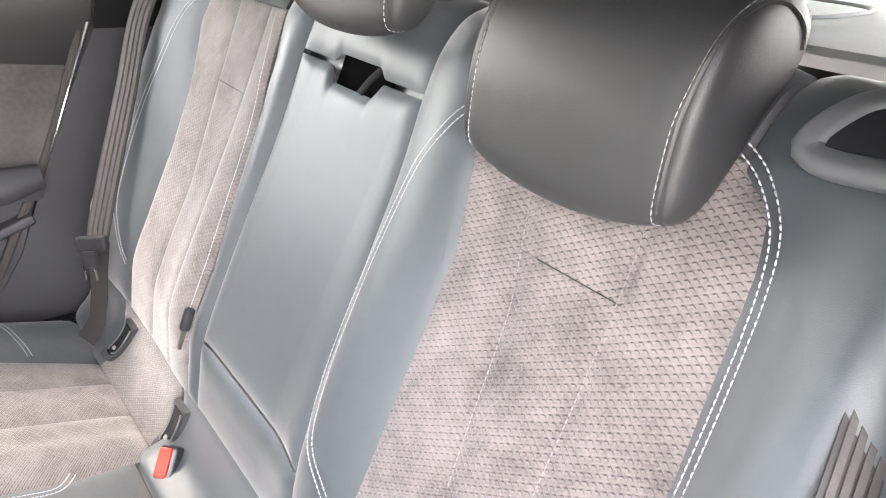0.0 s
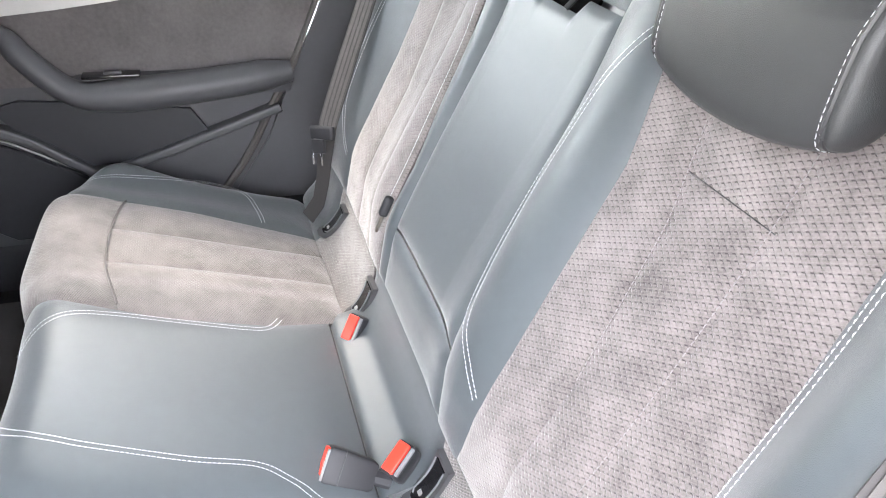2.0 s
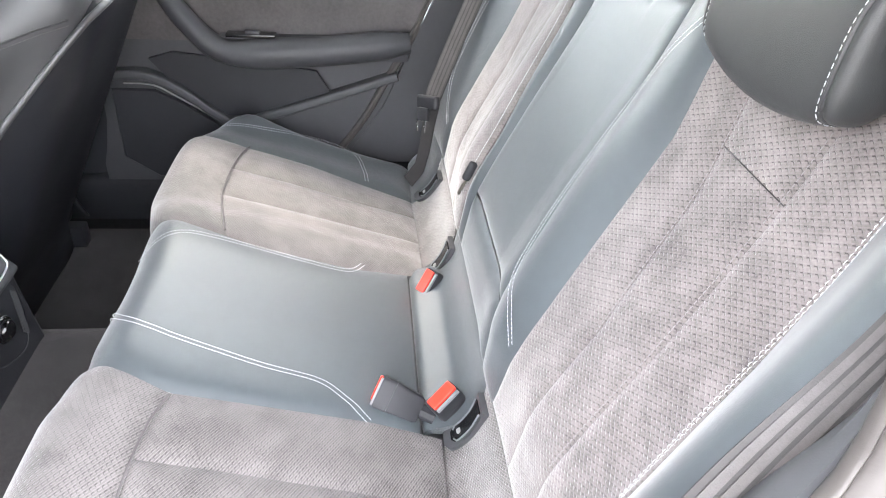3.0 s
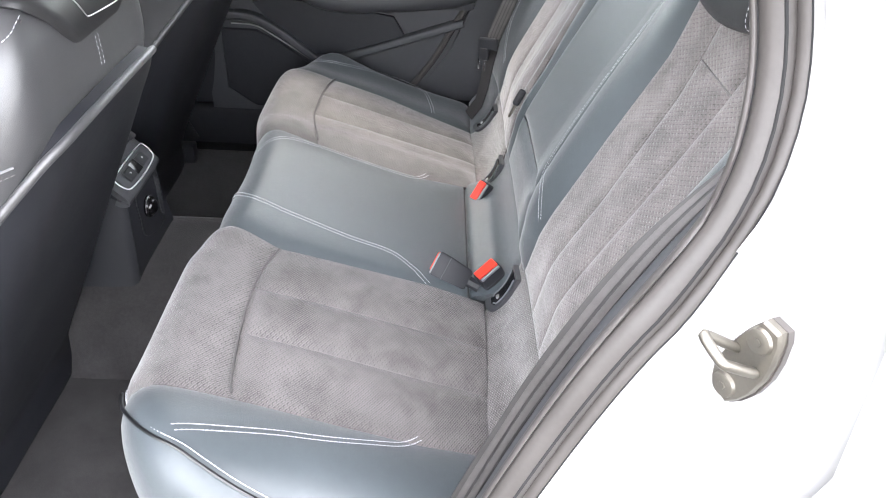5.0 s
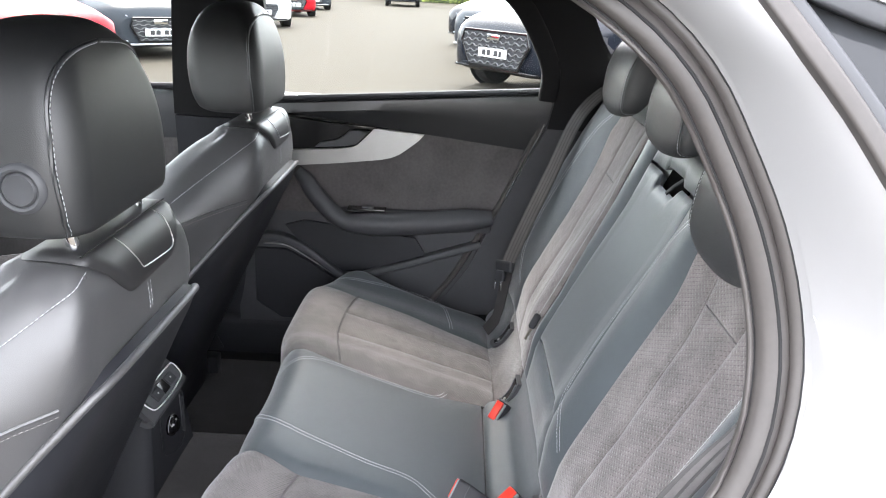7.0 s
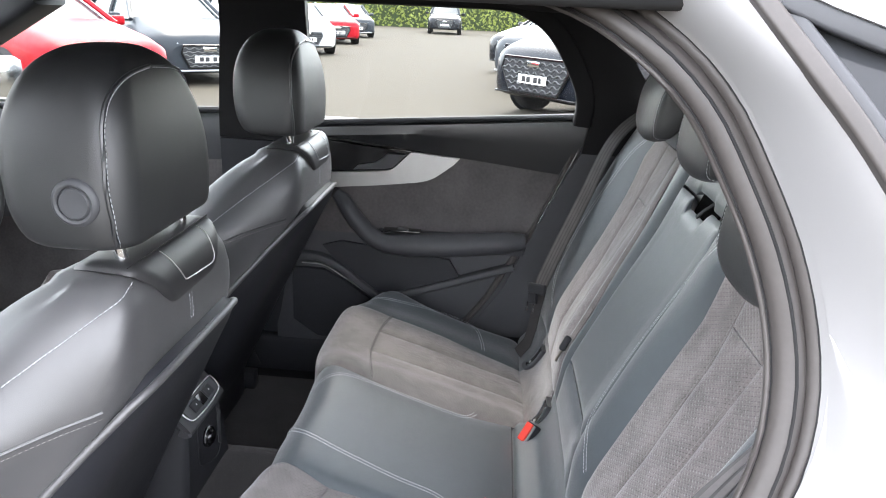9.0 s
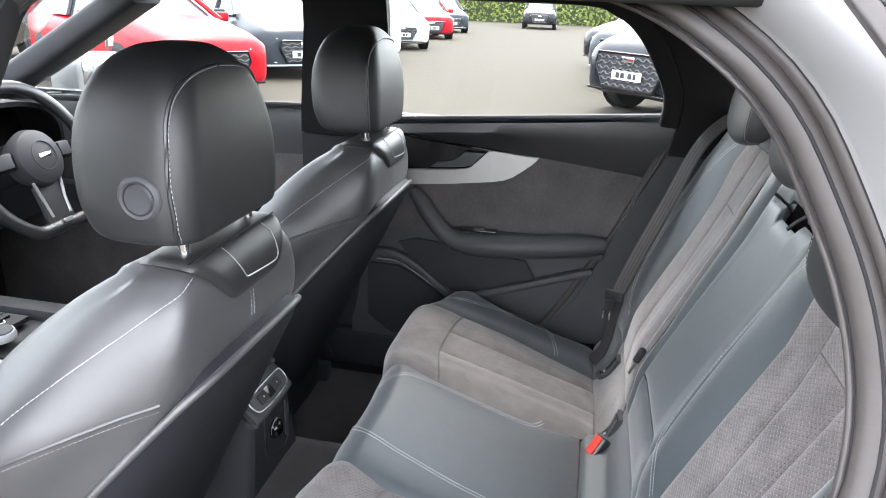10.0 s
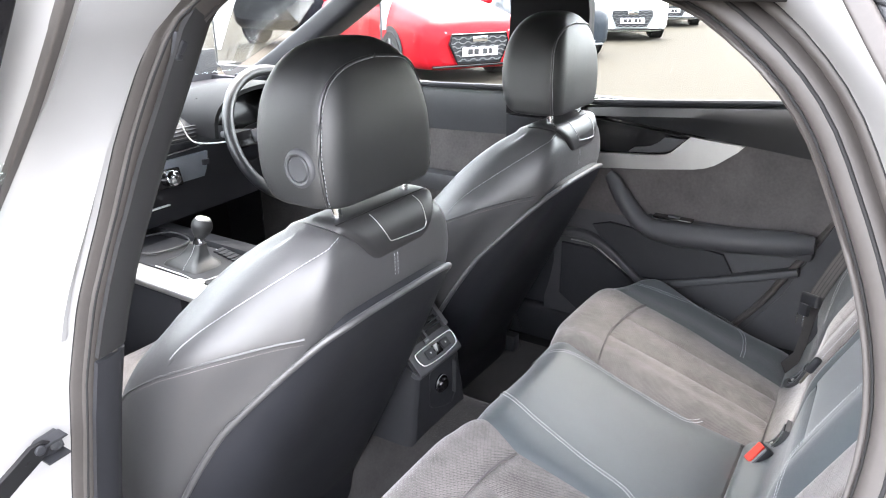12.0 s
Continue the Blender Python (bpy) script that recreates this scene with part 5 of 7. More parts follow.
# forward part: gear lever well, trim strips
part("front_body", rbox((-0.04, 1.58, 0.52), (0.28, 0.66, 0.30), 0.02), PLASTIC_DARK, console)
part("top_plate", rbox((-0.048, 1.37, 0.682), (0.165, 0.34, 0.012), 0.004), PLASTIC_DARK, console, "dark satin top plate")
part("plate_outline", tube(smooth_path([(0.026, 1.36, 0.6895), (0.020, 1.30, 0.6895), (-0.004, 1.224, 0.6895), (-0.030, 1.222, 0.6895), (-0.128, 1.228, 0.6895), (-0.129, 1.30, 0.6895), (-0.127, 1.40, 0.6895)], 60), 0.0016, 6), BRIGHT, console, "thin silver outline")
part("side_trim", rbox((-0.168, 1.33, 0.681), (0.058, 0.52, 0.020), 0.008, (0, -8, 0), 3), SATIN, console, "satin aluminium side trim")
part("side_trim", rbox((0.085, 1.40, 0.672), (0.070, 0.60, 0.030), 0.010, (0, 10, 0)), PLASTIC_DARK, console)
part("cup_holder", sweep(smooth_path([(-0.09, 1.47, 0.694), (0.02, 1.46, 0.694), (0.03, 1.56, 0.698), (-0.09, 1.58, 0.698)], 40, True), oval(0.0025), (0, 0, 1), True), PLASTIC_GREY, console, "grey cup holder rim")
knob = part("rotary_knob", lathe([(0.002, 0), (0.031, 0), (0.032, 0.008), (0.029, 0.016), (0.002, 0.017)], (-0.062, 1.185, 0.684), (0, 0, 1), 32), BRIGHT, console, "round silver-edged control knob")
part("knob_cap", lathe([(0.002, 0.0), (0.027, 0.0), (0.026, 0.003), (0.002, 0.0035)], (-0.062, 1.185, 0.6995), (0, 0, 1), 28), PLASTIC_GREY, knob, "grey knob cap")
for i in range(6):
    part("key", rbox((0.003 + 0.004 * i, 1.238 + 0.021 * i, 0.691), (0.030, 0.017, 0.006), 0.002), PLASTIC_DARK, console, "small black key")
part("toggle", rbox((-0.105, 1.190, 0.690), (0.022, 0.034, 0.010), 0.003), PLASTIC_GREY, console, "grey toggle key")
part("start_button", lathe([(0.002, 0), (0.014, 0), (0.0145, 0.004), (0.011, 0.007), (0.002, 0.0065)], (-0.142, 1.224, 0.690), (0, 0, 1), 22), BRIGHT, console, "small round silver button")

gear = thing("gear_lever", (-0.066, 1.338, 0.69), "short gear lever with leather gaiter and silver-topped knob", "gear lever")
gx = smooth_path([(-0.068, 1.338, 0.688), (-0.062, 1.336, 0.705), (-0.055, 1.332, 0.722), (-0.050, 1.330, 0.738)], 9)
kk = np.interp(np.linspace(0, 1, 9), [0, 0.12, 0.3, 0.55, 1], [1.0, 0.95, 0.66, 0.46, 0.32])
part("gaiter", rings([[(p[0] + a * k * (1 + 0.05 * math.sin(7 * i)), p[1] + b * k * (1 + 0.05 * math.cos(5 * i)), p[2]) for a, b in rrect(0.043, 0.066, 0.022, 5)] for i, (p, k) in enumerate(zip(gx, kk))]), LEATHER_HEAD, gear, "creased black leather gaiter")
for sg in (-1, 1):
    seam = arr([(p[0] + sg * 0.044 * k, p[1] - 0.02 * k, p[2] + 0.001) for p, k in zip(gx, kk)])
    part("stitching", stitches(seam, [(sg, -0.5, 0.6)] * 9), THREAD, gear, "pale gaiter stitching")
LV = unit((0.24, -0.16, 1.0))
part("collar", lathe([(0.010, 0.0), (0.015, 0.004), (0.0125, 0.022), (0.016, 0.030), (0.004, 0.031)], (-0.050, 1.330, 0.730), LV, 18), CHROME, gear, "chrome lever collar")
knob = part("knob", lathe([(0.009, -0.012), (0.014, 0.0), (0.021, 0.010), (0.0255, 0.023), (0.0250, 0.034), (0.020, 0.044), (0.010, 0.048), (0.002, 0.049)], (-0.044, 1.326, 0.754), LV, 26), LEATHER_HEAD, gear, "black leather knob")
part("knob_cap", lathe([(0.002, 0.0), (0.0195, -0.003), (0.0165, 0.004), (0.009, 0.0065), (0.002, 0.007)], tuple(arr((-0.044, 1.326, 0.754)) + LV * 0.0445), LV, 22), SATIN, knob, "silver knob cap")

# ---- dashboard ----
dash = thing("dashboard", (0, 1.8, 0.7), "black dashboard with grey trim strip, vents and instrument hood", "dashboard")
dp = [(1.62, 0.70), (1.60, 0.80), (1.575, 0.86), (1.57, 0.93), (1.60, 0.965), (1.70, 0.99), (1.90, 1.005), (2.08, 0.99)]
part("dash_body", sheet([[(x, y + 0.06 * (x / 0.7) ** 2, z) for x in np.linspace(-0.68, 0.68, 30)] for y, z in smooth_path(dp, 26)], 0.03, True), PLASTIC_DARK, dash, "soft black upper dashboard")
part("trim_strip", sheet([[(x, y + 0.06 * (x / 0.7) ** 2 - 0.006, z) for x in np.linspace(-0.66, 0.20, 20)] for y, z in ((1.592, 0.812), (1.580, 0.835), (1.570, 0.865), (1.566, 0.888))], 0.008, True), DASH_TRIM, dash, "satin grey trim strip")
part("instrument_hood", sheet([[(0.37 + 0.19 * math.sin(a), y, 0.93 + k * 0.13 * max(0, math.cos(a)) ** 0.6) for a in np.linspace(-1.57, 1.57, 20)] for y, k in ((1.50, 0.98), (1.56, 1.0), (1.66, 0.98), (1.80, 0.7))], 0.012, True), BLACK_TRIM, dash, "dark instrument hood")
part("display", rbox((0.37, 1.60, 0.97), (0.30, 0.012, 0.12), 0.004, (-14, 0, 0)), PLASTIC_GLOSS, dash, "dark instrument display")
part("centre_display", rbox((0.0, 1.62, 1.02), (0.21, 0.014, 0.105), 0.006, (-12, 0, 0)), PLASTIC_GLOSS, dash, "dark upright screen")
for i in range(5):
    part("vent_slat", rbox((0.02, 1.566, 0.925 + 0.010 * i), (0.30, 0.012, 0.004), 0.001), PLASTIC_DARK, dash, "air vent slat")
part("chrome_strip", rbox((0.05, 1.556, 0.905), (0.30, 0.006, 0.005), 0.001, (0, -3, 0)), CHROME, dash)
part("climate_panel", rbox((0.0, 1.560, 0.842), (0.19, 0.02, 0.050), 0.006, (-14, 0, 0)), PLASTIC_GLOSS, dash, "gloss black climate panel")
for x in (-0.060, 0.058):
    part("climate_knob", lathe([(0.002, 0), (0.022, 0), (0.021, 0.016), (0.017, 0.019), (0.002, 0.019)], (x, 1.550, 0.844), (0, -1, 0.2), 24), CHROME, dash, "chrome climate knob")
part("lower_strip", rbox((-0.04, 1.566, 0.768), (0.19, 0.008, 0.005), 0.002), BRIGHT, dash, "thin silver strip")
part("hood_line", tube(smooth_path([(0.085, 1.548, 1.02), (0.109, 1.545, 0.986), (0.125, 1.542, 0.945), (0.150, 1.540, 0.924), (0.213, 1.540, 0.911), (0.30, 1.540, 0.905)], 40), 0.0022, 8), BRIGHT, dash, "silver line round the instrument hood")
part("parking_switch", rbox((0.176, 1.548, 0.864), (0.020, 0.010, 0.016), 0.002), PLASTIC_DARK, dash, "small black switch")
part("stalk", tube([(0.33, 1.46, 0.93), (0.24, 1.47, 0.945), (0.19, 1.46, 0.95)], 0.009), PLASTIC_DARK, dash, "dark indicator stalk")
part("stalk_end", rbox((0.19, 1.46, 0.95), (0.035, 0.022, 0.018), 0.006), PLASTIC_GREY, dash)
part("column", tube([(0.37, 1.45, 0.925), (0.37, 1.62, 0.86)], 0.05, 14), PLASTIC_DARK, dash)

wheel = thing("steering_wheel", (0.37, 1.435, 0.92), "black leather three-spoke steering wheel with silver inlays", "steering wheel")
WM = pose(0.37, 1.435, 0.922, 68, 0, 0)


def on_wheel(piece):
    return moved(piece, WM)


ringp = [(0.186 * math.cos(a), max(-0.168, 0.186 * math.sin(a)), 0.012 * 0) for a in np.linspace(0, 2 * math.pi, 64, endpoint=False)]
part("rim", on_wheel(sweep(ringp, oval(0.0165, 0.014, 12), (0, 0, 1), True)), LEATHER_BLACK, wheel, "perforated black leather rim")
part("hub", on_wheel(lathe([(0.002, 0.036), (0.05, 0.034), (0.066, 0.024), (0.072, 0.004), (0.06, -0.03), (0.01, -0.034)], (0, 0.004, 0), (0, 0, 1), 30)), PLASTIC, wheel, "round black hub")
part("hub_ring", on_wheel(sweep([(0.036 * math.cos(a), 0.004 + 0.036 * math.sin(a), 0.036) for a in np.linspace(0, 2 * math.pi, 32, endpoint=False)], oval(0.0014, n=6), (0, 0, 1), True)), PLASTIC_GREY, wheel, "thin grey ring")
part("badge", on_wheel(rbox((0, 0.004, 0.037), (0.040, 0.012, 0.004), 0.0018)), CHROME, wheel, "plain chrome badge")
for sg in (-1, 1):
    part("spoke", on_wheel(rbox((sg * 0.12, 0.01, -0.004), (0.115, 0.045, 0.022), 0.008, (0, sg * 8, 0))), PLASTIC_GLOSS, wheel, "gloss black spoke")
    part("switch_pad", on_wheel(rbox((sg * 0.098, 0.012, 0.010), (0.042, 0.034, 0.010), 0.004, (0, sg * 8, 0))), PLASTIC_GREY, wheel, "grey switch pad")
    part("spoke_inlay", on_wheel(tube([(sg * 0.045, -0.05, 0.008), (sg * 0.034, -0.10, 0.004), (sg * 0.03, -0.142, 0.004)], 0.004)), SATIN, wheel, "silver spoke inlay")
part("lower_spoke", on_wheel(rbox((0, -0.11, -0.004), (0.085, 0.10, 0.014), 0.006)), PLASTIC, wheel)
part("badge", on_wheel(rbox((0, -0.158, 0.014), (0.03, 0.010, 0.004), 0.001)), SATIN, wheel, "small silver badge")


# ---- far rear door ----
door = thing("rear_door", (0.70, 0.3, 0.35), "black and charcoal rear door card with satin trim and armrest", "car door")


def card(rows, mat, name, label="", thick=0.02, n=10):
    """A panel of the door card: rows of (z, y rear, y front, x)."""
    g = []
    for row in rows:
        z, y0, y1, x = row[:4]
        g.append([(x, y0 + (y1 - y0) * u, z) for u in np.linspace(0, 1, n)])
    return part(name, sheet(g, thick, True), mat, door, label)


def sill_z(y):
    return 1.083 - 0.046 * (y + 0.03) / 0.6


def roll_z(y):
    """The lower edge of the padded roll."""
    return 0.935 + 0.065 * (y + 0.03) / 0.6 if y < 0.24 else 0.964 + 0.035 * (y - 0.24) / 0.33


# upper roll of the card, padded
g = []
for y in np.linspace(-0.085, 0.70, 18):
    zt = sill_z(y)
    zl = roll_z(y)
    g.append([(0.672 + 0.03, y, zt - 0.002), (0.674, y, zt), (0.664, y, zt - 0.008), (0.662, y, zt - 0.03), (0.668, y, (zt + zl) / 2), (0.682, y, zl + 0.02), (0.688, y, zl)])
part("upper_roll", sheet(g, 0.02), LEATHER_BLACK, door, "padded black upper door roll")
ins = []
for z_ in (1.0, 0.93, 0.85, 0.74):
    ins.append([(0.690 if z_ > 0.9 else 0.692, y, min(z_, roll_z(y) + 0.012)) for y in np.linspace(np.interp(z_, [0.74, 0.85, 0.93, 1.0], [0.055, -0.005, -0.03, -0.05]), 0.70 if z_ < 0.9 else 0.33, 16)])
part("suede_insert", sheet(ins, 0.02, True), SUEDE, door, "charcoal suede door insert")
card([(1.00, 0.33, 0.70, 0.705), (0.90, 0.33, 0.70, 0.705), (0.86, 0.33, 0.70, 0.694)], PLASTIC_GLOSS, "handle_recess", "dark recess behind the door handle")
card([(0.77, 0.045, 0.70, 0.698), (0.66, 0.09, 0.72, 0.704), (0.56, 0.155, 0.74, 0.706), (0.40, 0.26, 0.74, 0.706), (0.36, 0.30, 0.72, 0.706)], PLASTIC, "lower_card", "black lower door card")
# satin trim: a bright blade that ends in a point
blade = [(0.70, 0.900), (0.578, 0.907), (0.45, 0.917), (0.418, 0.922), (0.404, 0.930), (0.362, 0.973), (0.236, 0.963), (0.249, 0.948), (0.274, 0.928), (0.298, 0.910), (0.320, 0.900), (0.345, 0.894), (0.45, 0.880), (0.591, 0.866), (0.70, 0.862)]
part("satin_trim", prism(blade, 0.692, 0.677, "x"), SATIN, door, "satin aluminium trim blade")
part("bright_strip", tube(smooth_path([(0.679, 0.70, 1.001), (0.679, 0.57, 0.992), (0.679, 0.355, 0.975)], 12), 0.003, 6), CHROME, door, "thin chrome strip")
part("inner_handle", prism([(0.516, 0.917), (0.44, 0.922), (0.408, 0.928), (0.374, 0.964), (0.425, 0.965), (0.440, 0.950), (0.461, 0.937), (0.503, 0.929)], 0.696, 0.684, "x", 0.002), PLASTIC_GREY, door, "grey inner door handle")
# armrest with pull grip
arm = smooth_path([(0.562, 0.852), (0.535, 0.83), (0.50, 0.785), (0.455, 0.742), (0.40, 0.728), (0.25, 0.735), (0.12, 0.748), (0.05, 0.757)], 50)
rs = []
for i, (y, z) in enumerate(arm):
    u = i / (len(arm) - 1)
    wd = np.interp(u, [0, 0.06, 0.3, 0.55, 0.9, 1], [0.012, 0.022, 0.028, 0.034, 0.030, 0.02])
    hd = np.interp(u, [0, 0.06, 0.3, 0.45, 0.9, 1], [0.014, 0.022, 0.024, 0.032, 0.030, 0.02])
    t = unit(arm[min(i + 1, len(arm) - 1)] - arm[max(i - 1, 0)])
    nrm = np.array([-t[1], t[0]])
    reach = np.interp(u, [0, 0.1, 0.45, 1], [0.012, 0.030, 0.038, 0.028])
    rs.append([(0.692 - reach - a * wd, y + nrm[0] * b * hd, z + nrm[1] * b * hd) for a, b in oval(1, 1, 16)])
part("armrest", rings(rs), PLASTIC, door, "black padded armrest with pull grip")
part("armrest_web", rbox((0.685, 0.25, 0.735), (0.04, 0.40, 0.05), 0.012), PLASTIC, door)
part("switch_plate", rbox((0.664, 0.378, 0.765), (0.03, 0.10, 0.006), 0.002), PLASTIC_GLOSS, door, "gloss black switch plate")
part("window_switch", rbox((0.663, 0.375, 0.769), (0.014, 0.03, 0.008), 0.003), PLASTIC_GREY, door, "grey window switch")
# pocket and strips
pocket = [(0.60, 0.70), (0.55, 0.715), (0.40, 0.70), (0.25, 0.68), (0.22, 0.63), (0.40, 0.575), (0.45, 0.575), (0.55, 0.64)]
part("door_pocket", prism(pocket, 0.700, 0.690, "x", 0.0), PLASTIC_DARK, door, "dark moulded door pocket")
strip = smooth_path([(0.69, 0.662), (0.62, 0.668), (0.55, 0.640), (0.47, 0.580), (0.43, 0.560), (0.34, 0.585), (0.2, 0.632), (0.075, 0.676)], 50)
part("lower_strip", sweep([(0.690, y, z) for y, z in strip], rrect(0.010, 0.016, 0.006), (1, 0, 0)), PLASTIC_GREY, door, "dark grey trim strip")
line = smooth_path([(0.66, 0.645), (0.60, 0.642), (0.55, 0.615), (0.44, 0.545)], 30)
part("speaker_line", tube([(0.690, y, z) for y, z in line], 0.002, 6), SATIN, door, "thin bright line over the loudspeaker")
part("speaker_grille", prism([(0.69, 0.63), (0.60, 0.63), (0.54, 0.60), (0.44, 0.53), (0.44, 0.46), (0.50, 0.42), (0.62, 0.42), (0.69, 0.47)], 0.704, 0.692, "x", 0.004), PLASTIC_DARK, door, "dark perforated loudspeaker grille")
part("rear_edge_seal", tube(smooth_path([(0.664, -0.085, 1.09), (0.676, -0.058, 1.02), (0.684, -0.028, 0.93), (0.690, 0.03, 0.79), (0.692, 0.10, 0.66), (0.694, 0.155, 0.56), (0.70, 0.26, 0.42)], 40), 0.008, 8), RUBBER, door)
part("bright_edge", tube(smooth_path([(0.658, -0.062, 1.01), (0.672, -0.032, 0.93), (0.684, 0.022, 0.80), (0.688, 0.06, 0.73)], 24), 0.0022, 6), CHROME, door, "bright painted door edge")
ob = part("window_glass", sheet([[(side_x(z) + 0.035, y, z) for y in np.linspace(-0.09 + max(0, (z - 1.15)) * 0.9, 0.64, 8)] for z in (1.05, 1.15, 1.25, 1.345)], 0.004, True), GLASS, door)
ob.visible_shadow = False
wf = smooth_path([(side_x(z) + 0.012, y, z) for y, z in ((-0.060, 1.075), (-0.060, 1.14), (-0.030, 1.21), (0.02, 1.285), (0.08, 1.33), (0.18, 1.352), (0.60, 1.352))], 50)
part("window_frame", sweep(wf, rrect(0.022, 0.018, 0.008), (1, 0, 0)), BLACK_TRIM, door, "black window frame")
part("window_seal", tube([(0.670, y, sill_z(y) + 0.004) for y in np.linspace(-0.05, 0.70, 10)], 0.008, 8), PLASTIC_DARK, door)
# far front door, glimpsed past the seats
fdoor = thing("front_door", (0.70, 1.3, 0.35), "grey and charcoal driver's door card with armrest", "car door")
g = []
for y in np.linspace(0.86, 1.95, 14):
    zt = 1.052 - 0.035 * (y - 0.86)
    g.append([(0.70, y, zt - 0.002), (0.676, y, zt), (0.666, y, zt - 0.03), (0.676, y, zt - 0.09), (0.69, y, zt - 0.13)])
part("upper_roll", sheet(g, 0.02), PLASTIC_GREY, fdoor, "padded grey upper door roll")
g = [[(0.692, y, z) for y in np.linspace(0.86, 1.95, 10)] for z in (0.93, 0.75, 0.55, 0.36)]
part("window_seal", tube([(0.672, y, 1.056 - 0.035 * (y - 0.86)) for y in np.linspace(0.84, 1.95, 8)], 0.008, 8), PLASTIC_DARK, fdoor)
part("door_card", sheet(g, 0.02, True), SUEDE, fdoor, "charcoal suede door card")
part("armrest", rbox((0.672, 1.35, 0.76), (0.06, 0.7, 0.06), 0.02), PLASTIC, fdoor)
ob = part("window_glass", sheet([[(side_x(z) + 0.035, y, z) for y in np.linspace(0.80, np.interp(z, [1.0, 1.345], [1.95, 1.30]), 6)] for z in (1.02, 1.15, 1.25, 1.345)], 0.004, True), GLASS, fdoor)
ob.visible_shadow = False
mir = thing("door_mirror", (0.88, 1.62, 1.0), "white door mirror housing", "door mirror")
part("housing", rings([[(0.88 + 0.11 * k * a, y, 1.07 + 0.07 * k * b) for a, b in rrect(1, 1, 0.5, 5)] for y, k in ((1.60, 0.92), (1.605, 1.0), (1.66, 0.98), (1.72, 0.75), (1.75, 0.35))]), WHITE_PAINT, mir, "white mirror housing")
part("mirror_glass", rbox((0.88, 1.598, 1.07), (0.19, 0.006, 0.11), 0.01), CHROME, mir)
part("stem", rbox((0.77, 1.66, 1.02), (0.12, 0.04, 0.03), 0.01), PLASTIC_DARK, mir)
# inner card of the near front door and the footwell's side panels
part("inner_card", sheet([[(-0.70, y, z) for y in np.linspace(0.86, 1.95, 8)] for z in (1.0, 0.8, 0.6, 0.36)], 0.03), PLASTIC, front_door, "black inner door card")
for sgn in (-1, 1):
    part("kick_panel", rbox((sgn * 0.70, 2.02, 0.66), (0.03, 0.22, 0.70), 0.01), PLASTIC_DARK, car_body)


# ---- belts, buckles and fittings ----
def belt(path, across, label, width=0.047):
    """A length of webbing along a path, with the direction across it at each point."""
    p = smooth_path(path, 50)
    ax = unit(smooth_path(across, 50))
    t = unit(np.gradient(p, axis=0))
    n = unit(np.cross(t, ax))
    def strip(u0, u1, lift, k):
        return [[p[i] + ax[i] * width * (u - 0.5) + n[i] * lift for i in range(50)] for u in np.linspace(u0, u1, k)]
    ob = thing("seat_belt", tuple(p[-1]), label, "seat belt")
    part("webbing", sheet(strip(0, 1, 0.0, 7), 0.0014), WEBBING, ob, "dark woven webbing")
    for u in (0.09, 0.31, 0.53, 0.75):
        for lift in (0.0005, -0.0019):
            part("stripe", sheet(strip(u, u + 0.15, lift, 3), 0.0003), STRIPE, ob, "paler woven stripe")
    return ob


def along(axis, across):
    """A turn whose z lies along axis and whose x lies near across."""
    z = Vector(axis).normalized()
    y = z.cross(Vector(across)).normalized()
    x = y.cross(z)
    return Matrix((x, y, z)).transposed().to_4x4()


def buckle(top, axis, across, label, long=0.066):
    """A belt buckle whose red end lies at top; axis: the way it points; across: its wide side."""
    m = Matrix.Translation(top) @ along(axis, across)
    ob = thing("belt_buckle", tuple(m @ Vector((0, 0, -long))), label, "seat belt buckle", "belt buckles")
    body = part("body", moved(rings([[(a * kx, b * ky, z) for a, b in rrect(0.5, 0.5, 0.14, 4)] for z, kx, ky in ((-long, 0.030, 0.018), (0.005 - long, 0.036, 0.023), (-0.022, 0.043, 0.027), (-0.004, 0.044, 0.028), (-0.001, 0.042, 0.026))]), m), PLASTIC_DARK, ob, "black buckle body")
    part("button", moved(rbox((0, 0.003, 0.0), (0.039, 0.017, 0.007), 0.0025, seg=3), m), RED, ob, "red release button")
    part("slot", moved(rbox((0, -0.0095, -0.0006), (0.037, 0.005, 0.005), 0.001), m), HANDLE_GREY, ob, "slot for the tongue")
    part("joint_line", moved(sweep([(a * 0.0432, b * 0.0272, -0.020) for a, b in rrect(0.5, 0.5, 0.14, 4)], oval(0.0006, n=6), (0, 0, 1), True), m), PLASTIC_GREY, body)
    part("stalk", moved(tube([(0, 0, -long + 0.004), (0, 0, -long - 0.02)], 0.010, 8), m), PLASTIC_DARK, ob)
    return ob


buckle((-0.176, 0.046, 0.561), (-0.30, 0.38, 0.87), (0.56, -0.80, 0.10), "black belt buckle with red button, standing in the seat joint", 0.050)
buckle((-0.157, 0.130, 0.557), (0.25, 0.80, 0.30), (0.55, -0.30, 0.72), "black belt buckle with red button, tipped over on the seat", 0.062)
buckle((0.102, 0.046, 0.541), (-0.45, 0.55, 0.62), (0.62, -0.72, 0.30), "black belt buckle with red button, by the far seat", 0.045)


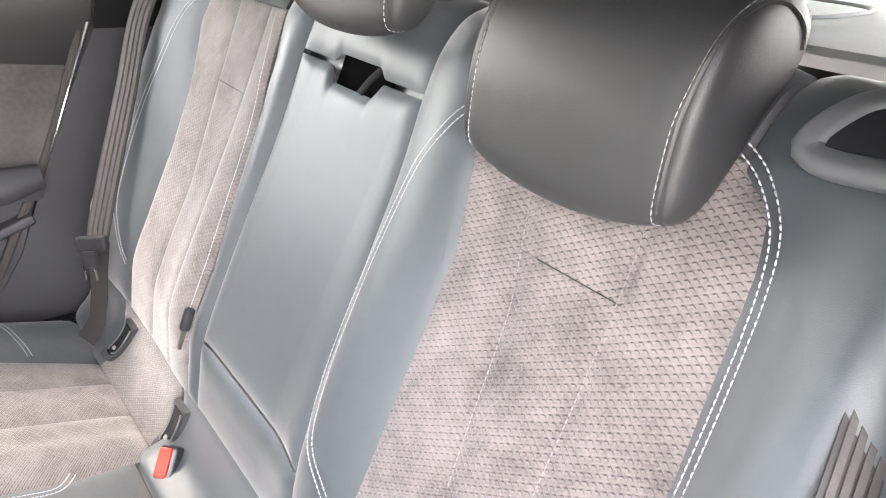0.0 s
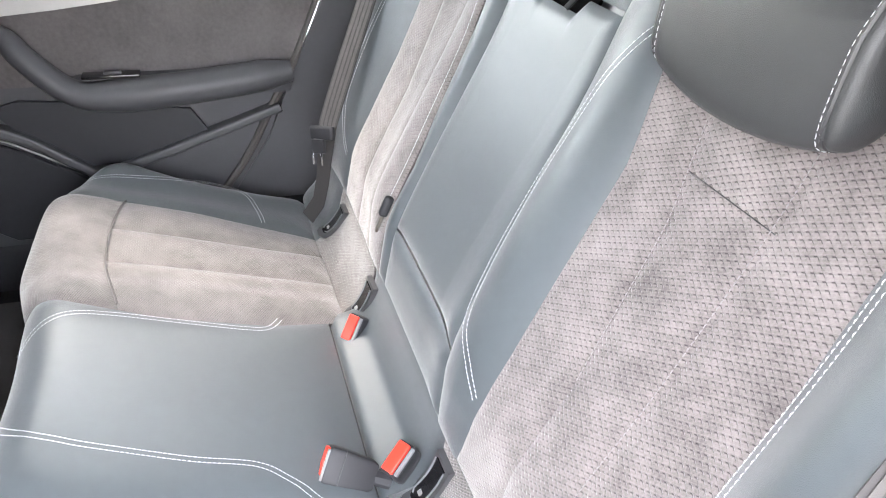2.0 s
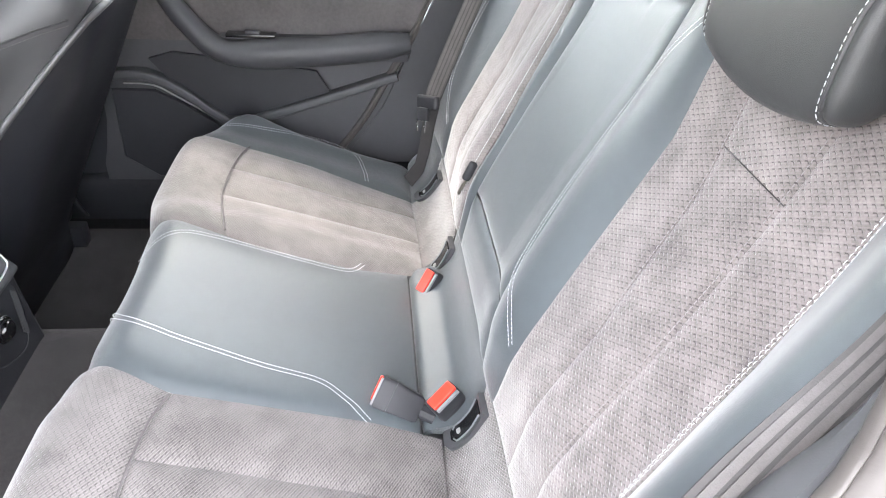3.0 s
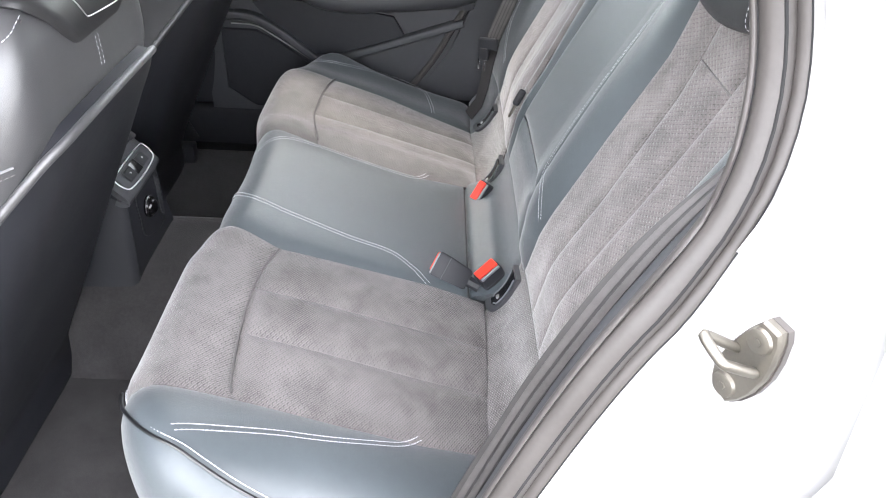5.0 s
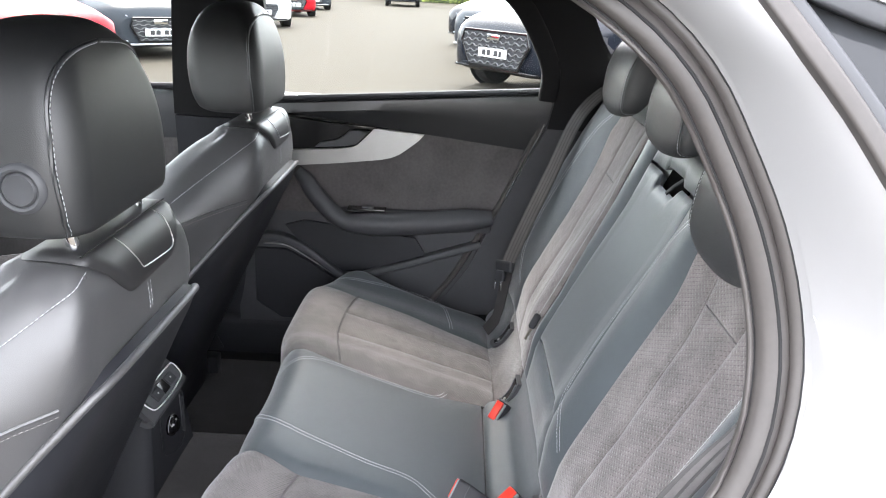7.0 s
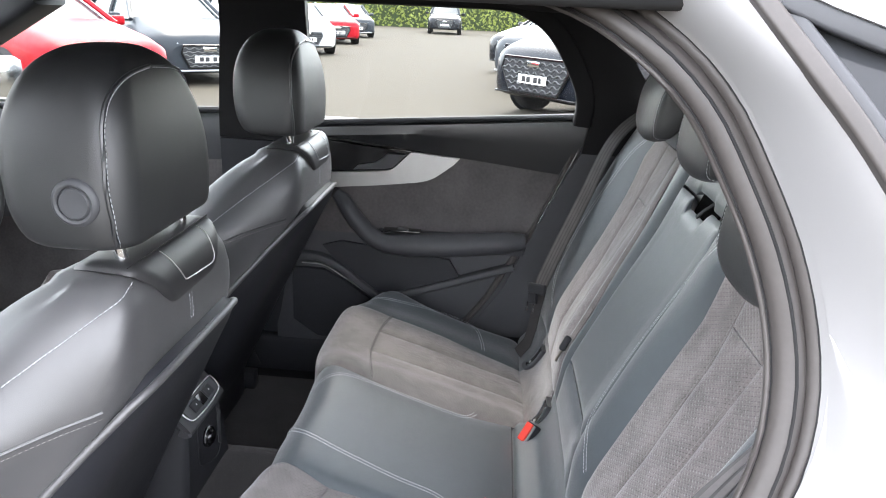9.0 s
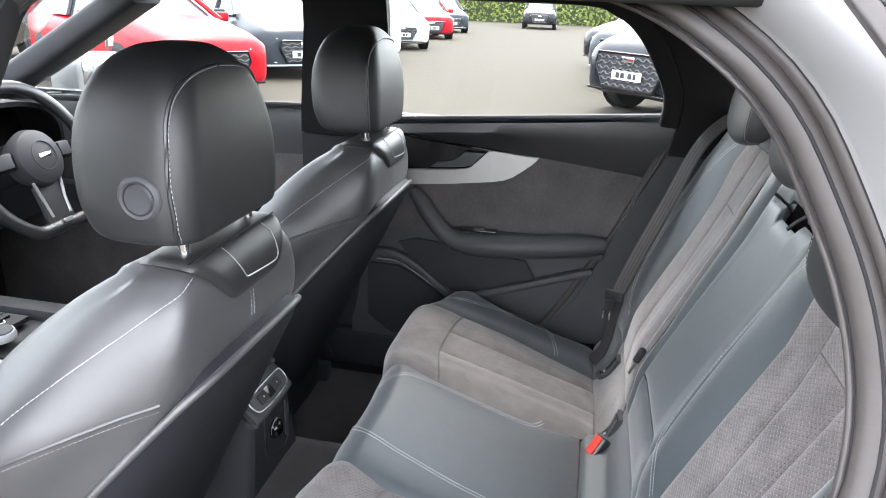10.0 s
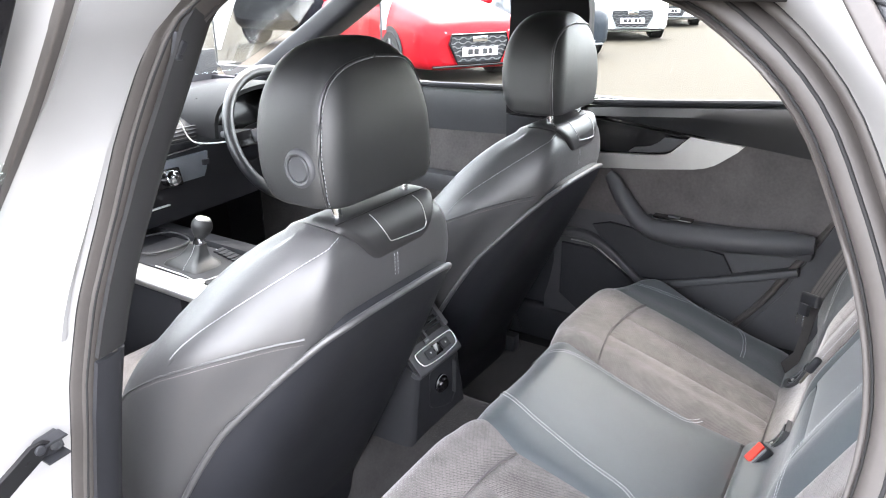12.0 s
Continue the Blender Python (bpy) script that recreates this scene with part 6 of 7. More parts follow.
def anchor_tag(x0, x1, s1, label):
    """A curved cover across the heel strip, from the cushion's seam at x0 to the backrest at x1."""
    at = back_at(x0, 0.03)
    ob = thing("anchor_cover", tuple(at), label, "anchor cover", "anchor covers")
    def strip(half, off, sa, sb, n=16, m=5):
        g = []
        for k in np.linspace(0, 1, n):
            q = sa + (sb - sa) * k
            x = x0 + (x1 - x0) * (q - 0.03) / (s1 - 0.03)
            e = 0.004
            nn = unit(np.cross(back_at(x, q + e) - back_at(x, q - e), (1, 0, 0)))
            nn = nn if nn[1] + nn[2] > 0 else -nn
            rim = 1 - 0.45 * max(0, 1 - k / 0.10) ** 2
            g.append([back_at(x + half * rim * u, q) + nn * (off) for u in np.linspace(-1, 1, m)])
        return g
    part("plate", sheet(strip(0.0185, 0.0105, 0.026, s1), 0.008), PLASTIC_GREY, ob, "dark moulded cover plate", None, 60)
    part("inset", sheet(strip(0.0115, 0.0120, 0.040, s1 - 0.006), 0.003), PLASTIC_GLOSS, ob, "recessed black flap")
    for sg in (-1, 1):
        g = strip(0.0125 * sg, 0.0124, 0.046, s1 - 0.008, 14, 2)
        part("rim", tube([r[1] for r in g], 0.0012, 6), HANDLE_GREY, ob, "mid-grey edge line")
    c = arr(strip(0.004, 0.0128, 0.060, 0.060, 2, 3))[0, 1]
    part("symbol", rbox(tuple(c), (0.007, 0.006, 0.003), 0.001, (-40, 0, 0)), SATIN, ob, "small pale symbol")
    return ob


for x0, x1, s1 in ((-0.203, -0.224, 0.130), (-0.468, -0.470, 0.118), (0.166, 0.142, 0.124), (0.436, 0.375, 0.128)):
    anchor_tag(x0, x1, s1, "dark plastic child seat anchor cover at the seat joint")


# near belt, slack down the door side of the seat
belt([(-0.545, -0.235, 1.117), (-0.562, -0.164, 1.061), (-0.580, -0.113, 0.996), (-0.597, -0.060, 0.931), (-0.612, -0.008, 0.841), (-0.625, 0.047, 0.721), (-0.640, 0.097, 0.581)],
     [(0.25, 0.62, -0.75), (0.22, 0.65, -0.70), (0.15, 0.72, 0.65), (0.10, 0.78, 0.60), (0.10, 0.85, 0.50), (0.05, 0.9, 0.4), (0.05, 0.9, 0.4)], "dark striped belt webbing hanging beside the seat")


def over_back(x, z, off):
    p = back_at(x, Z(z))
    return p + np.array([0, 0.89, 0.45]) * off


# far belt, drawn down to its tongue
belt([(0.585, -0.205, 1.125), (0.556, -0.150, 1.085), (0.538, -0.112, 1.03), (0.506, -0.070, 0.93), (0.474, -0.022, 0.82), (0.455, 0.010, 0.74), (0.450, 0.018, 0.715)], [(0.8, 0.5, 0.2)] + [(0.70, 0.62, 0.3)] * 6, "dark striped belt webbing drawn over the far bolster", 0.037)
solo("seat_belt", sheet([[over_back(0.452 + 0.045 * (0.70 - z) / 0.2 + 0.016 * u, z, o + 0.008 * u) for z, o in ((0.70, 0.036), (0.65, 0.032), (0.59, 0.030), (0.54, 0.026), (0.505, 0.022))] for u in np.linspace(-1, 1, 5)], 0.0016), WEBBING, "black lower belt webbing at the far seat", "seat belt")
tg = thing("belt_tongue", (0.45, 0.02, 0.70), "black belt tongue with steel blade, hanging on the belt", "belt tongue")
c = np.array([0.450, 0.026, 0.710])
part("grip", rbox(tuple(c), (0.056, 0.013, 0.026), 0.006, (10, 12, 38), 3), PLASTIC_DARK, tg, "black plastic grip")
part("neck", rbox(tuple(c + (-0.006, 0.008, -0.022)), (0.028, 0.010, 0.026), 0.004, (10, 12, 38)), PLASTIC_DARK, tg)
for sg in (-1, 1):
    part("blade", rbox(tuple(c + (-0.010 + sg * 0.005, 0.012 + sg * 0.007, -0.044)), (0.004, 0.002, 0.024), 0.001, (10, 12, 38)), CHROME, tg, "bright steel blade")
tg = thing("belt_tongue", (0.19, 0.0, 0.70), "black centre belt tongue tucked beside the armrest", "belt tongue")
c = back_at(0.165, Z(0.735)) + (-0.032, 0.012, -0.014)
part("grip", rbox(tuple(c), (0.012, 0.013, 0.032), 0.0055, (24, 0, 8), 3), PLASTIC_DARK, tg, "black plastic grip")
part("blade", rbox(tuple(c + (0, 0.010, -0.027)), (0.006, 0.004, 0.026), 0.001, (24, 0, 8)), STEEL, tg, "pale steel blade")

# backrest release handles on the shoulders
for sg in (-1, 1):
    ob = thing("release_handle", (sg * 0.53, -0.214, 1.10), "grey plastic backrest release surround with dark recess", "release handle", "release handles")
    def on_top(x, s, off):
        e = 0.003
        n = unit(np.cross(back_at(sg * x, s + e) - back_at(sg * x, s - e), (1, 0, 0)))
        return back_at(sg * x, s) + (n if n[2] > 0 else -n) * off
    loop = smooth_path([on_top(x, BACK_L - d, 0.010) for x, d in ((0.476, 0.095), (0.482, 0.078), (0.497, 0.062), (0.525, 0.055), (0.560, 0.055), (0.582, 0.062), (0.588, 0.078), (0.578, 0.096), (0.545, 0.102), (0.505, 0.103), (0.485, 0.101))], 70, True)
    part("surround", sweep(loop, rrect(0.0105, 0.0065, 0.006, 4), (0, 0.35, 0.93), True), HANDLE_GREY, ob, "grey rounded surround")
    part("recess", sheet([[on_top(x, BACK_L - d, 0.0110) for x in np.linspace(0.486, 0.578, 12)] for d in np.linspace(0.095, 0.064, 6)], 0.003), PLASTIC_DARK, ob, "dark recess floor")
    part("lever", sheet([[on_top(x, BACK_L - d, 0.0130) for x in np.linspace(0.530, 0.570, 8)] for d in np.linspace(0.086, 0.070, 5)], 0.002), PLASTIC_GREY, ob, "dark pull lever")

# load cover behind the seat
cover = thing("load_cover", (0, -0.9, 0.625), "pale grey roller load cover behind the seat", "load cover")
part("sheet", sheet([[(x, y, 1.139 - 0.004 * math.cos(x * 5)) for x in np.linspace(-0.60, 0.60, 12)] for y in np.linspace(-0.328, -1.40, 10)], 0.006), COVER, cover)
part("cassette", sweep([(x, -0.330, 1.100) for x in np.linspace(-0.60, 0.60, 8)], rrect(0.042, 0.020, 0.014), (0, 0, 1)), BLACK_TRIM, cover, "black roller cassette")
part("grip_frame", sweep(smooth_path([(-0.325, -0.42, 1.145), (-0.20, -0.42, 1.145), (-0.20, -0.60, 1.145), (-0.325, -0.60, 1.145)], 40, True), rrect(0.0025, 0.0018, 0.001, 2), (0, 0, 1), True), HANDLE_GREY, cover, "thin grip outline")
for sg in (-1, 1):
    part("side_post", rbox((sg * 0.575, -0.385, 0.87), (0.03, 0.05, 0.49), 0.01), PLASTIC_DARK, cover)

# door striker on the rear jamb, check strap and pillar cap
st = thing("door_striker", (-0.757, -0.060, 0.947), "plated steel door striker bolted to the white jamb", "door striker")
SM = Matrix.LocRotScale((-0.757, -0.060, 0.947), None, None) @ look((0, 0, 0), (0.45, -0.89, 0.0)).to_3x3().to_4x4() @ pose(0, 0, 0, 0, 0, -13)
outline = [(-0.0067, 0.0349), (0.0055, 0.0362), (0.0095, 0.030), (0.0140, 0.014), (0.0160, 0.0), (0.0150, -0.018), (0.0115, -0.031), (0.0060, -0.0412), (-0.0070, -0.0409), (-0.0120, -0.034), (-0.0158, -0.024), (-0.0160, -0.008), (-0.0145, 0.006), (-0.0115, 0.021)]
part("plate", moved(rings([[(p * k, q * k, z) for p, q in outline] for z, k in ((-0.006, 0.98), (-0.005, 1.0), (0.0015, 1.0), (0.0035, 0.94))]), SM), STEEL, st, "faceted plated base plate", None, 30)
part("gasket", moved(rings([[(p * k + 0.0008, q * k - 0.0006, z) for p, q in outline] for z, k in ((-0.008, 1.03), (-0.003, 1.03))]), SM), RUBBER, st, "thin dark gasket")
for b in (-0.0284, 0.0214):
    bolt = part("bolt", moved(lathe([(0.0020, 0.0042), (0.0028, 0.0062), (0.0062, 0.0066), (0.0085, 0.0058), (0.0094, 0.0035)], (-0.001, b, 0), (0, 0, 1), 20), SM), STEEL, st, "round bolt head")
    part("socket", moved(lathe([(0.0006, 0.0050), (0.0030, 0.0052), (0.0030, 0.0070), (0.0024, 0.0071)], (-0.001, b, 0), (0, 0, 1), 6), SM), STEEL, bolt, "star-shaped bolt socket")
part("loop", moved(tube(smooth_path([(0.0098, -0.0010, 0.0), (0.0082, 0.0020, 0.008), (0.0020, 0.0100, 0.026), (-0.0010, 0.0118, 0.030), (-0.0170, 0.0140, 0.030), (-0.0200, 0.0125, 0.026), (-0.0120, 0.0040, 0.008), (-0.0090, 0.0008, 0.0)], 50), 0.0036, 10), SM), STEEL, st, "plated steel loop")

ck = thing("check_strap", (-0.70, 0.70, 0.80), "black steel door check strap bolted to the centre pillar", "door check")
part("bracket", prism([(-0.746, 0.856), (-0.742, 0.834), (-0.752, 0.830), (-0.772, 0.833), (-0.782, 0.842), (-0.770, 0.853)], 0.699, 0.712, "y", 0.002), PLASTIC_DARK, ck, "black folded bracket")
for z0, z1 in ((0.8565, 0.8535), (0.8325, 0.8300)):
    part("flange", prism([(-0.744, z0), (-0.742, z1), (-0.770, z1 - 0.002), (-0.770, z0 - 0.002)], 0.686, 0.704, "y", 0.001), PLASTIC_DARK, ck, "turned-out flange")
part("bolt", lathe([(0.0015, 0.0), (0.0075, 0.0), (0.0070, 0.004), (0.0042, 0.005), (0.0040, 0.003), (0.0015, 0.003)], (-0.753, 0.699, 0.843), (0, -1, 0), 14), PLASTIC_GREY, ck, "round rivet head")
stamp = part("arm", prism([(-0.760, 0.854), (-0.768, 0.860), (-0.782, 0.860), (-0.800, 0.850), (-0.840, 0.828), (-0.900, 0.796), (-0.900, 0.772), (-0.840, 0.802), (-0.806, 0.820), (-0.786, 0.832), (-0.768, 0.842)], 0.688, 0.695, "y", 0.0015), BLACK_TRIM, ck, "stamped black arm")
part("pivot", lathe([(0.001, 0.0), (0.0062, 0.0), (0.0062, 0.002), (0.005, 0.003), (0.001, 0.003)], (-0.775, 0.688, 0.852), (0, -1, 0), 14), PLASTIC_DARK, stamp, "pivot head")
part("hole", lathe([(0.0005, 0.0), (0.0030, 0.0), (0.0030, 0.0012), (0.0005, 0.0012)], (-0.790, 0.6885, 0.842), (0, -1, 0), 10), BLACK_TRIM, stamp, "small punched hole")
cap = thing("pillar_hook", (-0.588, 0.60, 1.284), "small black clothes hook on the pillar trim", "hook")
part("base", rbox((-0.5885, 0.5935, 1.2795), (0.017, 0.009, 0.030), 0.0044, (6, 14, 22), 5), PLASTIC_DARK, cap, "oval black base")
part("nib", rbox((-0.589, 0.591, 1.279), (0.013, 0.010, 0.018), 0.0048, (24, 14, 22), 5), PLASTIC_DARK, cap, "rounded hook nib")

mat = solo("floor_mat", sheet([[(x, y + 0.02 * math.sin(7 * x), floor_z(x, y) + 0.009) for x in np.linspace(-0.62, 0.17, 30)] for y in np.linspace(0.46, 0.86, 12)], 0.007, True), MAT_PILE, "charcoal velour mat over floor and tunnel", "floor mat")
solo("floor_mat", sheet([[(x, y, floor_z(x, y) + 0.009) for x in np.linspace(0.20, 0.64, 16)] for y in np.linspace(0.46, 0.86, 12)], 0.007, True), MAT_PILE, "charcoal velour mat in the far footwell", "floor mat")


# ---- outside: forecourt, hedge and parked cars ----
ASPHALT = surface("pale_worn_tarmac", (0.050, 0.043, 0.032), 0.9, vary=0.10, vscale=0.35, grain=0.6, gscale=60, gdist=0.006, spec=0.2)
PAINTS = {
    "red": surface("red_car_paint", (0.30, 0.006, 0.012), 0.34, vary=0.04, vscale=2, coat=0.0, spec=0.14),
    "grey": surface("dark_grey_car_paint", (0.026, 0.031, 0.038), 0.30, metal=0.0, vary=0.05, vscale=2, coat=0.0, spec=0.16),
    "white": surface("white_parked_car_paint", (0.78, 0.79, 0.80), 0.25, vary=0.03, vscale=2, coat=0.6),
    "black": surface("black_car_paint", (0.010, 0.011, 0.014), 0.2, vary=0.05, vscale=2, coat=0.0, spec=0.3),
    "blue": surface("grey_blue_car_paint", (0.008, 0.010, 0.015), 0.25, metal=0.0, vary=0.05, vscale=2, coat=0.0, spec=0.22),
}
CAR_GLASS = surface("dark_car_glass", (0.035, 0.045, 0.05), 0.12, vary=0.1, vscale=2, spec=0.4)
TYRE = surface("tyre_rubber", (0.016, 0.016, 0.017), 0.8, vary=0.15, vscale=20)
ALLOY = surface("grey_alloy", (0.42, 0.43, 0.45), 0.35, metal=0.8, vary=0.08, vscale=10)
GRILLE_BAR = surface("grey_grille_bar", (0.13, 0.13, 0.135), 0.4, metal=0.3, vary=0.08, vscale=10)
LAMP_GLASS = surface("pale_lamp_glass", (0.62, 0.66, 0.70), 0.12, vary=0.15, vscale=14, coat=0.5)
PLATE = surface("white_number_plate", (0.80, 0.80, 0.78), 0.45, vary=0.03, vscale=20)
PLATE_INK = surface("black_plate_ink", (0.02, 0.02, 0.022), 0.6, vary=0.05)
PAPER = surface("pale_blue_price_card", (0.55, 0.66, 0.72), 0.7, vary=0.06, vscale=9)
ground = solo("ground", sheet([[(x, y, 0.0) for x in (-900, -60, -12, 0, 12, 60, 300, 900)] for y in (-900, -60, -12, 0, 12, 60, 300, 900)], 0.3, True), ASPHALT, "pale worn tarmac forecourt", "ground", kind="structure", at=(0, 0, 0))


def parked_car(xf, yf, heading, paint, label, L=4.4, W=1.82, H=1.46, suv=0.0, grille=0.5, plate=True, card=False):
    """A parked car whose front centre stands at (xf, yf); heading: the way its nose points, in degrees from +x."""
    ob = thing("parked_car", (xf, yf, 0), label, "car", "parked cars")
    base = PAINTS[paint]
    m = Matrix.Translation((xf, yf, 0)) @ Matrix.Rotation(radians(heading), 4, "Z")
    hw = W / 2
    def put(name, piece, mat, par=None, lab="", sharp=38):
        return part(name, moved(piece, m), mat, par or ob, lab, None, sharp)
    # stations from the nose (0) to the tail (-L): bottom, shoulder height, top of the deck, half width
    st = [(0.0, 0.27, 0.55, 0.64, 0.66), (-0.02, 0.22, 0.61, 0.70, 0.76), (-0.08, 0.19, 0.68, 0.765, 0.86), (-0.22, 0.18, 0.73, 0.825, 0.93), (-0.55, 0.18, 0.78, 0.905, 0.98), (-1.0, 0.18, 0.82, 0.985, 1.0), (-1.35, 0.18, 0.86, 1.02, 1.0),
          (-2.2, 0.18, 0.88, 0.99, 1.0), (-3.2, 0.18, 0.91, 1.01, 1.0), (-L + 0.5, 0.20, 0.93, 1.03, 0.98), (-L + 0.12, 0.26, 0.92, 1.02, 0.92), (-L, 0.36, 0.86, 0.95, 0.82)]
    k = 1 + 0.16 * suv
    rs = []
    for x, b, s, d, wf in st:
        b = b * (1 + 0.5 * suv)
        w_ = hw * wf
        half = [(0, b), (0.7 * w_, b), (0.96 * w_, b + 0.06), (w_, 0.5 * (b + s * k)), (w_ * 0.995, s * k - 0.04), (w_ * 0.95, s * k), (w_ * 0.80, d * k - 0.02), (w_ * 0.5, d * k), (0, d * k + 0.012)]
        q = smooth_path(half + [(-a, c) for a, c in half[-2:0:-1]], 56, True)
        rs.append([(x, a, c) for a, c in q])
    fine = np.stack([smooth_path(arr(rs)[:, j], 44) for j in range(56)], 1)
    put("bodywork", rings(fine), base, None, "", 60)
    # cabin: glass sides, then the roof
    g0, g1, r0, r1 = -1.20, -L + 0.10, -1.95, -L + 0.75
    zb, zt = 0.965 * k, H - 0.02
    cab = []
    for z, f in ((zb, 0.0), (0.5 * (zb + zt), 0.5), (zt, 1.0)):
        a0, a1, ww = g0 + (r0 - g0) * f, g1 + (r1 - g1) * f, hw * (0.90 - 0.20 * f)
        cab.append([(a0, -ww * 0.80, z), (a0 - 0.10, -ww, z), ((a0 + a1) / 2, -ww * 1.02, z), (a1 + 0.08, -ww * 0.96, z), (a1, -ww * 0.8, z), (a1, ww * 0.8, z), (a1 + 0.08, ww * 0.96, z), ((a0 + a1) / 2, ww * 1.02, z), (a0 - 0.10, ww, z), (a0, ww * 0.80, z), (a0 + 0.10 * (1 - f), 0, z)])
    put("cabin_glass", rings(cab), CAR_GLASS, None, "dark tinted cabin glass", 25)
    roof = [[(x, a * hw * 0.72, H - 0.035 * a * a - 0.05 * ((x - (r0 + r1) / 2) / ((r0 - r1) / 2)) ** 2) for a in np.linspace(-1, 1, 7)] for x in np.linspace(r0 + 0.04, r1 - 0.04, 7)]
    put("roof", sheet(roof, 0.03, True), base)
    for sg in (-1, 1):
        put("screen_pillar", tube([(g0 + 0.02, sg * hw * 0.90, zb), (r0 + 0.02, sg * hw * 0.70, zt)], 0.035, 6), base)
        put("side_pillar", tube([(-2.35, sg * hw * 0.925, zb), (-2.42, sg * hw * 0.72, zt)], 0.035, 6), PLASTIC_DARK)
        put("tail_pillar", tube([(g1, sg * hw * 0.84, zb), (r1, sg * hw * 0.68, zt)], 0.06, 6), base)
        put("mirror", rbox((-1.45, sg * (hw + 0.09), 1.0 * k), (0.11, 0.19, 0.13), 0.04, seg=3), base)
        # lamps
        lamp = put("headlight", rings([[(x - 0.50 * max(0, a - 0.56), sg * hw * a, z * k) for a, z in ((0.50, 0.610), (0.68, 0.615), (0.84, 0.635), (0.885, 0.690), (0.76, 0.685), (0.54, 0.665))] for x in (-0.16, -0.005)]), LAMP_GLASS, None, "pale clear headlight", 30)
        vent = put("bumper_vent", rings([[(x - 0.45 * max(0, a - 0.56), sg * hw * a, z * k) for a, z in ((0.60, 0.30), (0.82, 0.30), (0.86, 0.34), (0.82, 0.48), (0.64, 0.45))] for x in (-0.20, 0.000)]), PLASTIC_DARK, None, "dark bumper vent")
        put("vent_blade", tube([(0.005, sg * hw * 0.56, 0.285 * k), (-0.055, sg * hw * 0.70, 0.285 * k), (-0.135, sg * hw * 0.86, 0.33 * k), (-0.120, sg * hw * 0.83, 0.47 * k)], 0.012, 6), ALLOY if paint in ("grey", "blue", "black") else base, vent)
    # grille: a dark six-sided field with a bright frame and bars
    zg, hg, wg = (0.47 + 0.05 * suv) * k, 0.20 + 0.05 * suv, hw * grille
    hexa = [(-wg * 0.72, zg - hg), (wg * 0.72, zg - hg), (wg, zg + hg * 0.2), (wg * 0.92, zg + hg * 0.78), (-wg * 0.92, zg + hg * 0.78), (-wg, zg + hg * 0.2)]
    gr = put("grille", prism([(a, z) for a, z in hexa], -0.20, 0.03, "x", 0.0), PLASTIC_DARK, None, "dark mesh grille")
    put("grille_frame", sweep([(0.033, a, z) for a, z in hexa], oval(0.016, n=6), (1, 0, 0), True), ALLOY if paint == "white" else PLASTIC_GLOSS, gr)
    for i in range(6):
        z = zg - hg * 0.80 + hg * 0.27 * i
        ww = wg * np.interp(z, [zg - hg, zg + hg * 0.2, zg + hg * 0.78], [0.70, 0.95, 0.90])
        n = int(ww / 0.035)
        zig = [(0.036, ww * (2 * j / (2 * n) - 1), z + hg * 0.055 * (1 if (j // 2 + i) % 2 else -1)) for j in range(2 * n + 1)]
        put("grille_bar", sweep(zig, rrect(0.006, 0.010, 0.003), (1, 0, 0)), GRILLE_BAR, gr)
    put("badge", rbox((0.052, 0, zg + hg * 0.50), (0.014, 0.22, 0.07), 0.006), CHROME, gr, "plain chrome badge")
    if plate:
        pl_ = put("number_plate", rbox((0.058, 0, zg - hg * 0.28), (0.012, 0.52, 0.112), 0.004), PLATE, None, "white number plate with dark bars")
        for a, wd in ((-0.15, 0.07), (-0.06, 0.07), (0.07, 0.07), (0.15, 0.05)):
            put("plate_bar", rbox((0.066, a, zg - hg * 0.28), (0.003, wd, 0.07), 0.001), PLATE_INK, pl_)
    put("lower_lip", rbox((-0.02, 0, (0.235 + 0.05 * suv) * k), (0.10, hw * 1.50, 0.03), 0.01), PLASTIC_GLOSS if paint != "grey" else ALLOY)
    if card:
        put("price_card", rbox((-1.62, 0.12, 1.16 * k), (0.01, 0.34, 0.22), 0.002, (0, -58, 0)), PAPER, None, "pale price card in the windscreen")
    rad = 0.325 + 0.05 * suv
    for x in (-0.86, -L + 0.82):
        for sg in (-1, 1):
            c = (x, sg * (hw - 0.10), rad)
            put("wheel_arch", lathe([(0.01, 0.0), (rad + 0.05, 0.0), (rad + 0.05, 0.012), (0.01, 0.012)], (x, sg * (hw - 0.010), rad + 0.01), (0, sg, 0), 22), PLASTIC_DARK)
            wh = put("wheel", lathe([(rad * 0.66, -0.11), (rad * 0.94, -0.11), (rad, -0.08), (rad, 0.08), (rad * 0.95, 0.112), (rad * 0.68, 0.115), (rad * 0.66, 0.09)], c, (0, sg, 0), 24), TYRE, None, "black tyre on an alloy rim")
            rim = [lathe([(0.01, 0.08), (0.06, 0.085), (0.06, 0.10), (0.01, 0.105)], c, (0, sg, 0), 12)]
            for a in range(5):
                an = 2 * math.pi * a / 5 + 0.3
                rim.append(tube([(c[0] + 0.04 * math.cos(an), c[1] + sg * 0.09, c[2] + 0.04 * math.sin(an)), (c[0] + rad * 0.68 * math.cos(an), c[1] + sg * 0.105, c[2] + rad * 0.68 * math.sin(an))], 0.028, 6))
            put("rim", join(*rim), ALLOY, wh)
            put("brake_disc", lathe([(0.01, 0.0), (rad * 0.6, 0.0), (rad * 0.6, 0.02), (0.01, 0.02)], c, (0, sg, 0), 18), PLASTIC_DARK, wh)
    return ob


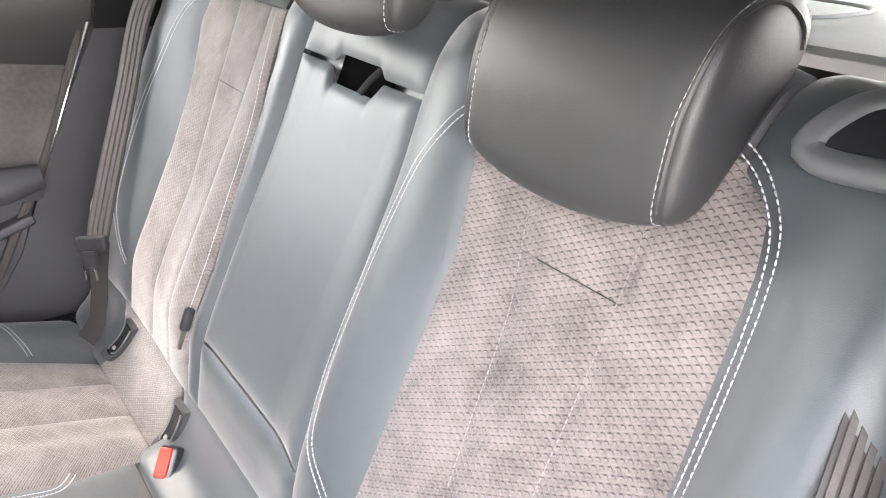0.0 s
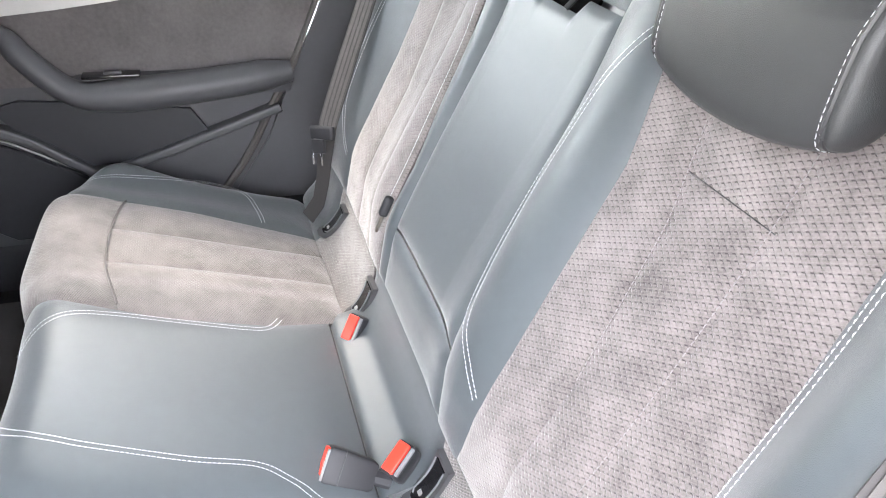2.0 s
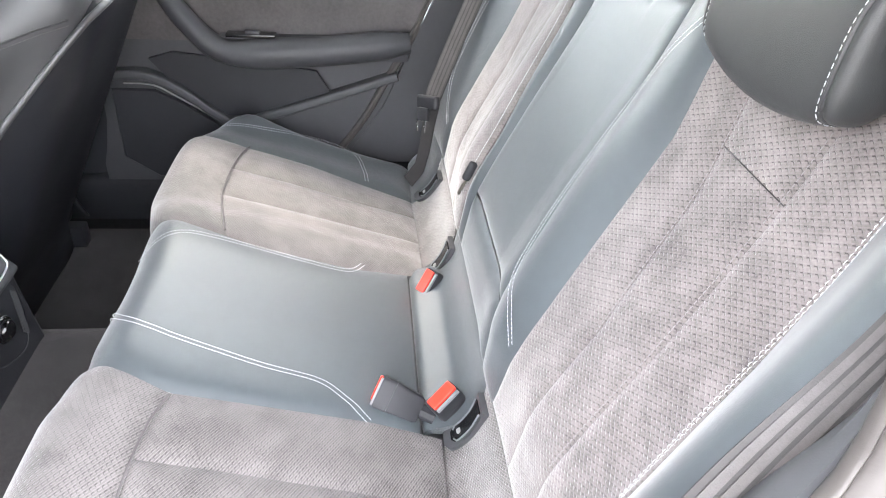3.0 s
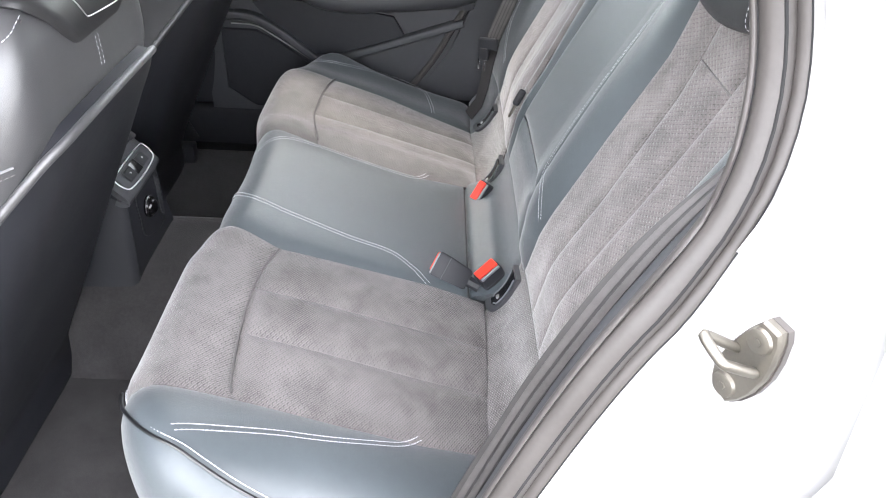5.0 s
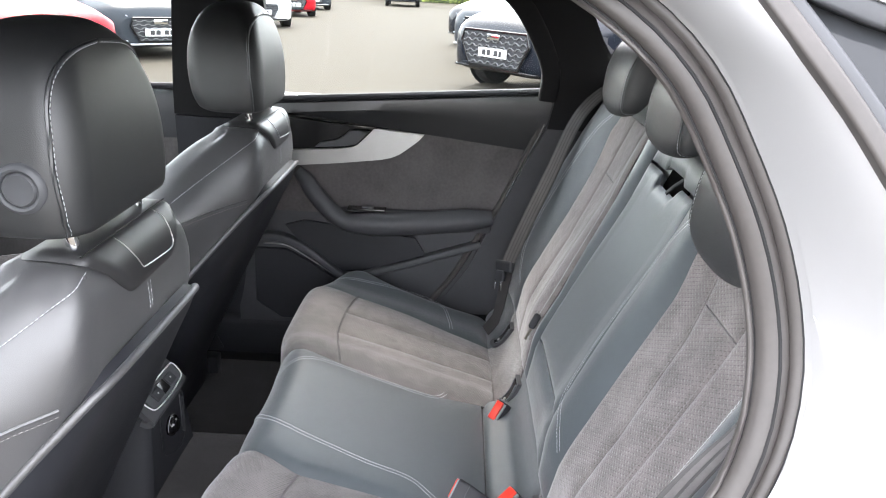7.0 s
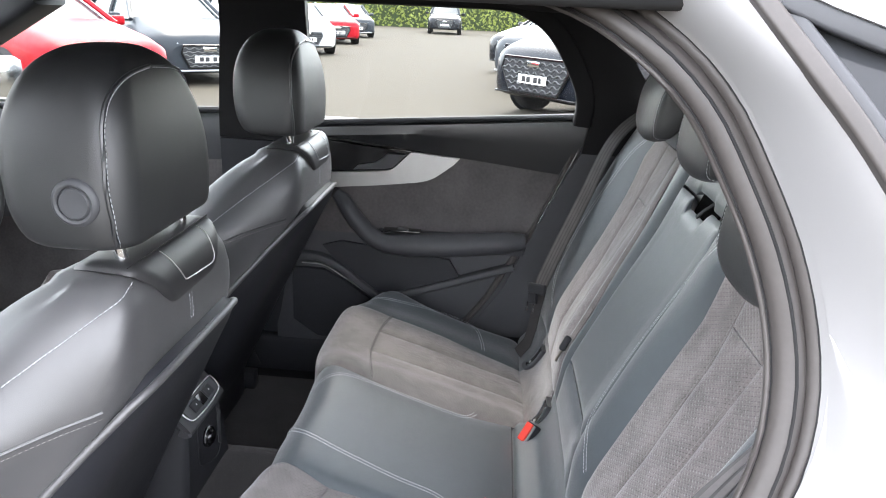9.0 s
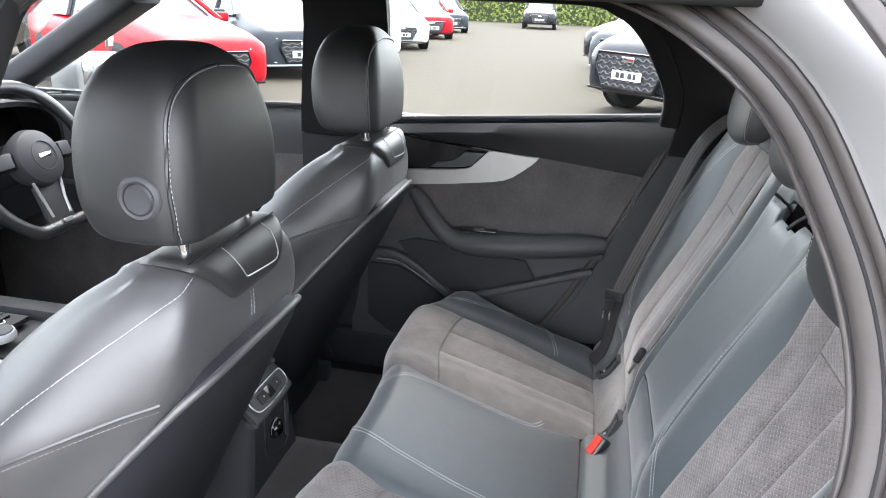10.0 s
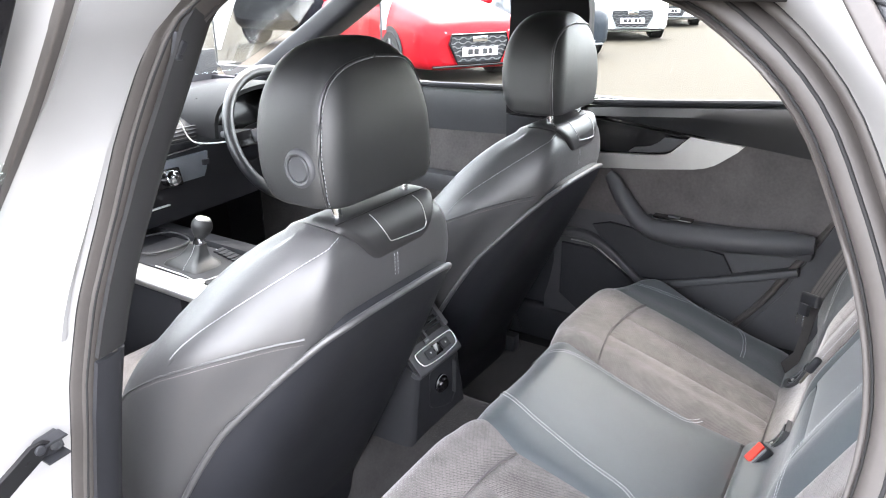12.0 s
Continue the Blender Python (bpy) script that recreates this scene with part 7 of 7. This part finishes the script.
parked_car(7.15, 4.70, 240, "red", "bright red hatchback parked on the forecourt", 4.03, 1.74, 1.42, card=True)
parked_car(10.3, 4.85, 224, "grey", "dark grey hatchback with angular grille", 4.3, 1.82, 1.43, card=True)
parked_car(14.1, 5.0, 216, "white", "white hatchback with black grille", 4.3, 1.8, 1.43, card=True)
parked_car(18.6, 5.5, 206, "white", "white coupe with black grille", 4.2, 1.83, 1.38, card=True)
parked_car(25.0, 6.1, 204, "red", "red coupe parked in the row", 4.2, 1.83, 1.38, card=True)
parked_car(31.5, 6.7, 204, "grey", "grey saloon at the end of the row", 4.6, 1.85, 1.43, card=True)
parked_car(41.8, 3.6, 184, "black", "black off-roader facing the forecourt", 5.05, 1.97, 1.74, 1.0)
parked_car(8.25, -0.30, 131, "blue", "large dark blue off-roader with a wide mesh grille", 5.0, 1.99, 1.70, 1.0, 0.62)
parked_car(11.9, -0.25, 134, "grey", "grey off-roader beside the dark one", 4.9, 1.95, 1.66, 1.0)
parked_car(15.6, -0.1, 138, "black", "black estate in the second row", 4.8, 1.9, 1.5, 0.5)
parked_car(6.0, -3.6, 140, "grey", "dark grey car parked behind", 4.6, 1.85, 1.44)
parked_car(5.0, 10.6, 20, "grey", "dark car seen past the windscreen", 4.5, 1.85, 1.45, plate=False)
parked_car(14.2, 11.4, 8, "black", "black off-roader seen past the windscreen", 5.0, 1.95, 1.75, 1.0)

# hedge along the far edge: dense leaf clumps over a dark core
LEAF = surface("yellow_green_hedge_leaves", (0.19, 0.22, 0.045), 0.6, vary=0.55, vscale=2.2)
HEDGE_CORE = surface("dark_hedge_core", (0.03, 0.045, 0.015), 0.9, vary=0.3, vscale=2)
hedge = thing("hedge", (56, 8, 0), "clipped yellow-green hedge behind the parked cars", "hedge")
core = [[(55.6 + 0.25 * math.sin(3 * y) * (z / 3), y, z) for y in np.linspace(-8, 40, 50)] for z in (0, 0.8, 1.7, 2.6, 3.0)]
part("branches", sheet(core, 1.2), HEDGE_CORE, hedge, "dark inner branches")
rng = np.random.default_rng(4)
lv, lf = [], []
for i in range(7000):
    y, z = rng.uniform(-8, 40), rng.uniform(0.02, 3.15)
    x = 55.35 + 0.25 * math.sin(3 * y) * (z / 3) + rng.normal(0, 0.12)
    a, b, r = rng.uniform(0, 3.14), rng.uniform(-0.9, 0.9), rng.uniform(0.06, 0.16)
    e1 = np.array([0.3 * math.sin(a), math.cos(a), b]) * r
    e2 = np.array([0.3 * math.cos(a), -math.sin(a) * 0.5, 0.9]) * r * 0.7
    k = len(lv)
    c = np.array([x, y, z])
    lv += [c - e1, c - 0.3 * e1 - e2, c + e1, c - 0.3 * e1 + e2 + (-0.04, 0, 0)]
    lf.append((k, k + 1, k + 2, k + 3))
tagged(part("leaves", (lv, lf), LEAF, hedge, "small yellow-green leaves"), kind="stuff")

# white feather flags
CLOTH = surface("white_flag_cloth", (0.78, 0.79, 0.80), 0.8, vary=0.05, vscale=4, grain=0.3, gscale=90, gdist=0.002)
for x, y, h0, wd, yaw in ((6.75, 9.3, 0.25, 0.55, -20), (5.75, 5.2, 0.75, 0.42, -30)):
    fl = thing("feather_flag", (x, y, 0), "white feather flag on a slim pole", "flag", "feather flags")
    d = np.array([math.cos(radians(yaw)), math.sin(radians(yaw)), 0])
    part("pole", tube([(x, y, 0.0), (x, y, 2.2), (x + 0.1, y, 3.2)], 0.012, 8), PLASTIC_GREY, fl)
    part("cloth", sheet([[tuple(np.array([x, y, z]) + d * wd * u * min(1, 0.12 + (z - h0) * 0.9) + np.array([0, 0.03 * math.sin(5 * u + 3 * z), 0])) for u in np.linspace(0.02, 1, 8)] for z in np.linspace(h0, 3.2, 14)], 0.004), CLOTH, fl, "white flag cloth")
    part("foot", rbox((x, y, 0.02), (0.6, 0.4, 0.04), 0.01), PLASTIC_GREY, fl)
